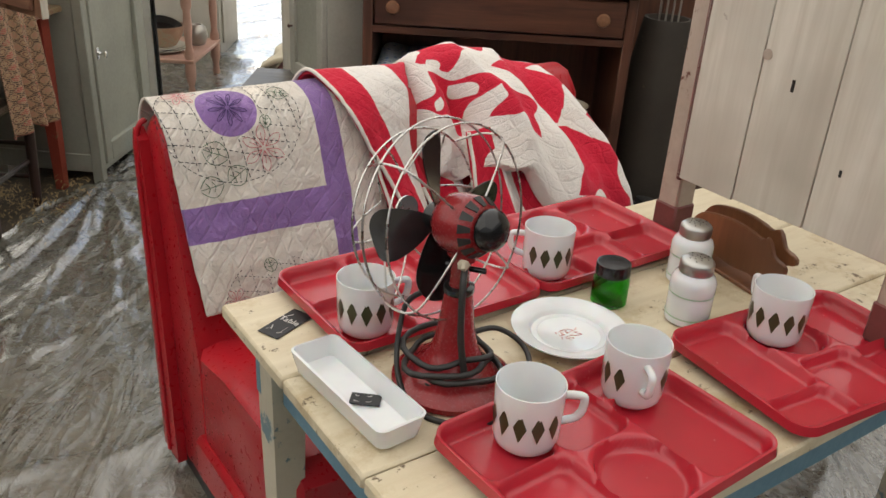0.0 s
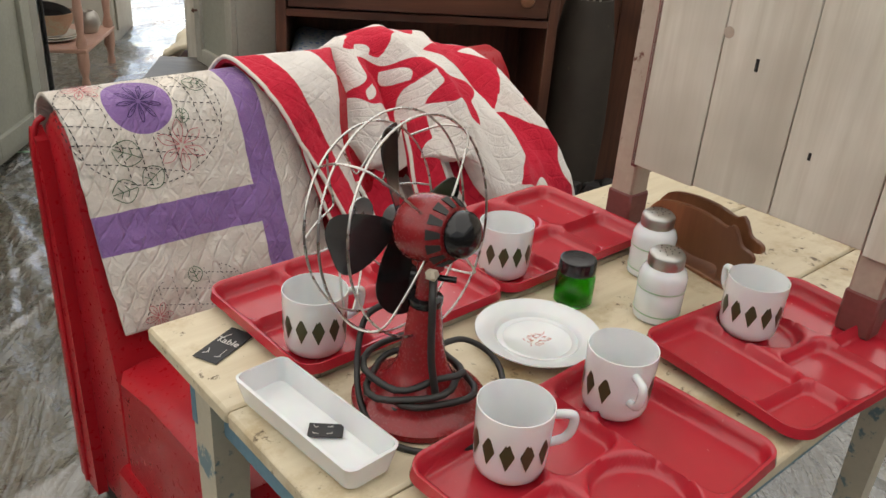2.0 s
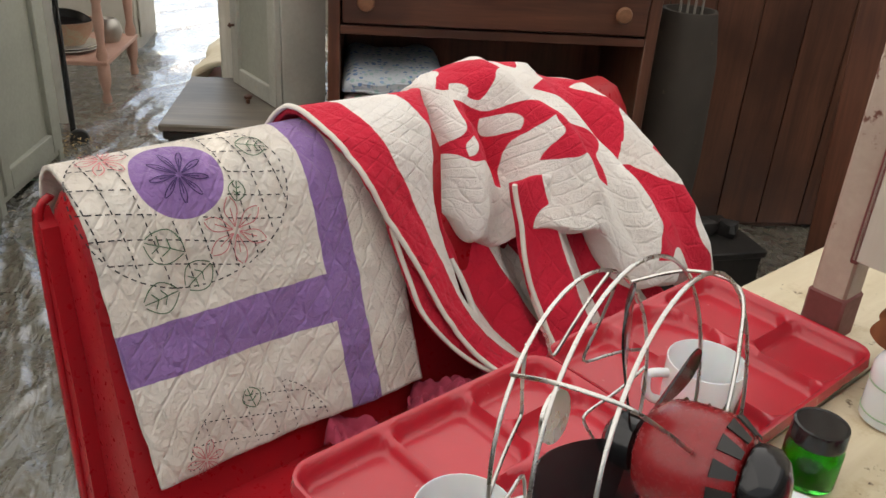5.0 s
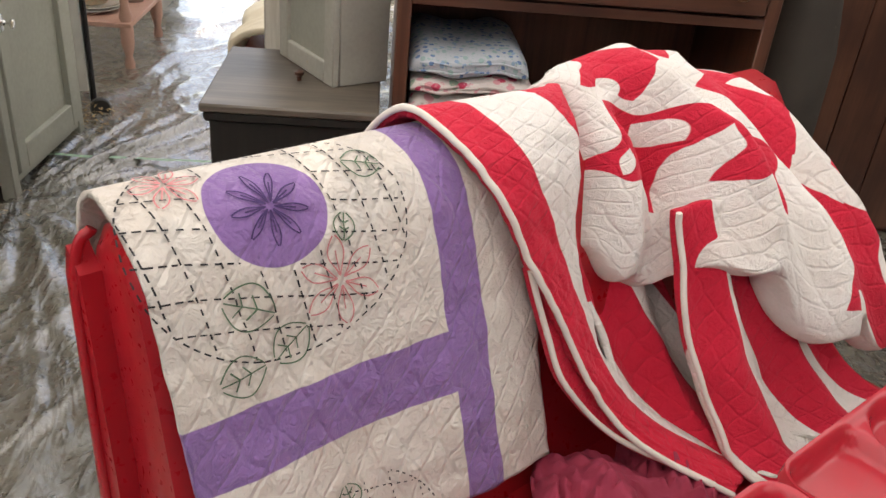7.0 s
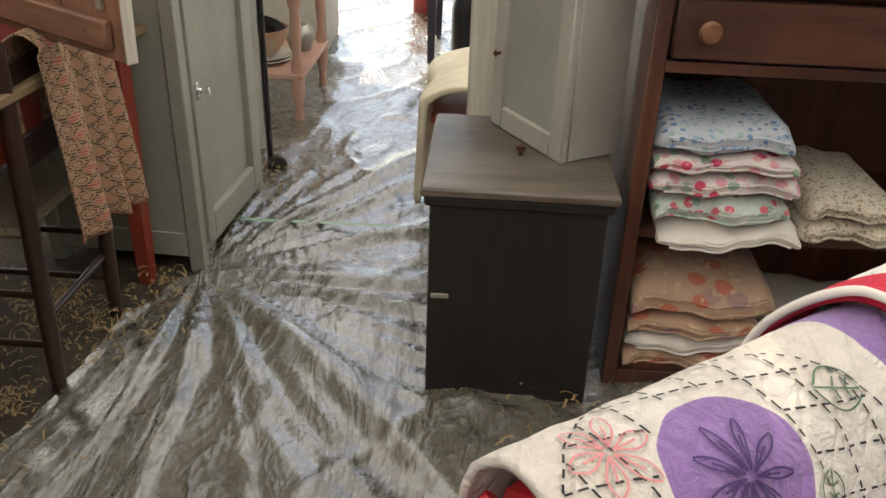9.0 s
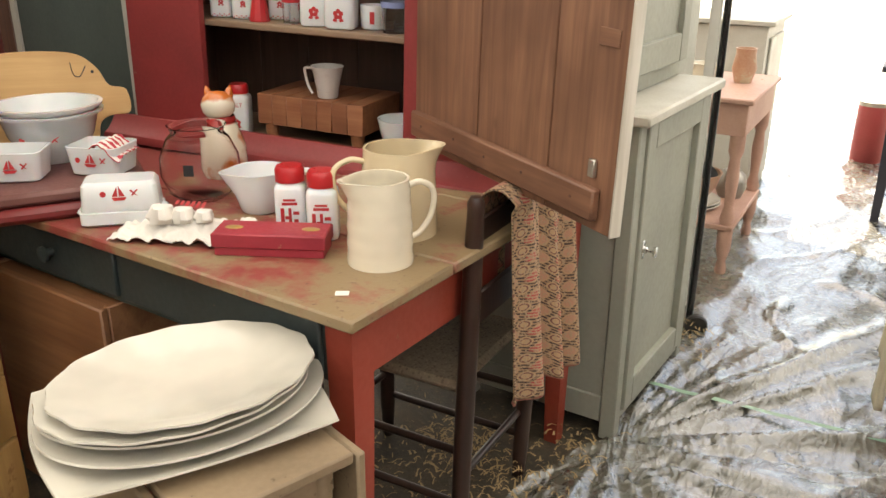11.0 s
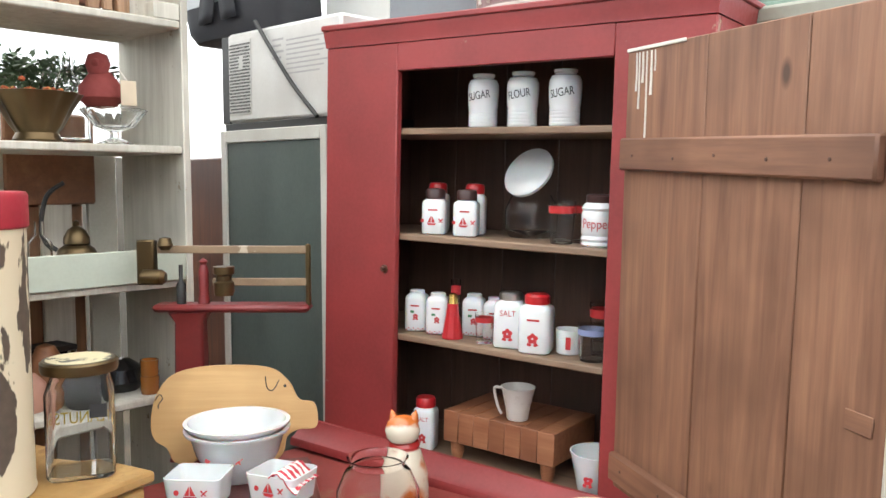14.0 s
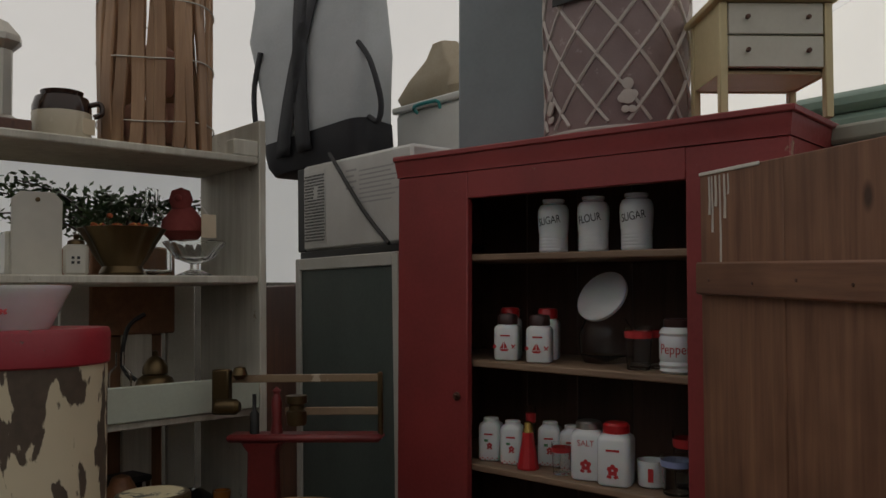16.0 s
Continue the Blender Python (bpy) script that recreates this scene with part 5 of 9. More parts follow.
TUCK = [(0.66, 0.115, 0.62), (0.66, 0.112, 0.88), (0.655, 0.02, 0.962), (0.625, -0.05, 0.945), (0.612, -0.078, 0.89), (0.612, -0.085, 0.79), (0.625, -0.11, 0.69), (0.645, -0.15, 0.61), (0.69, -0.22, 0.54), (0.75, -0.33, 0.505)]


def flank(u, v):
    """The smooth side of the second quilt: from its hem to the deep fold beside the heap."""
    a, b = curve_at(HEM, v), curve_at(TUCK, v)
    p = a.lerp(b, u)
    soft = 0.012 * math.sin(math.pi * u) * (1 if v > 0.25 else 0.3) + 0.004 * noise.noise((u * 5, v * 14, 1)) + 0.0025 * noise.noise((u * 16, v * 40, 4))
    drop = 0.045 * max(0.0, (u - 0.8) / 0.2) ** 2 * (1 if v > 0.22 else 0)
    return p + Vector((0, -soft + drop, 0.4 * soft))


def flank_uv(u, v):
    return (u * (curve_at(HEM, v) - curve_at(TUCK, v)).length, v * 1.05)


U_AT = (0.0, 0.15, 0.3, 0.45, 0.6, 0.8, 1.0)
HEAP_X, HEAP_Z = (0.615, 0.67, 0.76, 0.84, 0.92, 1.02, 1.09), (0.962, 0.988, 1.000, 0.990, 0.964, 0.928, 0.885)
FOOT_X, FOOT_Y, FOOT_Z = (0.602, 0.655, 0.72, 0.80, 0.90, 1.03, 1.155), (-0.085, -0.125, -0.175, -0.265, -0.33, -0.345, -0.33), (0.745, 0.738, 0.742, 0.755, 0.675, 0.615, 0.56)


def heap(u, v):
    """The bunched part of the second quilt: up the back of the bench, over the top, and bulging down in front."""
    tx, tz = float(np.interp(u, U_AT, HEAP_X)), float(np.interp(u, U_AT, HEAP_Z))
    fx, fy, fz = [float(np.interp(u, U_AT, row)) for row in (FOOT_X, FOOT_Y, FOOT_Z)]
    fz += 0.022 * math.sin(u * 17 + 0.8) + 0.010 * math.sin(u * 41)
    fy += 0.018 * math.sin(u * 23 + 2.0)
    if v < 0.25:
        t = v / 0.25
        p = Vector((tx, 0.125 - 0.02 * t, 0.60 + (tz - 0.07 - 0.60) * t))
        p.y += 0.02 * math.sin(u * 12)
        q = 0.0
    elif v < 0.38:
        t = (v - 0.25) / 0.13
        p = Vector((tx, 0.105 - 0.075 * t - 0.01 * math.sin(math.pi * t), tz - 0.07 + 0.07 * math.sin(math.pi / 2 * t)))
        q = 0.0
    elif v < 0.93:
        q = (v - 0.38) / 0.55
        y = 0.03 + (fy - 0.03) * (1 - (1 - q) ** 1.35)
        z = tz + (fz - tz) * q ** (1.25 + 0.4 * u)
        p = Vector((tx + (fx - tx) * q, y, z))
    else:
        q = 1.0
        t = (v - 0.93) / 0.07
        p = Vector((fx, fy + 0.07 * t, fz - 0.018 * math.sin(math.pi * t)))
    w = math.sin(math.pi * min(q, 1.0)) ** 0.7 if 0 < q < 1 else 0.0
    line = 0.24 + 0.30 * q
    ridge = 0.046 * math.exp(-((u - line) / 0.07) ** 2) - 0.036 * math.exp(-((u - line + 0.14) / 0.05) ** 2) * min(1, q * 2)
    cheek = 0.040 * math.exp(-((u - 0.13) / 0.085) ** 2)
    roll = 0.022 * math.sin(u * 19 - 5 * q) * (u > 0.4) * min(1, (u - 0.4) * 6)
    edge = -0.05 * math.exp(-(u / 0.03) ** 2)
    dent = -0.03 * math.exp(-((u - 0.70) / 0.05) ** 2 - ((q - 0.35) / 0.2) ** 2)
    crest = 0.010 * math.sin(u * 23 + 1) * (1 - q) + 0.012 * noise.noise((u * 7, v * 7, 1)) + 0.005 * noise.noise((u * 20, v * 20, 4))
    out = (ridge + cheek + roll + dent) * w + edge * (0.4 + 0.6 * w) + crest * (0.4 if v < 0.25 else 1)
    return p + Vector((0.25 * out, -0.8 * out if v > 0.3 else 0.1 * out, 0.55 * out))


def heap_uv(u, v):
    return (u * 0.52, (v - 0.38) * 0.73)


def skirt(x0, x1, top_y, foot_y, top_z, lean, phase, folds):
    """A hanging end of the second quilt that runs down on to the seat in soft pleats."""
    def fn(u, v):
        wave = 0.5 + 0.5 * math.sin(u * folds * 2 * math.pi + phase + 1.2 * v)
        x = x0 + (x1 - x0) * u * (0.75 + 0.35 * v) + lean * v + 0.012 * noise.noise((u * 4, v * 4, phase))
        y = top_y + (foot_y - top_y) * v ** 1.2 - 0.055 * (wave ** 1.4) * (0.35 + 0.65 * v) + 0.01 * noise.noise((u * 9, v * 7, phase))
        z = top_z + (0.502 - top_z) * math.sin(math.pi / 2 * min(v * 1.08, 1)) + 0.012 * wave
        return Vector((x, y, z))
    return fn


def quilt_cloth(name, build):
    """Red and white quilted cotton; build(n, a, b) gives the mask of the red pieces, a and b in metres on the cloth."""
    n = Nodes(name)
    u = n.xyz(n.coord.outputs["UV"])
    wob = n.math("MULTIPLY", n.math("SUBTRACT", n.noise(16, 2), 0.5), 0.008)
    mask = build(n, n.math("ADD", u[0], wob), n.math("ADD", u[1], wob))
    red = n.mix(n.noise(60, 3), (0.66, 0.012, 0.045), (0.58, 0.01, 0.036))
    white = n.mix(n.step(n.noise(8, 4), 0.4, 0.7), (0.80, 0.76, 0.71), (0.73, 0.68, 0.62))
    n.bump(fold_height(n, 74), 0.62, 0.0065)
    return n.done(n.mix(mask, white, red), 0.9, Sheen_Weight=0.04)


def between(n, v, lo, hi):
    return n.math("MULTIPLY", n.step(v, lo, lo + 0.0012), n.step(v, hi, hi - 0.0012))


def flank_red(n, a, b):
    return n.math("MAXIMUM", between(n, a, -1.0, 0.070), between(n, a, 0.180, 0.262))


def heap_red(n, a, b):
    """Appliqued blossoms with pointed petals, and pale leaves laid between them."""
    mask = None
    for ca, cb, r, turn in ((0.112, 0.198, 0.088, 0.7), (0.118, 0.046, 0.062, 0.2), (0.240, 0.222, 0.058, 1.3), (0.365, 0.075, 0.105, 0.4), (0.425, 0.300, 0.100, 1.1), (0.25, -0.07, 0.085, 0.0), (0.46, -0.09, 0.085, 0.7), (0.52, 0.17, 0.065, 0.3)):
        da, db = n.math("SUBTRACT", a, ca), n.math("SUBTRACT", b, cb)
        rr = n.math("SQRT", n.math("ADD", n.math("MULTIPLY", da, da), n.math("MULTIPLY", db, db)))
        th = n.math("ARCTAN2", db, da)
        lob = n.math("ABSOLUTE", n.math("SINE", n.math("ADD", n.math("MULTIPLY", th, 2.0), turn)))
        lim = n.math("MULTIPLY", n.math("ADD", n.math("MULTIPLY", n.math("SUBTRACT", 1.0, lob), 0.55), 0.66), r)
        m = n.step(n.math("SUBTRACT", lim, rr), 0.0, 0.0012)
        mask = m if mask is None else n.math("MAXIMUM", mask, m)
    for ca, cb, ln, turn in ((0.150, 0.180, 0.030, 0.9), (0.062, 0.215, 0.026, 2.0), (0.320, 0.140, 0.044, 0.5), (0.420, 0.205, 0.038, 1.1), (0.420, 0.058, 0.042, 0.3), (0.490, 0.305, 0.042, 1.3), (0.098, 0.082, 0.026, 1.2), (0.300, 0.040, 0.030, 0.9)):
        c, sn = math.cos(turn), math.sin(turn)
        da, db = n.math("SUBTRACT", a, ca), n.math("SUBTRACT", b, cb)
        x = n.math("ADD", n.math("MULTIPLY", da, c), n.math("MULTIPLY", db, sn))
        y = n.math("ABSOLUTE", n.math("SUBTRACT", n.math("MULTIPLY", db, c), n.math("MULTIPLY", da, sn)))
        k = n.math("SUBTRACT", 1.0, n.math("POWER", n.math("DIVIDE", n.math("ABSOLUTE", x), ln), 2.0))
        inside = n.step(n.math("SUBTRACT", n.math("MULTIPLY", k, ln * 0.52), y), 0.0, 0.0012)
        mask = n.math("MULTIPLY", mask, n.math("SUBTRACT", 1.0, inside))
    return mask


def skirt_red(period, width, slant, shift):
    def fn(n, a, b):
        k = n.math("FRACT", n.math("DIVIDE", n.math("ADD", n.math("ADD", a, shift), n.math("MULTIPLY", b, slant)), period))
        return between(n, k, 0.0, width / period)
    return fn


def quilt_sheet(name, mat, fn, uvfn, nu, nv, parent):
    ob = sheet(name, mat, fn, nu, nv, parent, 0.010)
    for loop, item in zip(ob.data.loops, ob.data.uv_layers[0].data):
        i, j = loop.vertex_index % (nu + 1), loop.vertex_index // (nu + 1)
        item.uv = uvfn(i / nu, j / nv)
    return ob


quilt2 = thing("applique_quilt", "red and white applique quilt bunched over the red bench back", "quilt", BOOTH)
quilt_sheet("smooth_side", quilt_cloth("striped_quilt", flank_red), flank, flank_uv, 60, 150, quilt2)
quilt_sheet("bunched_top", quilt_cloth("blossom_quilt", heap_red), heap, heap_uv, 130, 150, quilt2)
SKIRT_A = skirt(0.605, 0.80, -0.055, -0.33, 0.80, 0.06, 2.2, 1.6)
SKIRT_B = skirt(0.70, 1.04, -0.165, -0.40, 0.835, 0.03, 4.4, 2.2)
quilt_sheet("hanging_fold", quilt_cloth("striped_fold", skirt_red(0.22, 0.11, -0.35, 0.03)), SKIRT_A, lambda u, v: (u * 0.24, v * 0.38), 70, 60, quilt2)
quilt_sheet("hanging_end", quilt_cloth("striped_end", skirt_red(0.20, 0.105, -0.08, 0.012)), SKIRT_B, lambda u, v: (u * 0.46, v * 0.42), 90, 60, quilt2)
under = lambda u, v: curve_at(HEM, 0.56 + 0.42 * v) + Vector((-0.032 * math.sin(math.pi * min(1, v * 1.1)) * (1 - u) + 0.05 * u, 0.010 + 0.004 * u, 0.0))
quilt_sheet("turned_hem", quilt_cloth("red_hem_strip", lambda n, a, b: between(n, a, -1.0, 1.0)), under, lambda u, v: (u * 0.08, v * 0.4), 12, 50, quilt2)
PIPING = plain("white_piping", (0.74, 0.69, 0.62), 0.9)
tube("piping", quilt2, PIPING, [flank(0.0, v) + Vector((-0.004, -0.007, 0.004)) for v in np.linspace(0.05, 1, 120)], 0.0045, 8)
tube("piping", quilt2, PIPING, [under(0.0, v) + Vector((-0.002, -0.006, 0.002)) for v in np.linspace(0.0, 1, 50)], 0.004, 8)
tube("piping", quilt2, PIPING, [SKIRT_B(0.0, v) + Vector((-0.003, -0.006, 0.002)) for v in np.linspace(0.0, 1, 50)], 0.0045, 8)

ROSE = paint("rose_cotton", (0.36, 0.035, 0.075), (0.28, 0.025, 0.055), 0.85, bump=0.5)
cloth = thing("rose_cloth", "crumpled rose-red cotton cloth on the bench seat", "cloth", BOOTH)
sheet("cloth", ROSE, lambda u, v: Vector((0.30 + 0.38 * u, -0.19 - 0.34 * v + 0.03 * math.sin(u * 14), 0.493 + 0.045 * math.sin(math.pi * u) * math.sin(math.pi * v) * (1 + 0.5 * math.sin(u * 20 + v * 9)) + 0.035 * abs(noise.noise((u * 5, v * 6, 3))) + 0.035 * abs(noise.noise((u * 14, v * 15, 8))) + 0.012 * noise.noise((u * 30, v * 28, 2)))), 70, 50, cloth, 0.003)

# ---- linens and dishes on the sideboard ----
def floral(name, base, spots, scale=55.0):
    n = Nodes(name)
    v = n.n("TexVoronoi")
    v.inputs["Scale"].default_value = scale
    n.put(v.inputs["Vector"], n.coord.outputs["Object"])
    pick = n.xyz(v.outputs["Color"])
    col = base
    for k, c in enumerate(spots):
        mask = n.math("MULTIPLY", n.step(v.outputs["Distance"], 0.42, 0.36), n.math("MULTIPLY", n.step(pick[0], k / len(spots), k / len(spots) + 0.01), n.step(pick[0], (k + 1) / len(spots), (k + 1) / len(spots) - 0.01)))
        col = n.mix(mask, col, c)
    col = n.mix(n.step(n.noise(scale * 2.2, 4), 0.58, 0.64), col, spots[-1])
    n.bump(n.noise(40, 5), 0.4, 0.004)
    return n.done(col, 0.9)


LINENS = [floral("blue_floral", (0.46, 0.49, 0.52), [(0.12, 0.2, 0.36), (0.25, 0.36, 0.5), (0.3, 0.42, 0.4)]),
          floral("red_floral", (0.62, 0.56, 0.52), [(0.55, 0.06, 0.12), (0.25, 0.35, 0.25), (0.62, 0.3, 0.32)], 30),
          floral("green_floral", (0.45, 0.52, 0.45), [(0.2, 0.32, 0.25), (0.55, 0.12, 0.15), (0.6, 0.6, 0.55)], 35),
          floral("crochet", (0.52, 0.46, 0.36), [(0.25, 0.2, 0.14), (0.6, 0.55, 0.45), (0.3, 0.26, 0.18)], 90),
          floral("faded_quilt", (0.46, 0.31, 0.21), [(0.50, 0.16, 0.10), (0.34, 0.22, 0.20), (0.58, 0.42, 0.27)], 16),
          plain("white_towel", (0.68, 0.64, 0.57), 0.9)]


def folded(x0, x1, y0, y1, z, h, material, label, seed, group="", droop=0.0):
    """A folded cloth: a soft slab with a rounded, wavy front edge."""
    r3 = random.Random(seed)
    ph = r3.uniform(0, 6)
    t = thing("folded_linen", label, "linen", DR, group)
    rings = []
    n = 26
    for i in range(n + 1):
        u = i / n
        x = x0 + (x1 - x0) * u
        e = min(1, min(u, 1 - u) * 9) ** 0.5
        wob = 0.012 * math.sin(u * 9 + ph) + 0.006 * math.sin(u * 23 + ph * 2)
        zb = z + 0.004 * math.sin(u * 7 + ph)
        hh = h * (0.55 + 0.45 * e)
        ring = []
        for k in range(16):
            a = 2 * math.pi * k / 16
            ca, sa = math.cos(a), math.sin(a)
            yy = (y0 + y1) / 2 + (y1 - y0) / 2 * math.copysign(abs(ca) ** 0.35, ca) * (0.94 + 0.06 * e) + wob
            zz = zb + hh / 2 + hh / 2 * math.copysign(abs(sa) ** 0.6, sa)
            if ca < -0.5:
                zz -= droop * (0.6 + 0.4 * math.sin(u * 5 + ph))
            ring.append((x, yy, zz))
        rings.append(ring)
    bm = bmesh.new()
    loft_bm(bm, rings)
    for v in bm.verts:
        v.co += Vector((0, -1, 0.6)) * (0.012 * noise.noise(v.co * 11) + 0.006 * noise.noise(v.co * 34))
    part("fabric", bm, material, t)
    for zz in (0.34, 0.66):
        pts = []
        for i in range(2, n - 1):
            u = i / n
            wob = 0.012 * math.sin(u * 9 + ph) + 0.006 * math.sin(u * 23 + ph * 2)
            pts.append((x0 + (x1 - x0) * u, y0 + wob - 0.002, z + h * zz - droop * (0.6 + 0.4 * math.sin(u * 5 + ph))))
        tube("fold_edge", t, material, pts, 0.003, 6)
    return t


G1 = "folded linens on the sideboard shelf"
folded(0.075, 0.385, -0.05, 0.40, 0.457, 0.045, LINENS[5], "folded white towel under the floral linens", 1, G1, 0.03)
folded(0.06, 0.36, -0.03, 0.40, 0.503, 0.055, LINENS[2], "folded green and pink floral linen", 2, G1, 0.012)
folded(0.045, 0.37, -0.02, 0.40, 0.560, 0.05, LINENS[1], "folded red floral linen", 3, G1, 0.008)
folded(0.045, 0.36, -0.02, 0.40, 0.612, 0.04, LINENS[1], "folded red floral linen", 9, G1)
folded(0.040, 0.34, -0.01, 0.40, 0.654, 0.065, LINENS[0], "folded blue floral linen", 4, G1, 0.006)
folded(0.39, 0.62, -0.01, 0.38, 0.457, 0.05, LINENS[3], "folded cream crochet cloth", 5, G1, 0.01)
folded(0.40, 0.61, 0.0, 0.36, 0.509, 0.05, LINENS[3], "folded cream crochet cloth", 6, G1, 0.008)
G2 = "folded quilts on the low sideboard shelf"
for k, (zz, hh, mm) in enumerate(((0.083, 0.05, 4), (0.135, 0.045, 5), (0.182, 0.05, 4), (0.234, 0.085, 4))):
    folded(0.045, 0.36 + 0.03 * (k % 2), -0.01, 0.40, zz, hh, LINENS[mm], "faded patterned quilt folded on the low shelf", 20 + k, G2, 0.01 if k else 0.0)
folded(0.42, 0.85, 0.02, 0.40, 0.083, 0.08, LINENS[5], "folded white blanket on the low shelf", 31, G2)
CREAMWARE = plain("creamware", (0.62, 0.55, 0.42), 0.25, Coat_Weight=0.3)
IRONSTONE = plain("ironstone", (0.60, 0.57, 0.49), 0.18, Coat_Weight=0.4)
bowl_prof = [(0, 0), (0.045, 0), (0.047, 0.006), (0.085, 0.05), (0.1, 0.075), (0.103, 0.08), (0.1, 0.081), (0.082, 0.053), (0.044, 0.012), (0, 0.01)]
for k in range(3):
    b = turned("mixing_bowl", None, CREAMWARE, bowl_prof, 40, DR @ pose(0.74, 0.13, 0.457 + 0.022 * k))
    tagged(b, "cream pottery mixing bowl nested in a stack", "bowl", "nested bowls on the sideboard shelf")
plate_prof = [(0, 0), (0.075, 0), (0.08, 0.004), (0.12, 0.014), (0.135, 0.02), (0.134, 0.023), (0.118, 0.018), (0.078, 0.008), (0, 0.006)]


def scallop(n, d):
    return lambda a, i: 1 + (d * abs(math.sin(n * a / 2)) if 3 <= i <= 6 else 0)


for k in range(4):
    b = turned("dinner_plate", None, IRONSTONE, plate_prof, 56, DR @ pose(0.115 + 0.006 * k, 0.15, 1.0255 + 0.011 * k), wobble=scallop(8, 0.05))
    tagged(b, "white ironstone plate with scalloped rim in a stack", "plate", "plates stacked on the sideboard")
b = turned("white_bowl", None, IRONSTONE, [(0, 0), (0.05, 0), (0.052, 0.008), (0.09, 0.04), (0.105, 0.075), (0.108, 0.082), (0.104, 0.082), (0.086, 0.044), (0.045, 0.014), (0, 0.012)], 44, wash.matrix_world @ pose(0.19, 0.085, 0.4625))
tagged(b, "white ironstone bowl standing on the small cupboard", "bowl")

# ---- dark corner beside the sideboard ----
CANVAS = paint("dark_canvas", (0.035, 0.027, 0.02), (0.05, 0.04, 0.03), 0.8, (0.09, 0.07, 0.05), 0.66, 14)
bag = thing("umbrella_stand", "tall dark canvas barrel with metal rods in it", "container", pose(0.93, 3.07, 0))
turned("barrel", bag, CANVAS, [(0, 0), (0.11, 0), (0.118, 0.02), (0.112, 0.2), (0.118, 0.45), (0.11, 0.75), (0.09, 0.88), (0.085, 0.91), (0.075, 0.91), (0.07, 0.86), (0, 0.8)], 32, wobble=lambda a, i: 1 + 0.02 * math.sin(5 * a + i))
for k in range(4):
    tube("rod", bag, METAL_OLD, [(-0.03 + 0.022 * k, 0.0, 0.8), (-0.035 + 0.026 * k, 0.01, 1.12)], 0.004, 6)
ward = thing("wardrobe", "dark brown plank wardrobe standing in shadow", "wardrobe", pose(0.82, 3.42, 0))
for k in range(9):
    bx("plank", ward, DARK_SIDE, (0.17 * k + 0.001, 0, 0.03), (0.17 * (k + 1) - 0.001, 0.025, 1.95), 0.003)
bx("carcass", ward, DARK_SIDE, (0.0, 0.026, 0.0), (1.53, 0.5, 1.95), 0.003)
bx("cornice", ward, DARK_OAK, (-0.03, -0.03, 1.951), (1.56, 0.52, 2.0), 0.008)
side = thing("leaning_boards", "tall red-brown boards leaning beside the wardrobe", "boards", pose(1.22, 2.55, 0, 0, -3, -40))
for k in range(3):
    bx("board", side, DARK_SIDE, (0.13 * k, 0.004 * k, 0), (0.13 * k + 0.122, 0.026 + 0.004 * k, 1.9 - 0.05 * k), 0.003)
crate = thing("black_box", "low black wooden box on the floor", "box", pose(0.80, 2.72, 0, 0, 0, 10))
bx("body", crate, BLACK_WOOD, (0, 0, 0), (0.42, 0.26, 0.20), 0.004)
bx("lid", crate, BLACK_WOOD, (-0.01, -0.01, 0.2005), (0.43, 0.27, 0.225), 0.004)
for k in range(5):
    a = crate.matrix_world @ Vector((0.06 + 0.075 * k, 0.12 + 0.02 * (k % 2), 0.2255))
    lump = turned("iron_lump", None, BLACK_CORD, [(0, 0), (0.03, 0), (0.036, 0.02), (0.028, 0.045), (0, 0.055)], 12, pose(a.x, a.y, a.z, 0, 0, 40 * k), wobble=lambda q, i: 1 + 0.25 * math.sin(3 * q + i))
    tagged(lump, "dark iron piece lying on the black box", "ironware", "iron pieces on the black box")

# ---- aisle: pole, pink stand, far table ----
pole = thing("rack_pole", "white and black display rack pole with small wheel", "rack", pose(-1.335, 4.13, 0))
tube("upright", pole, BLACK_GLOSS, [(0, 0, 0.03), (0, 0, 1.7)], 0.012, 10)
bx("white_side", pole, plain("white_strip", (0.7, 0.68, 0.62), 0.5), (-0.05, -0.006, 0.1), (-0.016, 0.006, 1.7), 0.002)
turned("wheel", pole, BLACK_CORD, [(0.012, -0.012), (0.035, -0.014), (0.04, -0.008), (0.04, 0.008), (0.035, 0.014), (0.012, 0.012)], 24, pose(0.03, -0.02, 0.042, 90, 0, 20))
tube("axle", pole, METAL_OLD, [(0.03, -0.02, 0.042), (0, 0, 0.06)], 0.006, 6)

stand = thing("pink_washstand", "faded pink turned-leg washstand with lower shelf", "washstand", pose(-1.86, 4.68, 0))
SW, SD, SH = 0.54, 0.6, 0.74
leg_prof = [(0, 0), (0.018, 0), (0.024, 0.03), (0.016, 0.07), (0.024, 0.1), (0.03, 0.13), (0.03, 0.2), (0.022, 0.22), (0.03, 0.25), (0.018, 0.3), (0.026, 0.42), (0.02, 0.5), (0.03, 0.53), (0.03, 0.6), (0, 0.6)]
for x in (0.03, SW - 0.03):
    for y in (0.03, SD - 0.03):
        turned("leg", stand, PINK_PAINT, leg_prof, 16, pose(x, y, 0))
bx("apron_front", stand, PINK_PAINT, (0.0, 0.0, 0.595), (SW, 0.02, 0.72), 0.003)
bx("apron_side", stand, PINK_PAINT, (SW - 0.02, 0.021, 0.595), (SW, SD, 0.72), 0.003)
bx("apron_side", stand, PINK_PAINT, (0, 0.021, 0.595), (0.02, SD, 0.72), 0.003)
bx("apron_back", stand, PINK_PAINT, (0.021, SD - 0.02, 0.595), (SW - 0.021, SD, 0.72), 0.003)
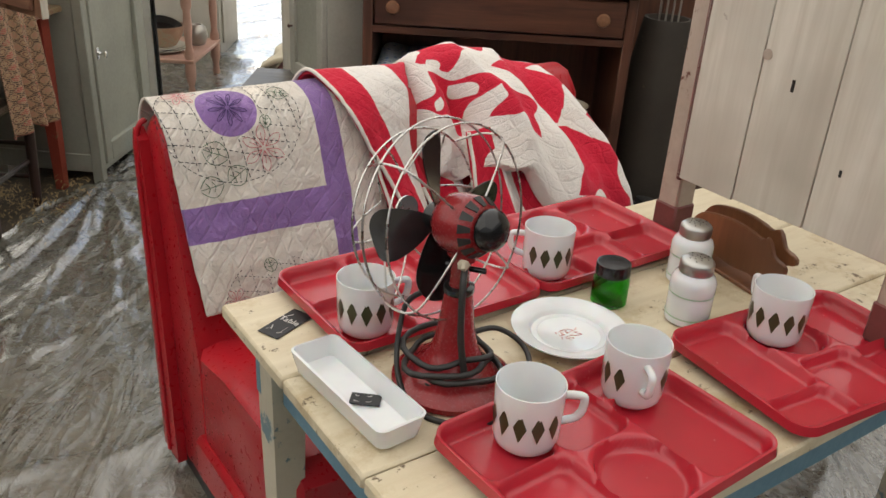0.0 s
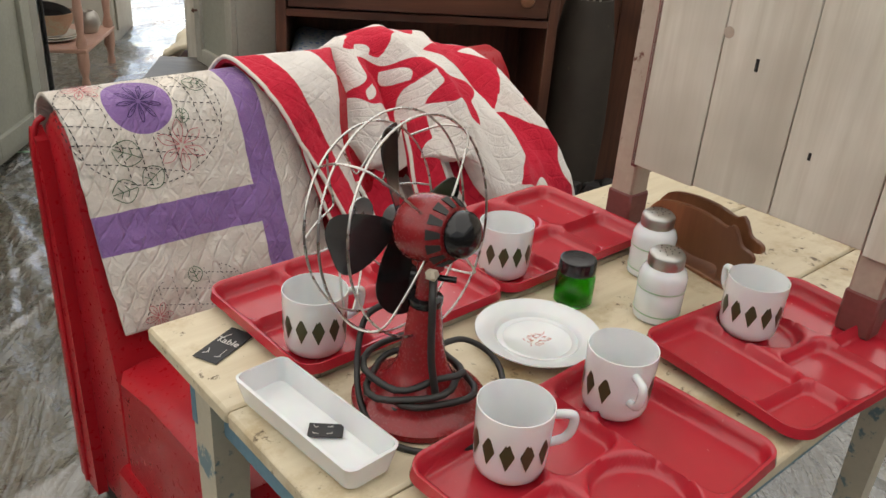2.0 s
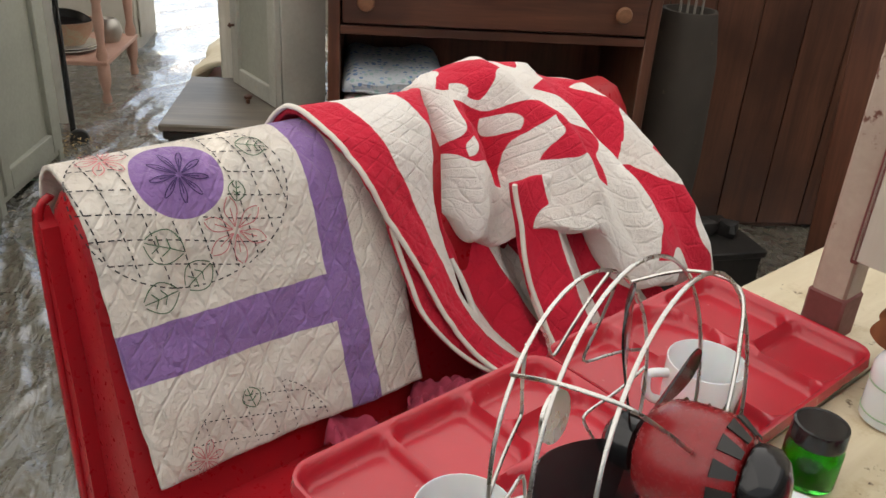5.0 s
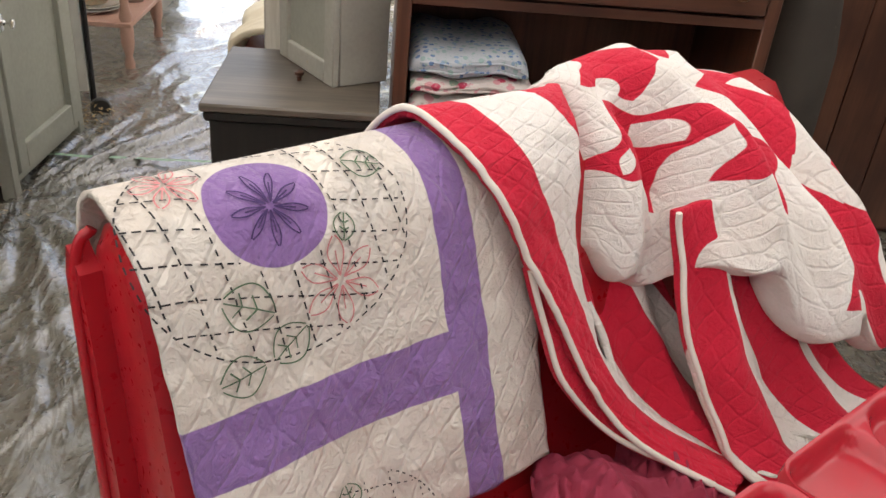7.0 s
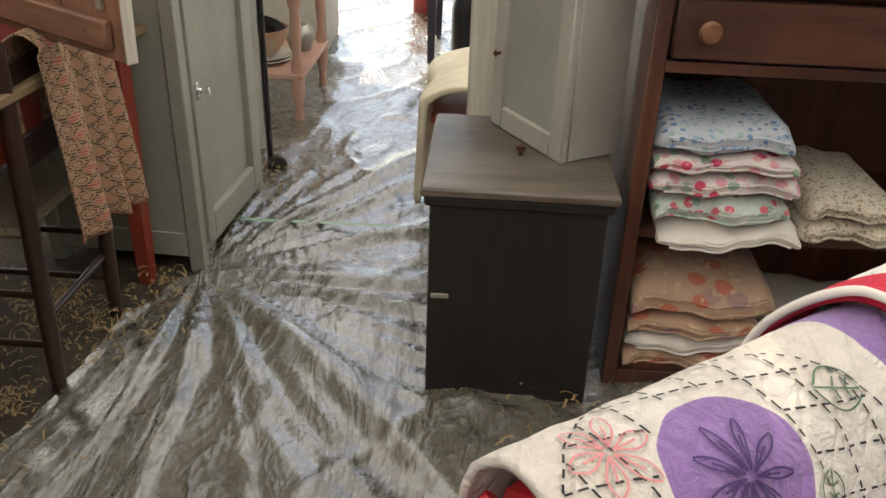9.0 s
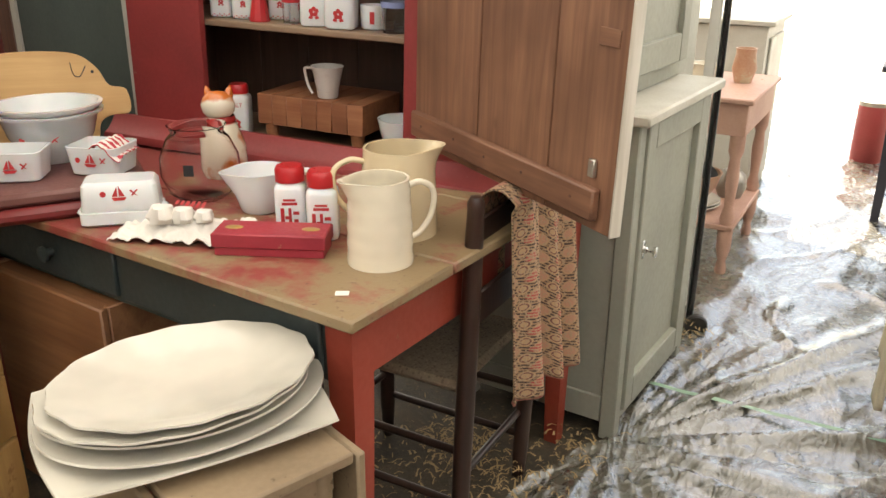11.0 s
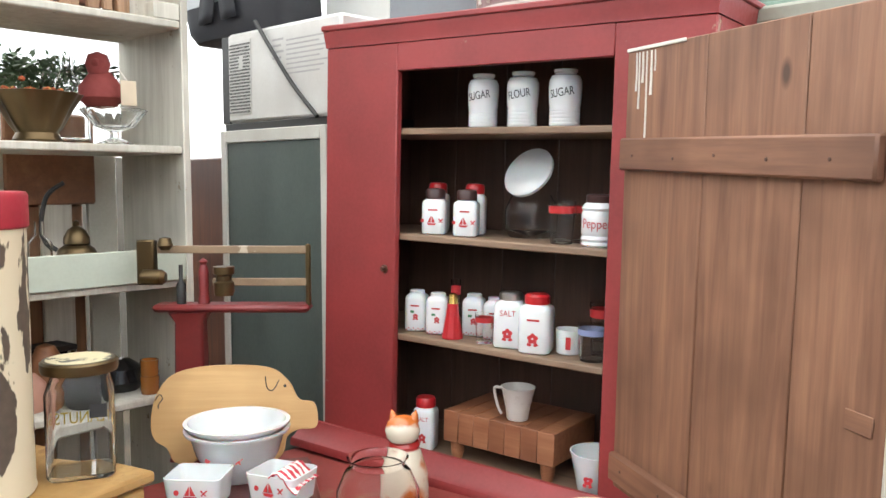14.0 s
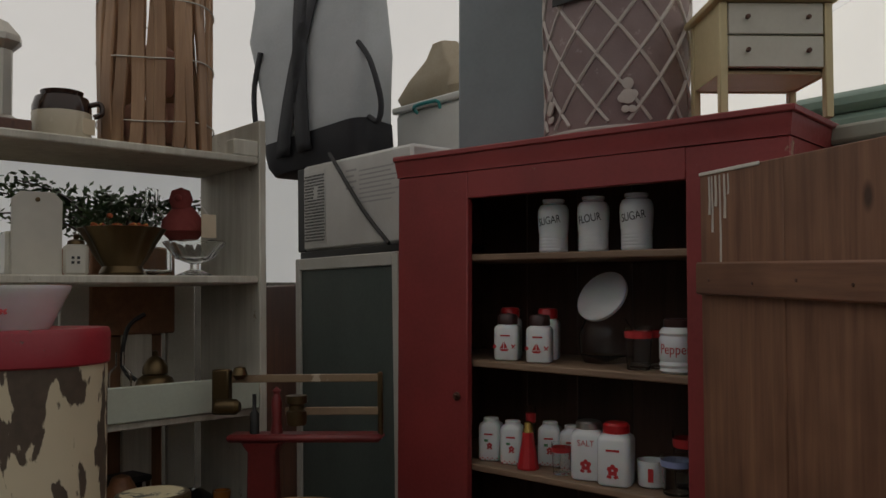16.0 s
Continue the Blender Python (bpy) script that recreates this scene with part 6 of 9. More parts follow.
bx("top", stand, PINK_PAINT, (-0.02, -0.02, 0.72), (SW + 0.02, SD + 0.02, 0.742), 0.005)
bx("lower_shelf", stand, PINK_PAINT, (0.0, 0.0, 0.205), (SW, SD, 0.228), 0.004)
TERRA = paint("painted_terracotta", (0.42, 0.20, 0.12), (0.55, 0.40, 0.28), 0.4, (0.5, 0.42, 0.3), 0.55, 12)
for k in range(2):
    b = turned("shelf_plate", None, IRONSTONE, plate_prof, 36, pose(-1.55, 4.88, 0.2285 + 0.014 * k))
    tagged(b, "cream plate stacked under the bowl on the lower shelf", "plate", "plates on the pink washstand")
b = turned("painted_bowl", None, TERRA, [(0, 0), (0.07, 0), (0.11, 0.06), (0.125, 0.11), (0.13, 0.118), (0.12, 0.118), (0.10, 0.06), (0, 0.012)], 36, pose(-1.55, 4.88, 0.264))
tagged(b, "terracotta-coloured painted pottery bowl on the lower shelf", "bowl")
b = turned("iron_pan", None, BLACK_CORD, [(0, 0), (0.10, 0), (0.118, 0.04), (0.112, 0.04), (0.095, 0.006), (0, 0.006)], 32, pose(-1.56, 4.89, 0.345, 10, 14, 0))
tagged(b, "black iron pan lying in the painted bowl", "pan")
b = turned("grey_pot", None, METAL_OLD, [(0, 0), (0.05, 0), (0.07, 0.05), (0.06, 0.1), (0.04, 0.12), (0.036, 0.12), (0, 0.02)], 24, pose(-1.42, 5.1, 0.2285))
tagged(b, "small dull metal pot on the lower shelf", "pot")
for k, (x, y, rr, hh) in enumerate(((-1.55, 4.9, 0.07, 0.09), (-1.42, 5.05, 0.05, 0.14), (-1.7, 5.1, 0.06, 0.2))):
    b = turned("pottery_jar", None, (CREAMWARE, TERRA, IRONSTONE)[k], [(0, 0), (rr * 0.7, 0), (rr, hh * 0.4), (rr * 0.8, hh * 0.85), (rr * 0.85, hh), (rr * 0.75, hh), (rr * 0.7, hh * 0.8), (0, hh * 0.2)], 28, pose(x, y, 0.7425))
    tagged(b, "small pottery jar on the pink washstand", "jar", "pottery on the pink washstand")
chair_far = thing("white_cabinet", "cream-painted cabinet further down the aisle", "cabinet", pose(-2.2, 5.75, 0))
bx("body", chair_far, PALE_TOP, (0, 0, 0), (0.75, 0.5, 0.9), 0.005)
bx("door", chair_far, PALE_TOP, (0.752, 0.06, 0.08), (0.765, 0.44, 0.84), 0.004)
bx("top", chair_far, PALE_TOP, (-0.02, -0.02, 0.9005), (0.78, 0.52, 0.925), 0.004)

BLUE_DARK = paint("dark_blue_paint", (0.028, 0.03, 0.045), (0.04, 0.035, 0.045), 0.5, (0.1, 0.07, 0.05), 0.7, 9)
far = thing("dark_blue_table", "dark blue painted table with dishes, near the tent opening", "table", pose(-0.93, 5.68, 0))
bx("top", far, BLUE_DARK, (0, 0, 0.735), (1.2, 0.75, 0.762), 0.004)
for x in (0.06, 1.08):
    for y in (0.05, 0.64):
        loft("leg", far, BLUE_DARK, [[(x + cx + (0.5 - cx / 0.06) * s, y + cy + (0.5 - cy / 0.06) * s, z) for cx, cy in ((0, 0), (0.06, 0), (0.06, 0.06), (0, 0.06))] for z, s in ((0, 0.024), (0.55, 0.004), (0.734, 0.0))])
for a, b in (((0.06, 0.055, 0.61), (1.14, 0.075, 0.7345)), ((0.06, 0.68, 0.61), (1.14, 0.70, 0.7345)), ((0.065, 0.076, 0.61), (0.085, 0.679, 0.7345)), ((1.12, 0.076, 0.61), (1.14, 0.679, 0.7345))):
    bx("apron", far, BLUE_DARK, a, b, 0.003)
for k in range(3):
    b = turned("far_plate", None, IRONSTONE, plate_prof, 32, pose(-0.72, 5.9, 0.7625 + 0.012 * k))
    tagged(b, "white plate in a stack on the dark blue table", "plate", "plates on the dark blue table")
b = turned("far_tureen", None, IRONSTONE, [(0, 0), (0.07, 0), (0.13, 0.06), (0.14, 0.1), (0.08, 0.15), (0.02, 0.17), (0, 0.18)], 32, pose(-0.42, 5.92, 0.7625))
tagged(b, "white covered dish on the dark blue table", "dish")
LEATHER = paint("black_leather", (0.012, 0.012, 0.014), (0.02, 0.02, 0.024), 0.35)
case = thing("black_bag", "black leather bag with a paper tag standing on the floor", "bag", pose(-0.62, 6.0, 0, 0, 0, 8))
loft("body", case, LEATHER, [[(x * s, y * s2, z) for x, y in rounded(0.24, 0.16, 0.05)] for z, s, s2 in ((0.002, 0.9, 0.9), (0.03, 1, 1), (0.26, 1, 0.95), (0.36, 0.85, 0.7), (0.41, 0.5, 0.4))])
tube("handle", case, LEATHER, spline([(-0.05, 0, 0.4), (-0.04, 0, 0.45), (0.04, 0, 0.45), (0.05, 0, 0.4)]), 0.008)
bx("paper_tag", case, PAPER, (0.0, -0.085, 0.16), (0.035, -0.082, 0.22), 0.0005, "buff paper tag")
can = thing("red_can", "red metal can on the floor near the opening", "can", pose(-0.97, 7.0, 0))
turned("body", can, RED_PAINT, [(0, 0), (0.09, 0), (0.092, 0.01), (0.092, 0.36), (0.088, 0.37), (0, 0.37)], 28)
turned("lid", can, METAL_OLD, [(0.093, 0.35), (0.094, 0.355), (0.094, 0.375), (0.08, 0.378), (0, 0.378)], 28)
for k, (x, w, h, mm) in enumerate(((-0.45, 0.25, 0.5, PALE_TOP), (-0.15, 0.3, 0.62, IRONSTONE), (0.2, 0.3, 0.55, GREEN_GREY))):
    b = bx("storage_box", None, mm, (x, 6.7, 0), (x + w, 7.0, h), 0.01)
    tagged(b, "pale box stored beyond the dark blue table", "box", "boxes near the tent opening")

WOOL = paint("cream_wool", (0.66, 0.60, 0.46), (0.58, 0.5, 0.36), 0.95, bump=0.9, scale=20)
st2 = thing("red_leg_stool", "small stool with red legs under a cream blanket", "stool", pose(-0.66, 3.70, 0))
for x in (0.0, 0.16):
    for y in (0.0, 0.3):
        bx("leg", st2, RED_WORN, (x, y, 0), (x + 0.035, y + 0.035, 0.40), 0.003)
bx("seat", st2, RED_WORN, (-0.02, -0.02, 0.40), (0.22, 0.36, 0.425), 0.004)
bl = thing("cream_blanket", "cream woollen blanket folded over the red-legged stool", "blanket", pose(-0.66, 3.70, 0))


def blanket(u, v):
    y = -0.05 + 0.46 * v
    s = u * 0.66
    drape = 0.03 + 0.012 * math.sin(v * 9)
    if s < 0.34:
        x, z = -drape - 0.014 * (1 - s / 0.34), 0.13 + s
    else:
        x, z = -drape + (s - 0.34) * 0.85, 0.47 + 0.05 * math.sin(math.pi * (s - 0.34) / 0.32)
    return Vector((x, y, z + 0.012 * noise.noise((u * 6, v * 6, 3))))


sheet("cloth", WOOL, blanket, 50, 40, bl, 0.02)

# ---- ladder-back chair with a coverlet ----
ch = thing("ladder_back_chair", "dark wooden ladder-back chair pushed under the red table", "chair", pose(-1.515, 2.735, 0))
for y in (0.0, 0.335):
    turned("back_post", ch, CHAIR_WOOD, [(0, 0), (0.017, 0), (0.02, 0.1), (0.021, 0.4), (0.02, 0.72), (0.017, 0.84), (0.018, 0.855), (0.012, 0.868), (0, 0.87)], 16, pose(0, y, 0, 0, 2.5 if y else 2.0, 0))
for y in (0.01, 0.325):
    turned("front_leg", ch, CHAIR_WOOD, [(0, 0), (0.015, 0), (0.02, 0.1), (0.021, 0.43), (0.018, 0.45), (0, 0.452)], 16, pose(-0.40, y, 0))
SEAT_RUSH = floral("woven_seat", (0.16, 0.12, 0.08), [(0.1, 0.07, 0.045), (0.2, 0.15, 0.1)], 120)
bx("seat", ch, SEAT_RUSH, (-0.43, -0.01, 0.42), (0.0, 0.345, 0.448), 0.012, "woven seat")
for z in (0.13, 0.27):
    for y in (0.005, 0.33):
        tube("stretcher", ch, CHAIR_WOOD, [(0.0, y, z), (-0.40, y, z)], 0.0095, 8)
tube("stretcher", ch, CHAIR_WOOD, [(0.0, 0.0, 0.2), (0.0, 0.335, 0.2)], 0.0095, 8)
tube("stretcher", ch, CHAIR_WOOD, [(-0.4, 0.01, 0.2), (-0.4, 0.325, 0.2)], 0.0095, 8)
for z in (0.58, 0.74):
    bx("back_slat", ch, CHAIR_WOOD, (0.018, 0.012, z), (0.03, 0.325, z + 0.075), 0.004)


def woven_mat():
    n = Nodes("woven_coverlet")
    p = n.xyz(n.coord.outputs["UV"])
    wob = n.math("MULTIPLY", n.noise(14, 2), 1.2)
    a, b = n.math("ADD", n.math("MULTIPLY", p[0], 58.0), wob), n.math("ADD", n.math("MULTIPLY", p[1], 118.0), wob)
    f = n.math("ADD", n.math("COSINE", a), n.math("COSINE", b))
    lattice = n.step(n.math("ABSOLUTE", n.math("ADD", f, 0.1)), 0.75, 0.45)
    ring = n.step(n.math("ABSOLUTE", n.math("ADD", f, 1.4)), 0.24, 0.14)
    zig = n.step(n.math("SINE", n.math("ADD", n.math("MULTIPLY", b, 6.0), n.math("MULTIPLY", a, 2.0))), -0.3, 0.1)
    rose = n.math("MULTIPLY", n.step(n.math("ADD", n.math("COSINE", n.math("MULTIPLY", a, 0.5)), n.math("COSINE", b)), 1.1, 1.3), zig)
    col = n.mix(n.step(f, 0.6, 1.2), (0.42, 0.265, 0.15), (0.43, 0.23, 0.15))
    col = n.mix(n.math("MULTIPLY", lattice, n.math("ADD", n.math("MULTIPLY", zig, 0.7), 0.3)), col, (0.055, 0.035, 0.03))
    col = n.mix(ring, col, (0.16, 0.07, 0.055))
    col = n.mix(rose, col, (0.36, 0.07, 0.06))
    col = n.mix(n.step(n.noise(160, 3), 0.52, 0.6), col, (0.36, 0.25, 0.16))
    n.bump(n.noise(160, 3), 0.5, 0.003)
    return n.done(col, 0.92)


cov = thing("woven_coverlet", "tan and black woven coverlet hanging over the chair back", "coverlet", pose(-1.515, 2.735, 0))


def coverlet(u, v):
    """Hangs over the top of the chair back: v runs from the inside over the top and down the outside."""
    ln = v * 0.78
    y = 0.055 + 0.285 * u
    fold = 0.020 * math.sin(u * 17 + 0.6) + 0.012 * math.sin(u * 31)
    if ln < 0.26:
        x, z = 0.002 - 0.4 * fold * (1 - ln / 0.26), 0.58 + ln
    elif ln < 0.33:
        t = (ln - 0.26) / 0.07
        x, z = 0.002 + 0.085 * t, 0.84 + 0.025 * math.sin(math.pi * t)
    else:
        t = (ln - 0.33) / 0.45
        x, z = 0.087 + 0.03 * t + fold * (0.4 + 0.6 * t), 0.84 - 0.45 * t - 0.02 * math.sin(u * 7)
        y -= 0.03 * t * (u - 0.3)
    return Vector((x, 0.345 + 0.055 - y, z))


sheet("cloth", woven_mat(), coverlet, 70, 90, cov, 0.004)
tube("hem", cov, plain("faded_red_hem", (0.42, 0.16, 0.12), 0.9), [coverlet(u, 1.0) for u in np.linspace(0, 1, 50)], 0.004, 6, label="faded red hem")

# ---- stool with platters ----
STOOL_P = paint("tan_paint", (0.27, 0.195, 0.12), (0.2, 0.14, 0.085), 0.6, (0.12, 0.08, 0.045), 0.60, 10)
stool = thing("drop_leaf_stand", "small tan drop-leaf stand with turned legs", "stand", pose(-1.53, 1.99, 0, 0, 0, 70))
bx("top", stool, STOOL_P, (0.0, 0.0, 0.575), (0.27, 0.5, 0.597), 0.004)
for y in (0.05, 0.45):
    for x in (0.04, 0.23):
        turned("leg", stool, STOOL_P, [(0, 0), (0.014, 0), (0.02, 0.03), (0.014, 0.06), (0.022, 0.09), (0.022, 0.16), (0.014, 0.18), (0.024, 0.22), (0.014, 0.27), (0.02, 0.36), (0.014, 0.4), (0.024, 0.43), (0.024, 0.5745), (0, 0.5745)], 14, pose(x, y, 0))
bx("apron", stool, STOOL_P, (0.02, 0.03, 0.52), (0.25, 0.05, 0.5745), 0.002)
tube("stretcher", stool, STOOL_P, [(0.04, 0.05, 0.13), (0.23, 0.45, 0.13)], 0.012, 8)
bx("leaf", stool, STOOL_P, (0.275, 0.0, 0.36), (0.292, 0.5, 0.59), 0.004)
bx("leaf", stool, STOOL_P, (-0.022, 0.0, 0.30), (-0.005, 0.5, 0.59), 0.004)


def platter(m, sx, sy, n=0, d=0.0, square=False):
    prof = [(0, 0), (0.12, 0), (0.126, 0.005), (0.165, 0.016), (0.2, 0.026), (0.199, 0.0295), (0.163, 0.021), (0.124, 0.009), (0, 0.0065)]

    def w(a, i):
        base = 1.0
        if square:
            base = 1 / max(abs(math.cos(a)), abs(math.sin(a))) ** 0.75
        return base * (1 + (d * math.sin(n * a) if i in (3, 4, 5, 6) else 0))
    t = turned("platter", None, IRONSTONE, prof, 72, m, wobble=w)
    t.data.transform(Matrix.Diagonal((sx, sy, 1, 1)))
    return tagged(t, "white ironstone platter in a stack on the stand", "platter", "platters stacked on the stand")


PL = pose(-1.73, 2.175, 0, 0, 0, 60) @ Matrix.Diagonal((1.07, 1.07, 1, 1))
platter(PL @ pose(0.0, 0.0, 0.5975, 0, 0, 0), 1.05, 0.84, square=True)
platter(PL @ pose(0.01, 0.0, 0.615, 0, 0, 4), 1.08, 0.82)
platter(PL @ pose(0.0, 0.01, 0.632, 0, 0, -4), 1.0, 0.78)
platter(PL @ pose(0.0, 0.0, 0.649, 0, 0, 3), 1.0, 0.78, 14, 0.012)
platter(PL @ pose(0.012, -0.005, 0.664, 0, 0, 0), 0.97, 0.76, 14, 0.014)

# wooden box under the red table, straw heaps
OAKBOX = wood("red_brown_box", (0.20, 0.08, 0.035), (0.34, 0.16, 0.075), "x", 0.5)
wb = thing("wooden_box", "red-brown wooden box standing under the red table", "box", pose(-2.66, 2.44, 0, 0, 0, -5))
bx("front", wb, OAKBOX, (0, 0, 0), (0.46, 0.02, 0.59), 0.004)
bx("side", wb, OAKBOX, (0.44, 0.0205, 0), (0.46, 0.4, 0.59), 0.003)
bx("side", wb, OAKBOX, (0.0, 0.0205, 0), (0.02, 0.4, 0.59), 0.003)
bx("lid", wb, OAKBOX, (0.0205, 0.0205, 0.57), (0.4395, 0.4, 0.585), 0.002)
bm = bmesh.new()
r5 = random.Random(8)
SHAVE = ((-1.69, 2.58), (-1.69, 3.06))
for cx, cy, sd, nn in ((-1.62, 2.62, 0.05, 150), (-1.50, 2.95, 0.09, 170), (-1.42, 3.2, 0.05, 60), (-1.35, 4.0, 0.08, 120), (-1.58, 2.42, 0.09, 90), (-0.25, 2.72, 0.12, 60), (-1.75, 2.9, 0.14, 120), (SHAVE[0][0], SHAVE[0][1], 0.045, 260), (SHAVE[1][0], SHAVE[1][1], 0.05, 220)):
    for k in range(nn):
        p = Vector((r5.gauss(cx, sd), r5.gauss(cy, sd), 0.03 + abs(r5.gauss(0, 0.018))))
        a = r5.uniform(0, 6.28)
        d = Vector((math.cos(a), math.sin(a), r5.uniform(-0.2, 0.2))) * r5.uniform(0.005, 0.017)
        s = Vector((-math.sin(a), math.cos(a), 0)) * r5.uniform(0.001, 0.004)
        c = Vector((0, 0, 0.006))
        bm.faces.new([bm.verts.new(q) for q in (p - d - s, p - s * 0.5 + c, p + d - s, p + d + s, p + s * 0.5 + c, p - d + s)])
tagged(part("straw", bm, plain("straw", (0.36, 0.25, 0.12), 0.8)), "loose straw and wood shavings on the floor", "straw", kind="stuff")

# ---- small things on the red table ----
RED_LID = plain("red_lid", (0.48, 0.02, 0.025), 0.3)
RED_PRINT = plain("red_print", (0.50, 0.035, 0.04), 0.35)
GREEN_PRINT = plain("green_print", (0.06, 0.22, 0.1), 0.4)
BLACK_PRINT = plain("black_print", (0.02, 0.02, 0.022), 0.4)
CLEAR = glass("clear_glass", (0.97, 0.98, 0.97), ior=1.22)
PINK_GLASS = glass("pale_pink_glass", (0.985, 0.955, 0.945), ior=1.18)
YELLOWWARE = plain("yellow_ware", (0.68, 0.56, 0.37), 0.22, Coat_Weight=0.4)
CREAMPOT = plain("cream_glaze", (0.74, 0.67, 0.53), 0.22, Coat_Weight=0.4)
TOWARD = math.degrees(math.atan2(0.55, 0.83))


def face(x, y, z, rz=33):
    """Pose on the red table, its -y side turned to the room; rz is the turn."""
    return pose(x, y, z, 0, 0, rz)


def motif_boat(parent, s, m):
    """A small printed sailing boat with an anchor and a wheel."""
    bm = bmesh.new()
    for poly in ([(-0.5, 0.0), (0.5, 0.0), (0.32, -0.22), (-0.32, -0.22)], [(-0.08, 0.06), (-0.08, 0.75), (-0.45, 0.06)], [(0.0, 0.06), (0.0, 0.8), (0.38, 0.06)],
                 [(0.75, 0.1), (0.85, 0.05), (1.25, 0.45), (1.15, 0.5)], [(1.05, 0.1), (1.2, 0.05), (0.8, 0.5), (0.7, 0.42)]):
        bm.faces.new([bm.verts.new((x * s, 0, z * s)) for x, z in poly])
    ring = [(math.cos(a) * 0.2 - 1.0, math.sin(a) * 0.2 + 0.25) for a in np.linspace(0, 2 * math.pi, 11)[:-1]]
    bm.faces.new([bm.verts.new((x * s, 0, z * s)) for x, z in ring])
    part("boat_print", bm, RED_PRINT, parent, "", m)


def motif_flower(parent, s, m, stem=True):
    bm = bmesh.new()
    for k in range(5):
        a = radians(90 + 72 * k)
        c = (0.34 * math.cos(a), 0.34 * math.sin(a) + 0.3)
        bm.faces.new([bm.verts.new((s * (c[0] + 0.26 * math.cos(q)), 0, s * (c[1] + 0.26 * math.sin(q)))) for q in np.linspace(0, 2 * math.pi, 9)[:-1]])
    for sg in (-1, 1):
        bm.faces.new([bm.verts.new((s * x * sg, 0, s * z)) for x, z in ((0.08, -0.3), (0.5, -0.12), (0.62, -0.4), (0.2, -0.52))])
    part("flower_print", bm, RED_PRINT, parent, "", m)


def box_jar(m, w, h, lid_mat, name="spice_shaker", label="white milk glass spice shaker with red print", print_kind="flower", text="", group="milk glass shakers in the red cupboard", lid_h=0.02, lid_r=0.4):
    t = thing(name, label, "shaker", m, group)

    def ring(s, z, r):
        return [(x, y, z) for x, y in rounded(w * s, w * s, r)]
    loft("body", t, MILK, [ring(0.86, 0, w * 0.2), ring(0.97, 0.003, w * 0.2), ring(1, 0.01, w * 0.2), ring(1, h * 0.80, w * 0.2), ring(0.93, h * 0.87, w * 0.24), ring(0.72, h * 0.92, w * 0.3), ring(0.70, h * 0.94, w * 0.3)])
    turned("lid", t, lid_mat, [(w * lid_r, h * 0.92), (w * (lid_r + 0.02), h * 0.925), (w * (lid_r + 0.02), h * 0.92 + lid_h), (w * (lid_r - 0.04), h * 0.92 + lid_h * 1.3), (0, h * 0.92 + lid_h * 1.4)], 24)
    f = pose(0, -w / 2 - 0.0006, 0)
    if print_kind == "boat":
        motif_boat(t, w * 0.40, f @ pose(-w * 0.04, 0, h * 0.3))
    elif print_kind == "flower":
        motif_flower(t, w * 0.30, f @ pose(0, 0, h * 0.24))
    elif print_kind == "cherry":
        motif_flower(t, w * 0.22, f @ pose(w * 0.05, 0, h * 0.34))
        bars(t, RED_PRINT, [(-w * 0.4 + i * w * 0.11, h * 0.03 + (i % 2) * h * 0.035, -w * 0.4 + i * w * 0.11 + w * 0.06, h * 0.06 + (i % 2) * h * 0.035) for i in range(8)], f)
        bars(t, GREEN_PRINT, [(-w * 0.2, h * 0.46, -w * 0.02, h * 0.52)], f)
    elif print_kind == "figure":
        bars(t, RED_PRINT, [(-w * 0.3, h * 0.12, -w * 0.18, h * 0.5), (-w * 0.16, h * 0.3, w * 0.05, h * 0.36), (-w * 0.05, h * 0.1, w * 0.05, h * 0.5), (w * 0.1, h * 0.38, w * 0.3, h * 0.44), (w * 0.12, h * 0.14, w * 0.26, h * 0.3), (-w * 0.25, h * 0.55, w * 0.25, h * 0.6)], f)
    if text:
        words(text, w * 0.27, RED_PRINT, t, f @ pose(0, 0, h * 0.68, 90, 0, 0), squeeze=0.9)
    else:
        bars(t, RED_PRINT, [(-w * 0.2, h * 0.62, w * 0.2, h * 0.66)], f)
    return t


G3 = "milk glass shakers on the red table"
box_jar(face(-1.852, 2.625, ZR), 0.062, 0.118, RED_LID, print_kind="figure", group=G3, label="white milk glass shaker with red lid and red figure print", lid_h=0.024, lid_r=0.46)
box_jar(face(-1.775, 2.63, ZR, 30), 0.062, 0.118, RED_LID, print_kind="figure", group=G3, label="white milk glass shaker with red lid and red figure print", lid_h=0.024, lid_r=0.46)


def pitcher(m, mat, r, h, bulge, label, ribs=0):
    t = thing("pitcher", label, "pitcher", m)
    prof = []
    n = 16
    for k in range(n + 1):
        q = k / n
        rr = r * (1.0 - 0.10 * q + bulge * math.sin(math.pi * q)) + (0.0009 * math.sin(q * ribs * 2 * math.pi) if ribs else 0)
        prof.append((rr, q * h))
    inner = [(max(a - 0.005, 0.01), z + (0.006 if i == 0 else 0)) for i, (a, z) in reversed(list(enumerate(prof)))]
    prof = [(0, 0.0)] + prof + inner + [(0, 0.006)]

    def lip(a, i):
        z = prof[i][1] / h
        return 1 + max(0, (z - 0.72) / 0.28) ** 1.6 * 0.42 * max(0, math.cos(a)) ** 9
    turned("body", t, mat, prof, 64, wobble=lip, angle=60)
    tube("handle", t, mat, spline([(-r * 0.88, 0, h * 0.86), (-r * 1.3, 0, h * 0.9), (-r * 1.72, 0, h * 0.78), (-r * 1.66, 0, h * 0.5), (-r * 1.3, 0, h * 0.3), (-r * 0.97, 0, h * 0.24)], 6), lambda q: 0.006, 10)
    return t


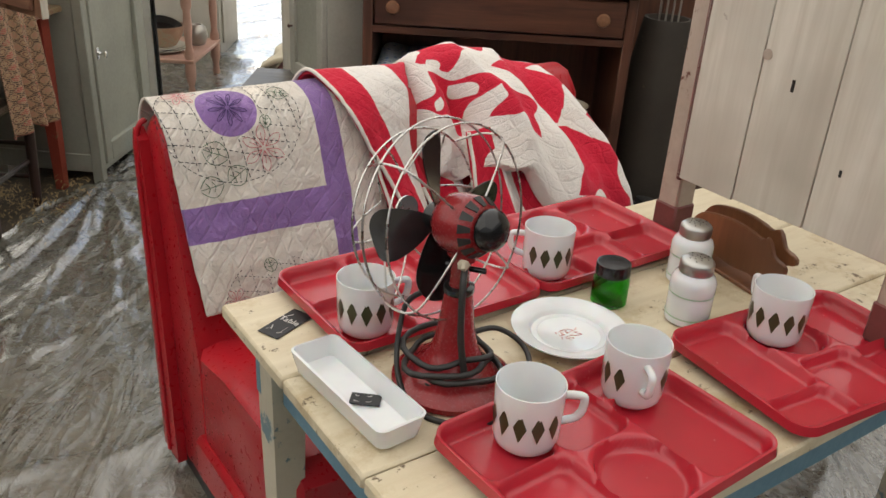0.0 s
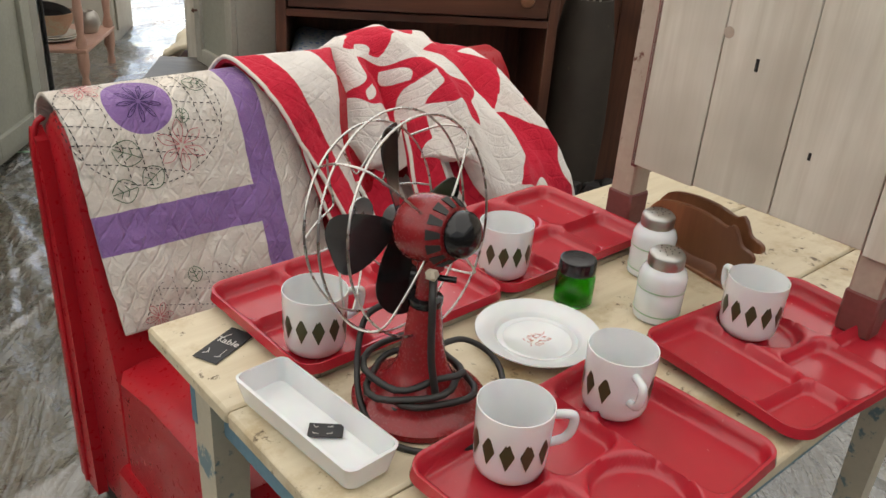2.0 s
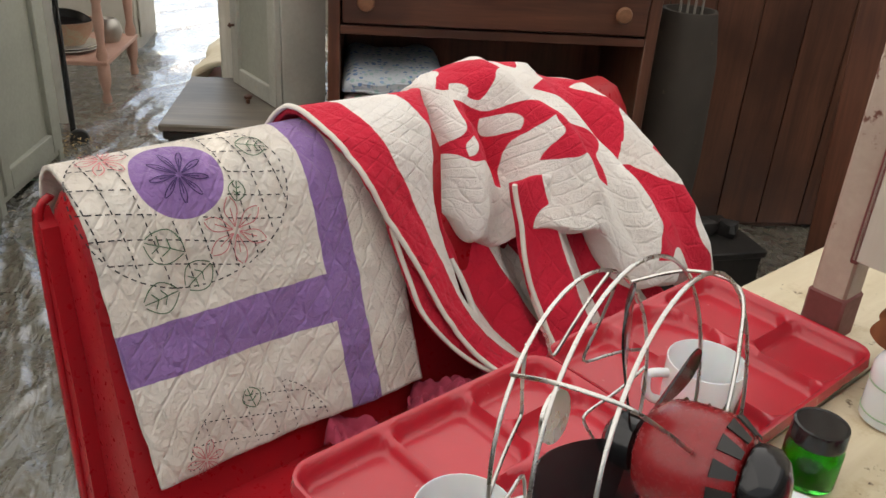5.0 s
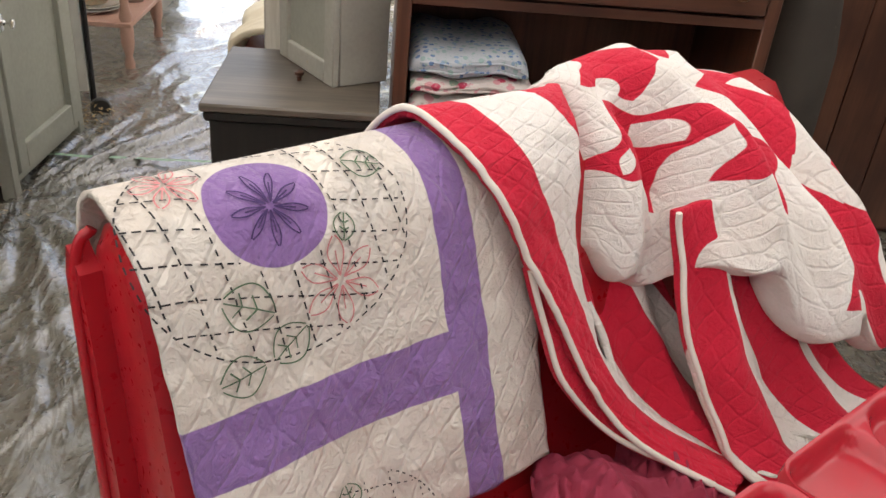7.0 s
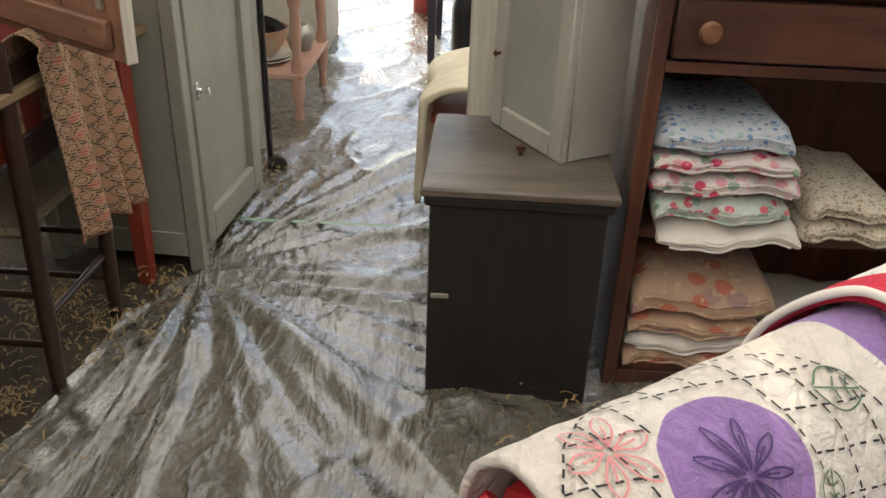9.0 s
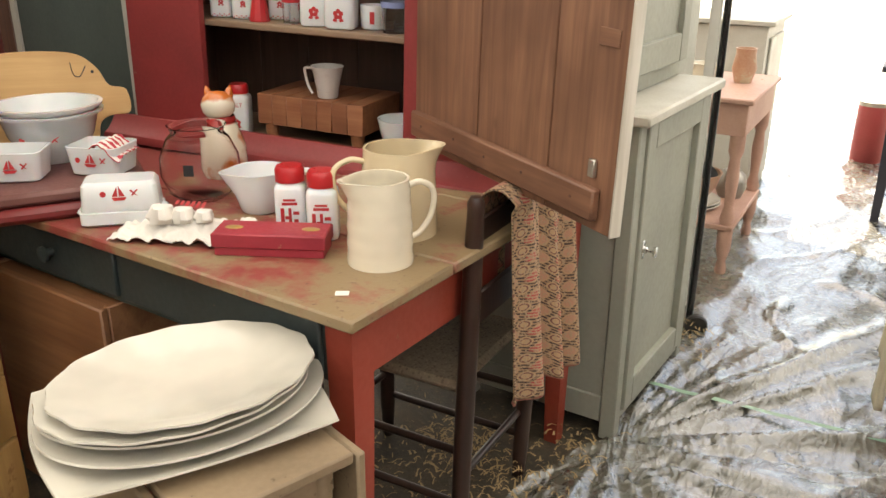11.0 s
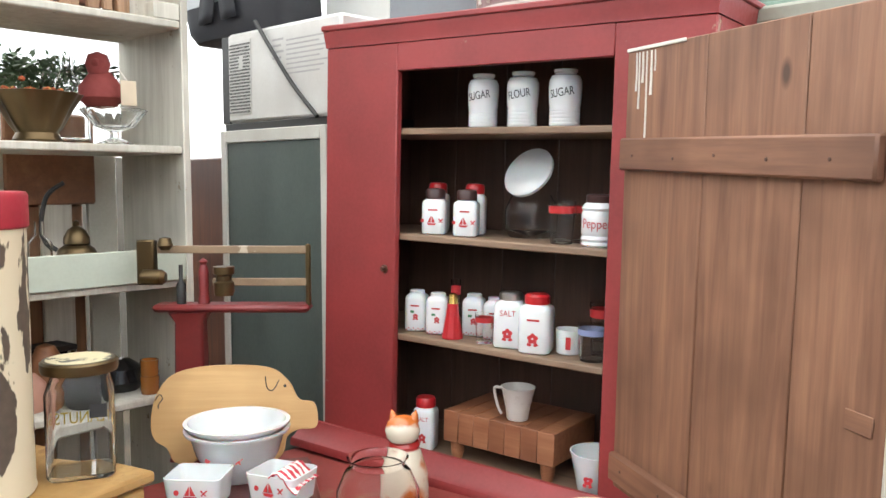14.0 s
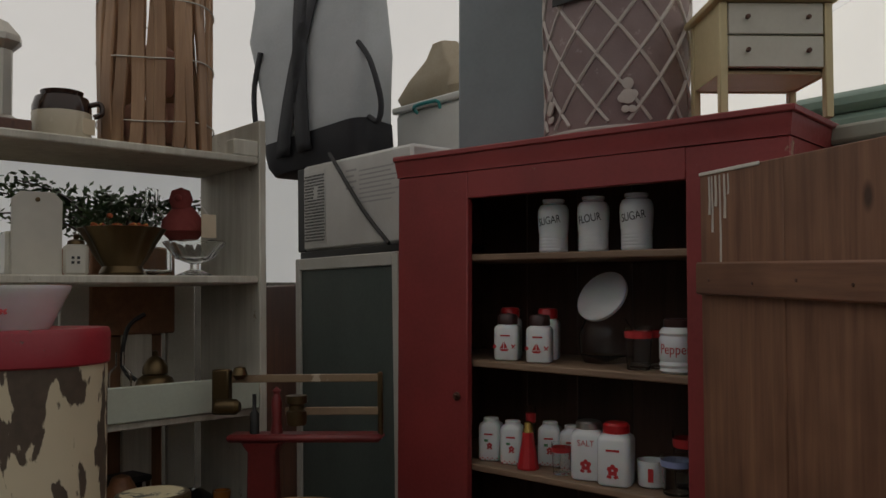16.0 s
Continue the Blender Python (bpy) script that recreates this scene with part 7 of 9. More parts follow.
pitcher(pose(-1.605, 2.578, ZR, 0, 0, 232), CREAMPOT, 0.062, 0.163, 0.02, "ribbed cream pottery pitcher on the red table", 5)
pitcher(pose(-1.662, 2.735, ZR, 0, 0, 50), YELLOWWARE, 0.078, 0.178, 0.03, "yellow ware pitcher with wide lip on the red table")
mc = thing("batter_bowl", "white milk glass batter bowl with spout and handle", "bowl", pose(-2.0, 2.70, ZR, 0, 0, 232))
turned("bowl", mc, MILK, [(0, 0), (0.042, 0), (0.045, 0.004), (0.056, 0.04), (0.065, 0.088), (0.066, 0.092), (0.062, 0.092), (0.052, 0.04), (0.04, 0.01), (0, 0.008)], 48, wobble=lambda a, i: 1 + (0.32 * max(0, math.cos(a)) ** 14 if i in (4, 5, 6) else 0), angle=60)
tube("handle", mc, MILK, [(-0.058, 0, 0.078), (-0.085, 0, 0.078), (-0.11, 0, 0.075)], 0.009, 10)
rb = thing("red_tin_box", "long faded red cardboard box with gold oval labels", "box", pose(-1.895, 2.435, ZR, 0, 0, 25))
REDBOX = paint("faded_red_card", (0.34, 0.03, 0.045), (0.26, 0.02, 0.035), 0.5, (0.36, 0.22, 0.12), 0.70, 12)
GOLD = plain("old_gold_print", (0.36, 0.22, 0.06), 0.4)
bx("base", rb, REDBOX, (0.004, 0.004, 0), (0.216, 0.076, 0.03), 0.002)
bx("lid", rb, REDBOX, (0, 0, 0.0165), (0.22, 0.08, 0.046), 0.003)
for x in (0.035, 0.185):
    b = turned("oval_label", rb, GOLD, [(0, 0), (0.014, 0), (0.013, 0.0006), (0, 0.0006)], 20, pose(x, 0.04, 0.0462))
    b.data.transform(Matrix.Diagonal((1.3, 0.8, 1, 1)))
PAPERW = plain("tissue_paper", (0.72, 0.68, 0.62), 0.9)
tw = thing("wrapped_figurine", "crumpled white tissue paper with red print round a figurine", "tissue paper", pose(-2.03, 2.50, ZR, 0, 0, 20))
sheet("paper", PAPERW, lambda u, v: Vector((-0.13 + 0.26 * u, 0.075 - 0.15 * v, 0.004 + 0.035 * math.exp(-((u - 0.5) / 0.25) ** 2 - ((v - 0.5) / 0.3) ** 2) + 0.02 * abs(noise.noise((u * 6, v * 5, 1))) + 0.012 * abs(noise.noise((u * 17, v * 15, 4))))), 60, 40, tw, 0.001)
for k, (x, y, r) in enumerate(((-0.03, -0.03, 0.028), (0.01, -0.02, 0.024), (0.05, -0.01, 0.02))):
    turned("paper_wrapping", tw, PAPERW, [(0, 0), (r * 0.8, 0.004), (r, r * 0.6), (r * 0.7, r * 1.3), (0, r * 1.5)], 14, pose(x, y, 0.03), wobble=lambda a, i: 1 + 0.2 * math.sin(3 * a + i * 2))
bars(tw, RED_PRINT, [(0.02 + 0.012 * k, -0.002 * k, 0.027 + 0.012 * k, 0.012) for k in range(6)], pose(-0.06, 0.045, 0.047, -70, 0, 0))
st = bx("paper_label", None, PAPERW, (0, 0, 0), (0.024, 0.018, 0.0006), 0.0)
st.matrix_world = pose(-1.585, 2.405, ZR + 0.0005, 0, 0, 30)
tagged(st, "small white paper label at the table edge", "label")
bd = thing("butter_dish", "white milk glass covered butter dish with red boat print", "butter dish", face(-2.205, 2.50, ZR, 42))
loft("base", bd, MILK, [dish_ring(0.15, 0.08, 0.0, 0.01), dish_ring(0.165, 0.095, 0.006, 0.012), dish_ring(0.165, 0.095, 0.03, 0.012), dish_ring(0.158, 0.088, 0.031, 0.012)])
loft("cover", bd, MILK, [dish_ring(0.155, 0.085, 0.0315, 0.01), dish_ring(0.158, 0.088, 0.034, 0.012), dish_ring(0.15, 0.08, 0.085, 0.014), dish_ring(0.138, 0.068, 0.093, 0.014)])
for x in (-0.083, 0.083):
    bx("tab", bd, MILK, (x - 0.008, -0.02, 0.02), (x + 0.008, 0.02, 0.03), 0.004)
motif_boat(bd, 0.031, pose(0, -0.0425, 0.062, -6, 0, 0))

fb = thing("fish_bowl", "round clear glass bowl with faint pink tint", "glass bowl", pose(-2.175, 2.70, ZR))
turned("glass_body", fb, PINK_GLASS, [(0, 0.0), (0.05, 0.0), (0.075, 0.02), (0.09, 0.06), (0.088, 0.1), (0.07, 0.14), (0.058, 0.152), (0.062, 0.166), (0.066, 0.17), (0.0635, 0.17), (0.059, 0.166), (0.055, 0.152), (0.067, 0.139), (0.085, 0.1), (0.087, 0.06), (0.073, 0.023), (0.05, 0.004), (0, 0.004)], 48, angle=60)
bx("tag", fb, SLATE, (-0.012, -0.0925, 0.075), (0.01, -0.091, 0.1), 0.0005, "small black price sticker", pose(0, 0, 0, 0, 0, 30))
def cat_glaze():
    n = Nodes("ginger_cat_glaze")
    p = n.xyz(n.coord.outputs["Object"])
    top = n.math("ADD", n.step(p[2], 0.175, 0.215), n.math("MULTIPLY", n.math("SUBTRACT", n.noise(16, 3), 0.5), 1.6))
    back = n.step(n.noise(11, 3), 0.5, 0.62)
    col = n.mix(n.math("MAXIMUM", n.step(top, 0.35, 0.6), n.math("MULTIPLY", back, n.step(p[2], 0.13, 0.11))), (0.72, 0.65, 0.52), (0.55, 0.15, 0.035))
    col = n.mix(n.math("MULTIPLY", n.step(p[2], 0.132, 0.136), n.step(p[2], 0.156, 0.152)), col, (0.45, 0.03, 0.03))
    return n.done(col, 0.15, Coat_Weight=0.4)


CATM = cat_glaze()
cat = bmesh.new()
lathe_bm(cat, [(0, 0), (0.05, 0), (0.058, 0.02), (0.055, 0.08), (0.04, 0.125), (0.03, 0.145), (0.024, 0.15)], 28)
lathe_bm(cat, [(0, -0.036), (0.022, -0.031), (0.036, -0.015), (0.039, 0.003), (0.033, 0.022), (0.018, 0.034), (0, 0.037)], 28, pose(-0.003, -0.012, 0.178) @ Matrix.Diagonal((1.05, 0.92, 1, 1)))
for sx in (-1, 1):
    lathe_bm(cat, [(0.013, 0), (0.008, 0.016), (0, 0.028)], 10, pose(0.022 * sx, -0.008, 0.2, 0, 14 * sx, 0))
lathe_bm(cat, [(0.033, 0.135), (0.037, 0.142), (0.033, 0.152)], 24)
tagged(part("cat_figurine", cat, CATM, None, "", face(-2.255, 2.86, ZR, 40)), "glazed ceramic cat figurine, white and ginger", "figurine")

# ---- platform scale with bowls ----
SC = pose(-2.39, 2.31, ZR, 0, 0, 56)
scale_t = thing("platform_scale", "red cast-iron platform scale with brass beam", "scale", SC)
BROWN_PLATE = paint("brown_plate", (0.16, 0.06, 0.05), (0.12, 0.045, 0.04), 0.5, (0.25, 0.15, 0.1), 0.7, 12)
SCALE_RED = paint("scale_red", (0.20, 0.024, 0.025), (0.13, 0.018, 0.018), 0.4, (0.1, 0.04, 0.03), 0.70, 12)
bx("base", scale_t, SCALE_RED, (0.0, 0.0, 0.0), (0.34, 0.46, 0.034), 0.012)
bx("platform", scale_t, BROWN_PLATE, (0.01, 0.01, 0.036), (0.33, 0.40, 0.064), 0.008)
BRASS = plain("old_brass", (0.125, 0.085, 0.042), 0.36, 0.85)
BEAM = paint("worn_brass_beam", (0.26, 0.18, 0.11), (0.17, 0.11, 0.07), 0.4, (0.5, 0.42, 0.32), 0.6, 16)
colm = SC.inverted() @ pose(-2.82, 2.65, 0, 0, 0, 41.8)
loft("column", scale_t, SCALE_RED, [[(x * s, y * s, z) for x, y in rounded(0.085, 0.06, 0.01)] for z, s in ((ZR + 0.034, 1.3), (ZR + 0.08, 1.0), (1.16, 0.85), (1.185, 1.2))], colm)
bx("beam_shelf", scale_t, SCALE_RED, (-0.09, -0.035, 1.186), (0.31, 0.035, 1.206), 0.008, "", colm)
for z, y in ((1.345, -0.006), (1.262, -0.006)):
    bx("beam", scale_t, BEAM, (-0.08 if z > 1.3 else 0.06, y - 0.004, z - 0.010), (0.305, y + 0.004, z + 0.010), 0.002, "", colm)
bx("beam_end", scale_t, BRASS, (0.298, -0.012, 1.20), (0.312, 0.0, 1.36), 0.004, "", colm)
bx("beam_head", scale_t, BRASS, (-0.13, -0.02, 1.255), (-0.085, 0.012, 1.37), 0.004, "", colm)
turned("counter_weight", scale_t, BRASS, [(0, -0.03), (0.018, -0.03), (0.02, -0.02), (0.02, 0.02), (0.012, 0.03), (0, 0.03)], 20, colm @ pose(-0.085, -0.02, 1.275, 0, 90, 0))
turned("counter_weight", scale_t, BRASS, [(0, 0), (0.012, 0), (0.02, 0.012), (0.014, 0.03), (0, 0.034)], 20, colm @ pose(-0.055, -0.02, 1.345))
turned("sliding_weight", scale_t, BRASS, [(0, 0), (0.024, 0), (0.026, 0.01), (0.026, 0.034), (0.02, 0.038), (0.02, 0.05), (0.027, 0.056), (0.027, 0.074), (0, 0.076)], 24, colm @ pose(0.09, -0.01, 1.228))
turned("finial", scale_t, SCALE_RED, [(0, 0), (0.016, 0), (0.012, 0.03), (0.014, 0.08), (0.008, 0.1), (0.012, 0.108), (0, 0.118)], 16, colm @ pose(0.035, 0.0, 1.206))
turned("hook", scale_t, BLACK_CORD, [(0, 0), (0.012, 0), (0.012, 0.05), (0.005, 0.06), (0.005, 0.1), (0, 0.1)], 14, colm @ pose(-0.02, -0.01, 1.206))

PIGB = wood("pale_board", (0.55, 0.32, 0.13), (0.66, 0.42, 0.19), "x", 0.45, knots=False)
pigb = thing("pig_cutting_board", "pale wooden cutting board in the shape of a pig", "cutting board", pose(-2.795, 2.515, ZR + 0.056, -8, 0, 48) @ Matrix.Scale(0.98, 4))
pig2 = spline([(0.0, 0.10, 0), (0.012, 0.17, 0), (0.05, 0.222, 0), (0.12, 0.242, 0), (0.22, 0.245, 0), (0.30, 0.235, 0), (0.345, 0.20, 0), (0.37, 0.155, 0), (0.41, 0.142, 0), (0.415, 0.085, 0), (0.37, 0.078, 0), (0.34, 0.06, 0), (0.33, 0.02, 0), (0.30, 0.0, 0), (0.27, 0.03, 0), (0.15, 0.025, 0), (0.10, 0.0, 0), (0.06, 0.005, 0), (0.04, 0.04, 0), (0.012, 0.06, 0)], 5, True)
slab("board", pigb, PIGB, [(p.x, p.y) for p in pig2], -0.009, 0.009, pose(0, 0, 0, 90), 0.003)
tube("ear_line", pigb, BLACK_PRINT, spline([(0.285, -0.0096, 0.215), (0.29, -0.0096, 0.185), (0.305, -0.0096, 0.18), (0.32, -0.0096, 0.205)], 5), 0.0014, 5)
tube("tail_line", pigb, BLACK_PRINT, spline([(0.012, -0.0096, 0.16), (0.022, -0.0096, 0.175), (0.03, -0.0096, 0.165), (0.02, -0.0096, 0.15), (0.02, -0.0096, 0.14)], 5), 0.0014, 5)
turned("eye", pigb, BLACK_PRINT, [(0.004, 0), (0.004, 0.001), (0, 0.001)], 10, pose(0.335, -0.0092, 0.19, 90))

ZS = ZR + 0.0645
bb = thing("mixing_bowl", "white milk glass mixing bowls with red boat print on the scale", "bowl", face(-2.545, 2.60, ZS, 36))
for k in range(2):
    turned("bowl", bb, MILK, [(0, 0.0), (0.06, 0.0), (0.064, 0.008), (0.095, 0.06), (0.108, 0.105), (0.121, 0.112), (0.122, 0.118), (0.112, 0.118), (0.09, 0.06), (0.058, 0.014), (0, 0.012)], 48, pose(0, 0, 0.016 * k), angle=60)
motif_boat(bb, 0.036, pose(0, -0.0955, 0.058, -26, 0, 0))


def loaf(m, group):
    t = thing("refrigerator_dish", "white milk glass square dish with red boat print", "dish", m, group)
    loft("body", t, MILK, [dish_ring(0.10, 0.085, 0.0, 0.014), dish_ring(0.112, 0.095, 0.004, 0.016), dish_ring(0.126, 0.108, 0.065, 0.016), dish_ring(0.12, 0.102, 0.066, 0.014), dish_ring(0.106, 0.088, 0.008, 0.012), dish_ring(0.1, 0.08, 0.006, 0.01)])
    motif_boat(t, 0.030, pose(0, -0.0545, 0.03, -5, 0, 0))
    return t


l1 = loaf(face(-2.475, 2.455, ZS, 38), "boat print dishes on the scale")
l2 = copy_thing(l1, face(-2.355, 2.585, ZS, 20))
rag = thing("striped_cloth", "folded red and white striped cloth in the dish", "cloth", face(-2.355, 2.585, ZS, 20))
STRIPE = Nodes("striped_cloth")
su = STRIPE.xyz(STRIPE.coord.outputs["UV"])
STRIPE_M = STRIPE.done(STRIPE.mix(STRIPE.step(STRIPE.math("SINE", STRIPE.math("MULTIPLY", su[1], 32)), 0.0, 0.1), (0.72, 0.66, 0.6), (0.48, 0.04, 0.06)), 0.9)
sheet("cloth", STRIPE_M, lambda u, v: Vector((0.0 + 0.07 * u, 0.035 - 0.09 * v, 0.064 + 0.014 * math.sin(u * 5) + 0.005 * noise.noise((u * 8, v * 8, 0)) - 0.045 * max(0, v - 0.75) * u)), 20, 24, rag, 0.002)

# ---- inside the red cupboard ----
def incup(x, y, z, rz=24):
    return CUP @ pose(x, y, z, 0, 0, rz)


def round_jar(x, text):
    t = thing("canister_jar", "white ribbed milk glass canister lettered in black", "jar", incup(x, 0.105, 1.6565, 14) @ Matrix.Diagonal((0.9, 0.9, 0.92, 1)), "lettered jars on the top shelf")
    prof = [(0, 0), (0.036, 0)]
    for k in range(5):
        z = 0.004 + k * 0.009
        prof += [(0.0395, z), (0.041, z + 0.0045), (0.0395, z + 0.009)]
    prof += [(0.042, 0.06), (0.044, 0.10), (0.043, 0.118), (0.037, 0.13), (0.029, 0.133), (0.028, 0.137), (0.031, 0.139), (0.031, 0.146), (0.028, 0.147), (0, 0.147)]
    turned("body", t, MILK, prof, 40)
    w = words(text, 0.030, BLACK_PRINT, t, Matrix(), squeeze=0.72)
    w.data.transform(pose(0, 0, 0, 0, 0, 9))
    wrap(w, 0.0446, pose(0, 0, 0.086))
    return t


for x, text in ((0.207, "SUGAR"), (0.322, "FLOUR"), (0.438, "SUGAR")):
    round_jar(x, text)
Z2, Z3, Z4 = 1.3835, 1.1185, 0.7975
DARK_LID = plain("brown_lid", (0.05, 0.02, 0.018), 0.4)
box_jar(incup(0.03, 0.16, Z2), 0.06, 0.115, RED_LID, print_kind="figure", label="white milk glass shaker with red lid")
box_jar(incup(0.145, 0.17, Z2), 0.06, 0.115, RED_LID, print_kind="figure", label="white milk glass shaker with red lid")
box_jar(incup(0.078, 0.085, Z2), 0.062, 0.10, DARK_LID, print_kind="boat", label="white milk glass shaker with dark lid and red boat")
box_jar(incup(0.178, 0.085, Z2), 0.062, 0.10, DARK_LID, print_kind="boat", label="white milk glass shaker with dark lid and red boat")
cj = thing("glass_cookie_jar", "clear glass jar with a white lid propped on it", "jar", incup(0.30, 0.20, Z2))
turned("glass_body", cj, CLEAR, [(0, 0), (0.055, 0), (0.066, 0.02), (0.068, 0.07), (0.055, 0.1), (0.05, 0.11), (0.047, 0.11), (0.052, 0.098), (0.065, 0.07), (0.063, 0.022), (0, 0.006)], 32)
turned("lid", cj, MILK, [(0, 0), (0.062, 0), (0.07, 0.006), (0.07, 0.014), (0.064, 0.018), (0, 0.018)], 40, pose(0.0, -0.035, 0.16, 58, 0, -32), "round white lid leaning on the jar")


def tumbler(m, r, h, mat_print, group="tumblers in the red cupboard"):
    t = thing("tumbler", "clear glass tumbler with red painted band", "tumbler", m, group)
    turned("glass_body", t, CLEAR, [(0, 0), (r * 0.8, 0), (r * 0.82, 0.003), (r, h), (r - 0.0018, h), (r * 0.78, 0.006), (0, 0.006)], 28)
    turned("painted_band", t, mat_print, [(r * 0.955 + 0.0005, h * 0.72), (r * 0.985 + 0.0005, h * 0.88)], 28, cap=False)
    return t


tumbler(incup(0.448, 0.09, Z2), 0.032, 0.10, RED_PRINT)
tumbler(incup(0.475, 0.15, Z2), 0.032, 0.10, RED_PRINT)
pp = thing("pepper_jar", "round ribbed milk glass pepper jar with red lid", "jar", incup(0.548, 0.085, Z2, 14))
turned("body", pp, MILK, [(0, 0), (0.036, 0), (0.041, 0.005), (0.039, 0.012), (0.042, 0.018), (0.039, 0.026), (0.0415, 0.032), (0.0415, 0.075), (0.039, 0.082), (0.042, 0.088), (0.036, 0.098), (0.03, 0.102), (0, 0.102)], 36)
turned("lid", pp, DARK_LID, [(0.031, 0.1), (0.032, 0.102), (0.032, 0.117), (0.028, 0.12), (0, 0.12)], 28)
wrap(words("Pepper", 0.031, RED_PRINT, pp, Matrix(), squeeze=0.82), 0.0422, pose(0, 0, 0.053))

for x, y in ((0.012, 0.10), (0.083, 0.10), (0.165, 0.15), (0.238, 0.14)):
    box_jar(incup(x, y, Z3), 0.058, 0.108, MILK, print_kind="cherry", label="white milk glass shaker with cherry print and no lid", lid_h=0.008, lid_r=0.33)
bell = thing("red_shaker", "red cone-shaped shaker with gold tip", "shaker", incup(0.152, 0.07, Z3))
turned("cone", bell, RED_LID, [(0, 0), (0.027, 0), (0.028, 0.004), (0.026, 0.012), (0.016, 0.07), (0.014, 0.09), (0, 0.09)], 10, angle=20)
turned("tip", bell, plain("gold_tip", (0.8, 0.52, 0.15), 0.25, 1.0), [(0.0135, 0.0905), (0.012, 0.1), (0.01, 0.115), (0, 0.119)], 16, label="gold tip")
tm = tumbler(incup(0.118, 0.13, Z3), 0.013, 0.145, RED_PRINT)
tumbler(incup(0.248, 0.075, Z3), 0.025, 0.075, RED_PRINT)
box_jar(incup(0.318, 0.085, Z3, 20), 0.075, 0.128, METAL_CAP, text="SALT", label="large white milk glass shaker lettered SALT, metal lid", lid_h=0.014, lid_r=0.38)
box_jar(incup(0.398, 0.075, Z3, 16), 0.077, 0.128, RED_LID, label="large white milk glass shaker with red flower and red lid", lid_h=0.018, lid_r=0.38)
cup2 = thing("diamond_cup", "small white cup with red diamond", "cup", incup(0.468, 0.11, Z3))
turned("cup", cup2, MILK, [(0, 0), (0.026, 0), (0.03, 0.004), (0.033, 0.06), (0.03, 0.06), (0.027, 0.008), (0, 0.006)], 28)
bars(cup2, RED_PRINT, [(-0.006, 0.015, 0.006, 0.045)], pose(0, -0.0335, 0))
tumbler(incup(0.545, 0.08, Z3), 0.036, 0.085, plain("blue_print", (0.25, 0.3, 0.5), 0.4))
tumbler(incup(0.535, 0.16, Z3), 0.036, 0.125, RED_PRINT)
box_jar(incup(0.048, 0.10, Z4, 20), 0.062, 0.125, RED_LID, text="SALT", label="white milk glass salt shaker with red lid", lid_h=0.02, lid_r=0.42)
blk = thing("butcher_block", "small wooden butcher block on turned feet", "chopping block", incup(0.13, 0.07, Z4, 0))
BLOCK = wood("block_wood", (0.25, 0.088, 0.042), (0.39, 0.17, 0.085), "x", 0.5, knots=False)
for k in range(7):
    bx("strip", blk, BLOCK, (0.047 * k, 0, 0.045), (0.047 * k + 0.0465, 0.22, 0.128), 0.002)
for x in (0.03, 0.30):
    for y in (0.025, 0.195):
        turned("foot", blk, BLOCK, [(0, 0), (0.014, 0), (0.018, 0.02), (0.019, 0.0445), (0, 0.0445)], 16, pose(x, y, 0))
ck = thing("measuring_cup", "pale cup with handle standing on the butcher block", "cup", incup(0.325, 0.12, Z4 + 0.1285, 195) @ Matrix.Scale(0.84, 4))
turned("cup", ck, plain("pale_plastic", (0.62, 0.58, 0.54), 0.3), [(0, 0), (0.03, 0), (0.033, 0.004), (0.036, 0.03), (0.05, 0.095), (0.053, 0.1), (0.05, 0.1), (0.034, 0.032), (0.028, 0.008), (0, 0.007)], 36)
tube("handle", ck, plain("pale_handle", (0.62, 0.58, 0.54), 0.3), spline([(0.048, 0, 0.09), (0.072, 0, 0.09), (0.073, 0, 0.07), (0.062, 0, 0.03), (0.05, 0, 0.01)], 6), 0.0045, 8)
gb = thing("cherry_bowl", "white bowl with painted red cherries inside the cupboard", "bowl", incup(0.565, 0.09, Z4))
turned("bowl", gb, MILK, [(0, 0), (0.04, 0), (0.045, 0.01), (0.062, 0.09), (0.066, 0.105), (0.062, 0.105), (0.04, 0.014), (0, 0.012)], 36)
motif_flower(gb, 0.02, pose(-0.02, -0.054, 0.045, -12, 0, -20))

# ---- on the chest of drawers ----
can2 = thing("lard_tin", "tall flaking cream tin canister with red lid", "canister", pose(-2.598, 2.012, 0.9305) @ Matrix.Diagonal((1, 1, 1.03, 1)))


def flaking_mat():
    """Cream paint that has come off in upright patches, dark rusty tin below."""
    n = Nodes("flaking_cream_tin")
    v = n.stretch(1.0, 1.0, 0.42)
    k = n.math("ADD", n.math("MULTIPLY", n.noise(13, 3, 0.5, v, 0.8), 0.8), n.math("MULTIPLY", n.noise(40, 4, 0.6, v), 0.2))
    gone = n.step(k, 0.492, 0.507)
    cream = n.mix(n.noise(6, 4), (0.66, 0.58, 0.42), (0.56, 0.47, 0.32))
    tin = n.mix(n.noise(50, 4), (0.05, 0.036, 0.026), (0.12, 0.085, 0.06))
    n.bump(gone, -0.5, 0.003)
    return n.done(n.mix(gone, cream, tin), n.math("ADD", n.math("MULTIPLY", gone, 0.3), 0.4))


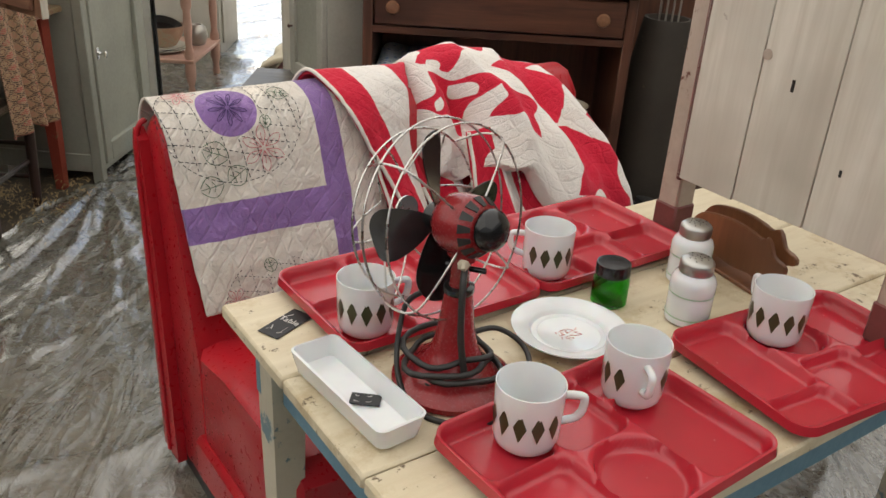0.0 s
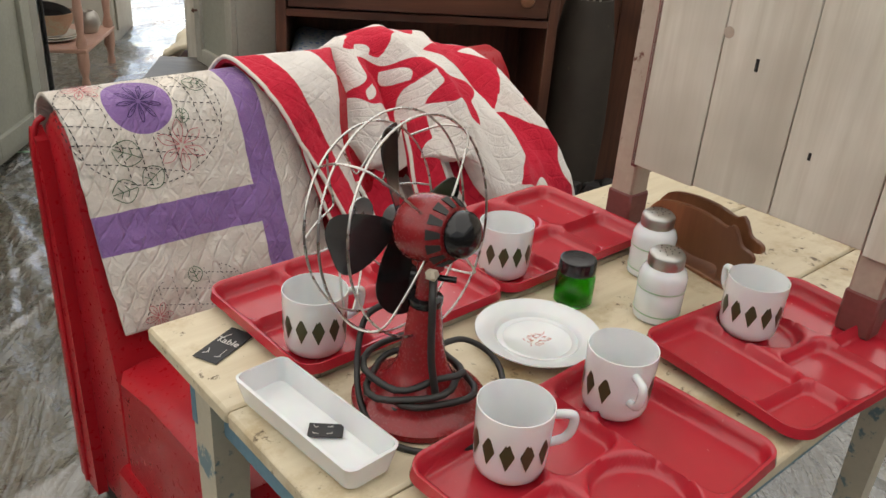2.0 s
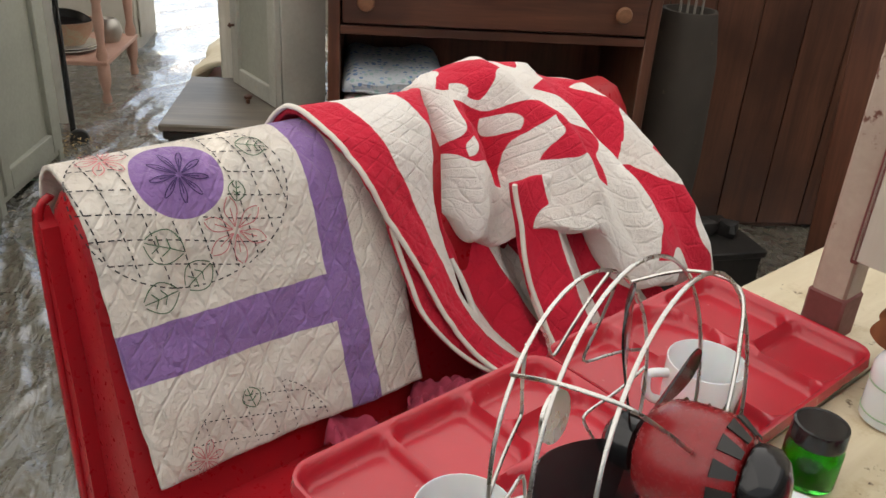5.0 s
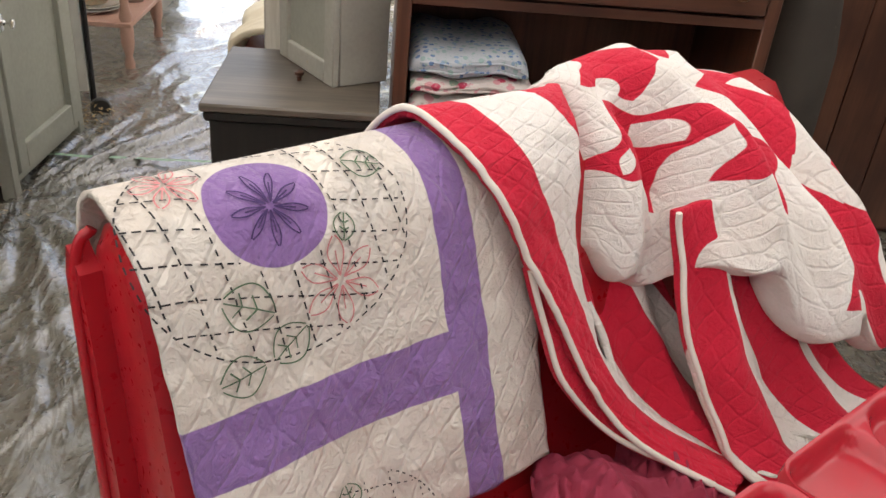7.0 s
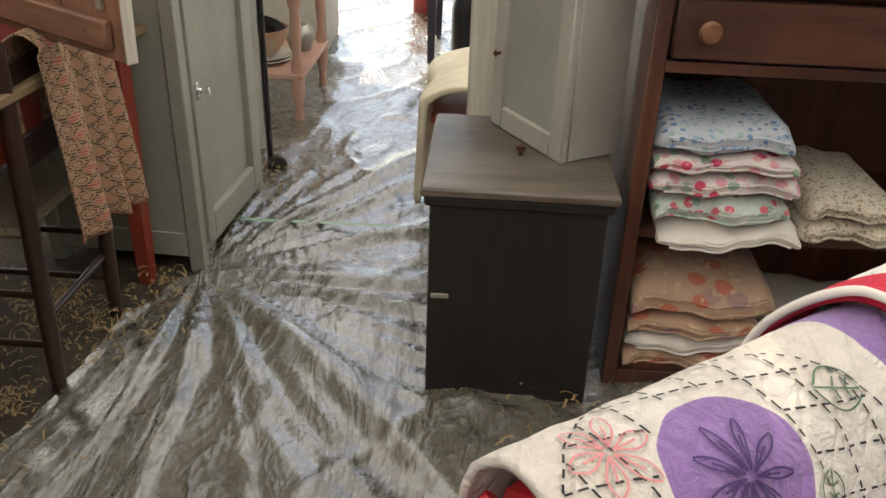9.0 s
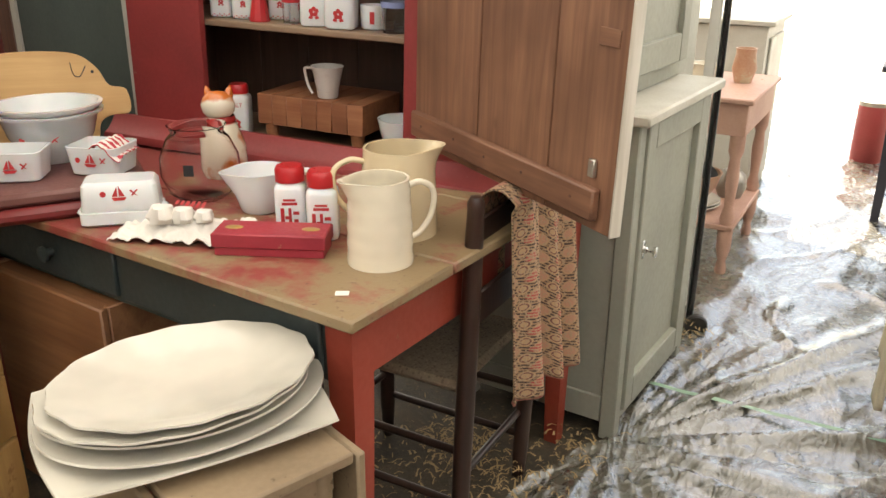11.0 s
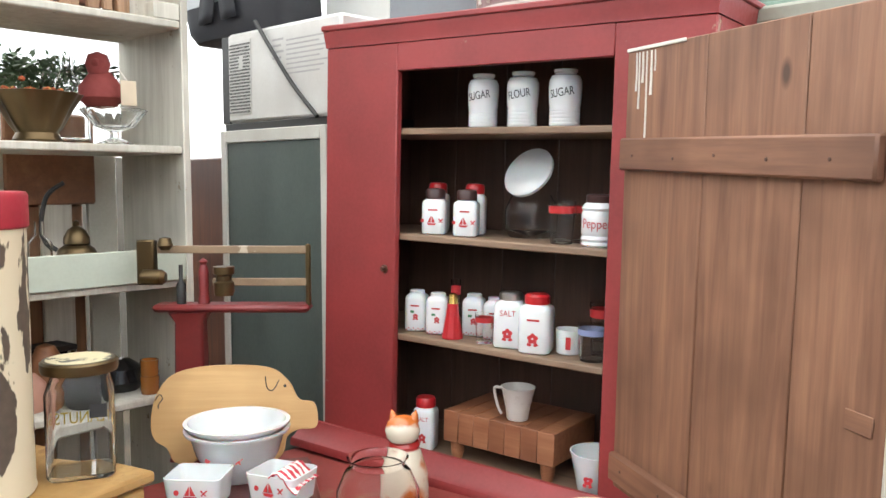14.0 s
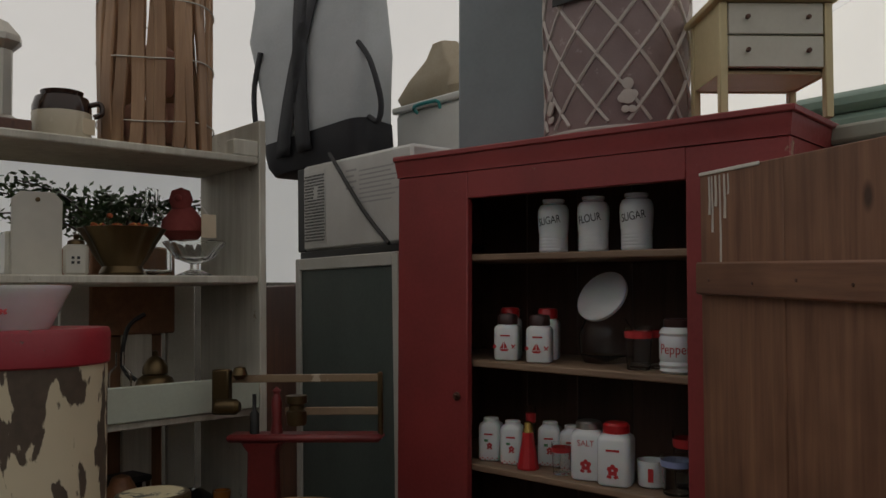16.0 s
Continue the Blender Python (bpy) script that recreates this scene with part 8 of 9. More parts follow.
FLAKE = flaking_mat()
TINLID = paint("red_tin_lid", (0.33, 0.022, 0.035), (0.26, 0.02, 0.03), 0.4, (0.12, 0.07, 0.06), 0.62, 10)
turned("body", can2, FLAKE, [(0, 0), (0.142, 0), (0.146, 0.006), (0.144, 0.012), (0.144, 0.49), (0, 0.49)], 56)
turned("lid", can2, TINLID, [(0.146, 0.487), (0.149, 0.49), (0.149, 0.545), (0.145, 0.552), (0.135, 0.553), (0.12, 0.548), (0, 0.549)], 56, label="chipped red lid")
rw = thing("rooster_bowl", "white milk glass bowl with small red print on the tin", "bowl", pose(-2.628, 1.997, 0.9305 + 0.567))
turned("bowl", rw, MILK, [(0, 0), (0.065, 0), (0.07, 0.006), (0.095, 0.06), (0.104, 0.075), (0.104, 0.082), (0.098, 0.082), (0.06, 0.014), (0, 0.012)], 44)
for a in (25, 45, 65):
    motif_flower(rw, 0.012, pose(0, 0, 0, 0, 0, a) @ pose(0, -0.087, 0.035, -24, 0, 0))
pj = thing("peanut_jar", "square clear glass store jar with round printed lid and yellow lettering", "jar", pose(-2.565, 2.245, 0.9305, 0, 0, 62))
YEL = plain("yellow_print", (0.62, 0.42, 0.04), 0.4)
loft("glass_body", pj, CLEAR, [dish_ring(0.12, 0.12, 0.0, 0.02), dish_ring(0.128, 0.128, 0.006, 0.022), dish_ring(0.128, 0.128, 0.17, 0.022), dish_ring(0.11, 0.11, 0.20, 0.04), dish_ring(0.104, 0.104, 0.212, 0.05), dish_ring(0.099, 0.099, 0.212, 0.048), dish_ring(0.104, 0.104, 0.2, 0.038), dish_ring(0.120, 0.120, 0.168, 0.02), dish_ring(0.120, 0.120, 0.01, 0.018)])
LIDP = paint("printed_tin_lid", (0.66, 0.58, 0.38), (0.58, 0.48, 0.28), 0.4, (0.12, 0.12, 0.1), 0.55, 10)
turned("lid", pj, BRASS, [(0.06, 0.206), (0.072, 0.208), (0.074, 0.214), (0.074, 0.228), (0.07, 0.232), (0.063, 0.2325)], 40, cap=False)
turned("lid_disc", pj, LIDP, [(0, 0.231), (0.0625, 0.231), (0.063, 0.233), (0, 0.2335)], 40)
words("PEANUTS", 0.034, YEL, pj, pose(0, 0.0655, 0.095, 90, 0, 180), squeeze=0.8)
bx("price_sticker", pj, SLATE, (0.02, -0.0665, 0.125), (0.052, -0.065, 0.152), 0.0004, "small black price sticker")
tg = thing("drawer_tag", "small black tag on a white string hanging from a handle", "price tag", DRAW @ pose(-0.205, -0.04, 0.78))
bx("card", tg, SLATE, (-0.016, -0.002, -0.012), (0.016, 0.0, 0.014), 0.0004)
tube("string", tg, PAPERW, spline([(0.0, 0.002, 0.035), (0.002, -0.003, 0.01), (0.004, -0.003, -0.03), (0.0, -0.003, -0.06), (0.006, -0.003, -0.085)], 5), 0.0011, 5)

# ---- on the white shelves ----
def onshelf(x, y, z, rz=0):
    return pose(x, y, z, 0, 0, rz)


S1, S2, S3 = 1.9555, 1.6155, 1.2455
bw = thing("brass_bowl", "scalloped antique brass bowl with dried flowers", "bowl", onshelf(-3.11, 2.40, S2))
turned("bowl", bw, BRASS, [(0, 0.0), (0.055, 0.0), (0.058, 0.008), (0.05, 0.025), (0.062, 0.045), (0.085, 0.09), (0.108, 0.125), (0.106, 0.126), (0.082, 0.092), (0.058, 0.05), (0, 0.045)], 60, wobble=lambda a, i: 1 + (0.05 * math.cos(10 * a) if 4 <= i <= 8 else 0))
bm = bmesh.new()
r6 = random.Random(3)
for k in range(70):
    p = Vector((r6.gauss(0, 0.03), r6.gauss(0, 0.03), 0.112 + abs(r6.gauss(0, 0.010))))
    lathe_bm(bm, [(0.004, 0), (0.009, 0.006), (0.005, 0.012)], 6, pose(p.x, p.y, p.z, r6.uniform(-50, 50), r6.uniform(-50, 50), 0))
tagged(part("dried_flowers", bm, floral("dried_petals", (0.35, 0.08, 0.03), [(0.55, 0.2, 0.04), (0.3, 0.05, 0.04), (0.5, 0.35, 0.1)], 60), bw), kind="stuff")
gc = thing("cut_glass_bowl", "footed clear cut glass bowl", "glass bowl", onshelf(-3.10, 2.60, S2))
turned("bowl", gc, CLEAR, [(0, 0), (0.045, 0), (0.047, 0.005), (0.012, 0.02), (0.012, 0.035), (0.05, 0.05), (0.085, 0.095), (0.083, 0.097), (0.046, 0.055), (0, 0.045)], 48, wobble=lambda a, i: 1 + 0.03 * math.cos(16 * a))
gbell = thing("glass_dome", "clear glass bottle behind the bird", "bottle", onshelf(-3.2, 2.52, S2))
turned("glass_body", gbell, CLEAR, [(0, 0), (0.05, 0), (0.055, 0.02), (0.053, 0.12), (0.03, 0.18), (0.018, 0.2), (0.018, 0.25), (0.015, 0.25), (0.014, 0.2), (0.026, 0.178), (0.049, 0.118), (0.05, 0.02), (0, 0.006)], 28)
BIRD = paint("red_cloth", (0.26, 0.05, 0.045), (0.2, 0.035, 0.03), 0.85)
bird = bmesh.new()
lathe_bm(bird, [(0, 0), (0.035, 0.004), (0.06, 0.03), (0.058, 0.06), (0.035, 0.09), (0.028, 0.1)], 24)
lathe_bm(bird, [(0, -0.035), (0.025, -0.025), (0.033, 0), (0.025, 0.025), (0, 0.035)], 20, pose(-0.005, -0.012, 0.12))
lathe_bm(bird, [(0.011, 0), (0, 0.03)], 10, pose(-0.01, -0.042, 0.122, 80))
tagged(part("bird_ornament", bird, BIRD, None, "", onshelf(-3.14, 2.585, S2 + 0.097, 60)), "stuffed red cloth bird ornament in the glass bowl", "ornament")
slate_w = thing("paper_tag", "buff paper tag hanging on a string", "tag", onshelf(-3.045, 2.615, S2 + 0.125))
bx("card", slate_w, PAPER, (-0.001, -0.022, -0.02), (0.001, 0.022, 0.045), 0.0005)
tube("string", slate_w, PAPERW, [(0, 0, 0.04), (-0.03, -0.01, 0.075)], 0.0012, 5)
wb2 = thing("enamel_box", "white enamel wall box with a rounded back plate", "box", onshelf(-3.12, 2.19, S2, 90))
slab("back_plate", wb2, IRONSTONE, [(-0.06, 0), (0.06, 0), (0.06, 0.19), (0.04, 0.21), (-0.04, 0.21), (-0.06, 0.19)], -0.004, 0.004, pose(0, 0, 0, 90), 0.002)
bx("box", wb2, IRONSTONE, (-0.07, 0.005, 0), (0.045, 0.07, 0.11), 0.006)
turned("screw", wb2, BRASS, [(0.006, 0), (0.006, 0.002), (0, 0.003)], 12, pose(0, -0.004, 0.19, 90))
smal = thing("small_jar", "small square white jar with painted mark", "jar", onshelf(-3.12, 2.285, S2, 70))
bx("body", smal, IRONSTONE, (-0.03, -0.03, 0), (0.03, 0.03, 0.08), 0.008)
turned("lid", smal, BRASS, [(0.022, 0.0805), (0.02, 0.09), (0.006, 0.095), (0.008, 0.105), (0, 0.11)], 20)
bars(smal, BLACK_PRINT, [(-0.01, 0.03, -0.003, 0.037), (0.003, 0.03, 0.01, 0.037), (-0.01, 0.042, -0.003, 0.049), (0.003, 0.042, 0.01, 0.049)], pose(0, -0.0306, 0))
LEAF = plain("dark_leaves", (0.05, 0.09, 0.035), 0.6)
plant = thing("potted_plant", "small-leaved plant in a wooden planter behind the shelf", "plant", onshelf(-3.52, 2.55, 0))
bx("planter", plant, OAKBOX, (-0.13, -0.13, 1.45), (0.13, 0.13, 1.72), 0.006)
bx("stand", plant, OAK_BACK, (-0.12, -0.105, 0), (0.095, 0.105, 1.4495), 0.006)
bm, bt = bmesh.new(), bmesh.new()
for k in range(16):
    a, ln = r6.uniform(0, 6.28), r6.uniform(0.15, 0.36)
    tip = Vector((0.8 * ln * math.cos(a), 1.2 * ln * math.sin(a), 1.72 + r6.uniform(0.06, 0.2)))
    base = Vector((0.03 * math.cos(a), 0.03 * math.sin(a), 1.72))
    mid = base.lerp(tip, 0.5) + Vector((0, 0, 0.05))
    line = spline([base, mid, tip], 6)
    sweep_bm(bt, line, lambda t: 0.006 * (1 - 0.7 * t), 5)
    for p in line[3:]:
        for j in range(11):
            q = p + Vector((r6.gauss(0, 0.02), r6.gauss(0, 0.025), r6.gauss(0, 0.017)))
            d = Vector((r6.uniform(-1, 1), r6.uniform(-1, 1), r6.uniform(-0.4, 0.8))).normalized() * r6.uniform(0.010, 0.017)
            s = d.orthogonal().normalized() * d.length * 0.45
            bm.faces.new([bm.verts.new(v) for v in (q - d, q + s, q + d, q - s)])
part("branches", bt, CHAIR_WOOD, plant)
tagged(part("leaves", bm, LEAF, plant), kind="stuff")
crock = thing("stoneware_crock", "cream stoneware crock with dark brown shoulder and tag", "crock", onshelf(-3.13, 2.25, S1))
turned("body", crock, CREAMWARE, [(0, 0), (0.066, 0), (0.071, 0.008), (0.072, 0.075), (0, 0.075)], 36)
turned("shoulder", crock, plain("brown_glaze", (0.035, 0.016, 0.011), 0.12), [(0.0715, 0.0755), (0.0715, 0.09), (0.064, 0.115), (0.05, 0.122), (0.052, 0.132), (0.046, 0.132), (0.044, 0.12), (0, 0.11)], 36, label="dark brown glazed shoulder")
tube("ear", crock, plain("brown_ear", (0.035, 0.016, 0.011), 0.12), spline([(0.03, 0.058, 0.1), (0.04, 0.082, 0.105), (0.045, 0.085, 0.08), (0.035, 0.068, 0.07)], 5), 0.007, 8)
bx("tag", crock, PAPER, (0.07, 0.0, 0.02), (0.072, 0.04, 0.06), 0.0005, "buff paper tag", pose(0, 0, 0, 0, 0, 25))
wt = thing("wooden_tray", "flat brown wooden tray beside the crock", "tray", onshelf(-3.13, 2.05, S1))
bx("base", wt, DARK_OAK, (-0.1, -0.12, 0), (0.1, 0.1, 0.03), 0.004)
BAMBOO = wood("bamboo", (0.26, 0.14, 0.075), (0.46, 0.28, 0.16), "z", 0.5, knots=False)
TERRAC = plain("pink_clay", (0.50, 0.26, 0.19), 0.7)
cage = thing("slat_basket", "tall open basket of wooden slats bound with wire, holding clay pots", "basket", onshelf(-3.15, 2.51, S1))
slat_rnd = random.Random(12)
for k in range(25):
    a = 2 * math.pi * k / 25 + slat_rnd.uniform(-0.05, 0.05)
    wd, top, lean = slat_rnd.uniform(0.024, 0.036), 0.60 + slat_rnd.uniform(0, 0.05), slat_rnd.uniform(-1.2, 1.2)
    slat = bmesh.new()
    box(slat, (-0.005, -wd / 2, 0), (0.005, wd / 2, top), 0.002)
    bmesh.ops.subdivide_edges(slat, edges=[e for e in slat.edges if abs(e.verts[0].co.z - e.verts[1].co.z) > 0.3], cuts=6)
    for v in slat.verts:
        v.co.x += 0.008 * math.sin(v.co.z * 5 + k) - 0.012 * (v.co.z / 0.6) ** 2
        v.co.y += 0.004 * math.sin(v.co.z * 13 + 2 * k)
    part("slat", slat, BAMBOO, cage, "", pose(0.137 * math.cos(a), 0.152 * math.sin(a), 0, 0, 0, math.degrees(a)) @ pose(0, 0, 0, lean, 0, 0))
for z in (0.07, 0.24, 0.40, 0.56):
    tube("binding_wire", cage, METAL_OLD, [(0.144 * math.cos(q), 0.144 * math.sin(q) * 1.1, z + 0.006 * math.sin(3 * q)) for q in np.linspace(0, 2 * math.pi, 41)[:-1]], 0.0022, 5, True)
for k, (x, y, z, r) in enumerate(((0, -0.03, 0.01, 0.07), (0.01, 0.045, 0.03, 0.06), (0, 0.0, 0.17, 0.07))):
    b = turned("clay_pot", None, TERRAC, [(0, 0), (r * 0.6, 0), (r, r), (r * 0.9, r * 1.6), (r * 0.5, r * 1.9), (0, r * 1.95)], 20, cage.matrix_world @ pose(x, y, z))
    tagged(b, "pink clay pot inside the cane basket", "pot", "clay pots in the basket")
lan = thing("lantern", "small dark metal lantern at the shelf top", "lantern", onshelf(-3.12, 2.10, S1 + 0.0305))
turned("base", lan, METAL_OLD, [(0, 0), (0.045, 0), (0.045, 0.01), (0.03, 0.02), (0.03, 0.18), (0.05, 0.2), (0.05, 0.215), (0.02, 0.25), (0, 0.26)], 8, angle=20)
pot = thing("brass_teapot", "round antique brass pot with domed lid", "teapot", onshelf(-3.13, 2.50, 1.275))
turned("pot", pot, BRASS, [(0, 0), (0.035, 0), (0.05, 0.015), (0.055, 0.04), (0.045, 0.065), (0.03, 0.075), (0.034, 0.078), (0.033, 0.095), (0.022, 0.115), (0.008, 0.125), (0.009, 0.135), (0, 0.142)], 36)
tube("handle", pot, BLACK_CORD, spline([(-0.03, -0.04, 0.06), (-0.05, -0.07, 0.1), (-0.04, -0.06, 0.2), (-0.02, -0.02, 0.24)], 6), 0.006, 8)
tr2 = bx("dark_tray", None, BLACK_WOOD, (-3.30, 2.36, 1.2455), (-3.03, 2.70, 1.2745), 0.004)
tagged(tr2, "dark wooden tray under the brass pot", "tray")
b = turned("pink_shell", None, TERRAC, [(0, 0), (0.03, 0), (0.036, 0.015), (0.02, 0.035), (0, 0.04)], 14, onshelf(-3.1, 2.60, 1.275), wobble=lambda a, i: 1 + 0.25 * math.sin(4 * a))
tagged(b, "small pink shell on the dark tray", "shell")
for k, (y, r, h) in enumerate(((2.40, 0.03, 0.14), (2.33, 0.026, 0.17), (2.28, 0.03, 0.12))):
    b = turned("glass_bottle", None, CLEAR, [(0, 0), (r, 0), (r, h * 0.6), (r * 0.4, h * 0.75), (r * 0.4, h), (r * 0.3, h), (r * 0.3, h * 0.76), (r * 0.9, h * 0.6), (r * 0.9, 0.006), (0, 0.005)], 24, onshelf(-3.12, y, 1.2755 if y > 2.35 else 1.2455))
    tagged(b, "small clear glass bottle on the shelf", "bottle", "bottles on the white shelf")
for k, (y, w, h, mm) in enumerate(((2.62, 0.07, 0.09, BLACK_GLOSS), (2.50, 0.06, 0.12, BLACK_CORD), (2.42, 0.05, 0.16, OAKBOX), (2.35, 0.05, 0.1, TERRAC), (2.57, 0.025, 0.07, KNOB))):
    b = turned("shelf_ornament", None, mm, [(0, 0), (w * 0.8, 0), (w, h * 0.3), (w * 0.9, h * 0.7), (w * 0.45, h * 0.95), (0, h)], 24, onshelf(-3.16 + 0.05 * (k % 2), y, 0.9305))
    tagged(b, ("black round hat-shaped object on the shelf", "dark pot on the shelf", "brown wooden canister on the shelf", "clay pot on the shelf", "small turned wooden peg on the shelf")[k], "ornament")
AMBER = plain("amber_glass", (0.30, 0.11, 0.025), 0.15, Coat_Weight=0.5)
for k, (x, y, r, h, z) in enumerate(((-3.05, 2.655, 0.026, 0.05, 0.9305), (-3.05, 2.655, 0.025, 0.045, 0.981), (-3.10, 2.245, 0.03, 0.09, 0.9305))):
    b = turned("amber_dish", None, AMBER, [(0, 0), (r * 0.9, 0), (r, h * 0.2), (r * 0.94, h * 0.5), (r, h * 0.8), (r, h), (r * 0.85, h), (r * 0.8, h * 0.3), (0, h * 0.2)], 24, onshelf(x, y, z))
    tagged(b, "small ribbed amber dish on the low white shelf", "dish", "amber dishes on the white shelf")
clk = thing("brass_carriage_frame", "small black box with brass corner columns on the shelf", "box", onshelf(-3.22, 2.44, 0.9305, 8))
bx("plinth", clk, BLACK_WOOD, (-0.05, -0.07, 0), (0.05, 0.07, 0.018), 0.003)
bx("body", clk, BLACK_GLOSS, (-0.035, -0.05, 0.0185), (0.035, 0.05, 0.125), 0.004)
bx("top", clk, BLACK_WOOD, (-0.05, -0.07, 0.1255), (0.05, 0.07, 0.142), 0.004)
for x in (-0.042, 0.042):
    for y in (-0.06, 0.06):
        turned("column", clk, BRASS, [(0, 0.0185), (0.007, 0.0185), (0.005, 0.03), (0.0065, 0.07), (0.005, 0.11), (0.007, 0.125), (0, 0.125)], 12, pose(x, y, 0))
copper = turned("copper_pail", None, plain("worn_copper", (0.42, 0.17, 0.06), 0.35, 0.8), [(0, 0), (0.07, 0), (0.078, 0.01), (0.09, 0.17), (0.094, 0.178), (0.09, 0.18), (0.086, 0.17), (0.072, 0.014), (0, 0.01)], 32, onshelf(-3.2, 2.27, 0.9305))
tagged(copper, "worn copper pail on the low white shelf", "pail")
wk = thing("plank_stack", "old wooden planks standing behind the shelves", "planks", onshelf(-3.40, 1.9, 0))
for k, y in enumerate((0.3, 0.44, 0.62, 0.76)):
    bx("board", wk, (WHITE_WORN, PALE_TOP, WHITE_WORN, PALE_TOP)[k], (-0.02, y, 0), (0.0, y + 0.09, 1.6), 0.003)

# ---- on the tall cabinet ----
OVEN = paint("oven_white", (0.58, 0.57, 0.54), (0.5, 0.48, 0.45), 0.35, (0.3, 0.26, 0.2), 0.74, 9)
ov = thing("microwave_oven", "dirty white microwave oven turned backwards, with perforated vent", "microwave oven", pose(-3.285, 3.07, 1.6805) @ Matrix.Diagonal((0.62, 0.9, 0.825, 1)))
bx("body", ov, OVEN, (0.03, 0.0, 0.03), (0.93, 0.42, 0.375), 0.012)
bx("foot_strip", ov, BLACK_VINYL, (0.0, 0.0, 0.0005), (0.95, 0.40, 0.0295), 0.003)
bx("dark_side", ov, BLACK_VINYL, (-0.045, 0.01, 0.03), (0.029, 0.4, 0.37), 0.004)
bx("vent_plate", ov, OVEN, (0.05, -0.004, 0.06), (0.24, -0.0005, 0.345), 0.002)
bm = bmesh.new()
for i in range(15):
    for j in range(22):
        if 6 < i < 10 and 13 < j < 18:
            continue
        x, z = 0.06 + 0.012 * i + 0.006 * (j % 2), 0.07 + 0.0122 * j
        bm.faces.new([bm.verts.new((x + 0.0056 * math.cos(q), -0.0048, z + 0.0048 * math.sin(q))) for q in np.linspace(0, 2 * math.pi, 7)[:-1]])
tagged(part("vent_hole", bm, BLACK_CORD, ov), kind="stuff")
bars(ov, plain("grey_print", (0.38, 0.37, 0.36), 0.5), [(0.42, 0.25 + 0.022 * k, 0.42 + 0.07 + 0.02 * (k % 2), 0.258 + 0.022 * k) for k in range(4)] + [(0.53, 0.19 + 0.017 * k, 0.78 + 0.03 * (k % 3), 0.196 + 0.017 * k) for k in range(8)], pose(0, -0.0008, 0))
tube("power_cord", ov, BLACK_CORD, spline([(0.30, -0.01, 0.40), (0.42, -0.014, 0.3), (0.6, -0.014, 0.15), (0.78, -0.014, 0.03)], 6), 0.008, 8)
NYLON = paint("grey_nylon", (0.42, 0.44, 0.45), (0.35, 0.37, 0.38), 0.6)
BLACK_NYL = paint("black_nylon", (0.012, 0.013, 0.017), (0.02, 0.02, 0.025), 0.6)
bg = thing("carrier_bag", "grey and black padded nylon bag with straps on the oven", "bag", pose(-3.30, 3.225, 1.955, 0, -7, 16) @ Matrix.Diagonal((0.82, 0.8, 0.82, 1)))


def bag_ring(z, w, d, r=0.06):
    return [(x + 0.012 * math.sin(z * 9 + y * 20), y + 0.01 * math.sin(z * 11 + x * 9), z + 0.12 * 0) for x, y in rounded(w, d, r, 6)]


loft("body", bg, NYLON, [bag_ring(0.10, 0.50, 0.26), bag_ring(0.2, 0.54, 0.28), bag_ring(0.35, 0.58, 0.27), bag_ring(0.5, 0.62, 0.24), bag_ring(0.7, 0.66, 0.18, 0.05), bag_ring(0.88, 0.68, 0.1, 0.04), bag_ring(1.0, 0.69, 0.05, 0.02)])
loft("base", bg, BLACK_NYL, [bag_ring(0.055, 0.42, 0.2), bag_ring(0.06, 0.47, 0.25), bag_ring(0.1, 0.514, 0.276), bag_ring(0.15, 0.532, 0.284), bag_ring(0.2, 0.548, 0.288), bag_ring(0.201, 0.53, 0.27)], label="black base panel")
BAG_Z, BAG_Y = (0.1, 0.2, 0.35, 0.5, 0.7, 0.88, 1.0), (0.138, 0.144, 0.137, 0.122, 0.092, 0.052, 0.027)
for x, lean in ((-0.14, 16), (-0.02, 1)):
    sheet("strap", BLACK_NYL, lambda u, v, x=x, lean=lean: (x + math.tan(radians(lean)) * 0.85 * v + (u - 0.5) * 0.075, -float(np.interp(0.12 + 0.85 * v, BAG_Z, BAG_Y)) - 0.018, 0.12 + 0.85 * v), 2, 24, bg, 0.006, "black webbing strap")
tube("strap_loop", bg, BLACK_NYL, spline([(0.27, -0.1, 0.52), (0.33, -0.12, 0.42), (0.36, -0.12, 0.25), (0.33, -0.11, 0.17), (0.28, -0.1, 0.2)], 6), 0.012, 8)
tube("strap_loop", bg, BLACK_NYL, spline([(-0.24, -0.12, 0.62), (-0.30, -0.12, 0.45), (-0.30, -0.12, 0.25), (-0.25, -0.1, 0.2)], 6), 0.012, 8)
bin_t = thing("storage_bin", "clear plastic storage bin with teal handle", "storage bin", pose(-3.20, 3.42, 1.993) @ Matrix.Diagonal((0.8, 0.8, 0.95, 1)))
FROST = paint("frosted_plastic", (0.66, 0.66, 0.63), (0.58, 0.57, 0.54), 0.3)
bx("body", bin_t, FROST, (0.0, 0.0, 0.0), (0.46, 0.3, 0.22), 0.014)
bx("rim", bin_t, FROST, (-0.012, -0.012, 0.2205), (0.472, 0.312, 0.245), 0.006)
tube("handle", bin_t, plain("teal_plastic", (0.02, 0.25, 0.24), 0.4), spline([(0.17, -0.013, 0.20), (0.17, -0.035, 0.222), (0.31, -0.035, 0.222), (0.31, -0.013, 0.20)], 4), 0.007, 8)
sack = thing("paper_sack", "crumpled buff sack on the storage bin", "sack", pose(-3.06, 3.54, 2.226) @ Matrix.Diagonal((0.8, 0.8, 0.85, 1)))
bm = bmesh.new()
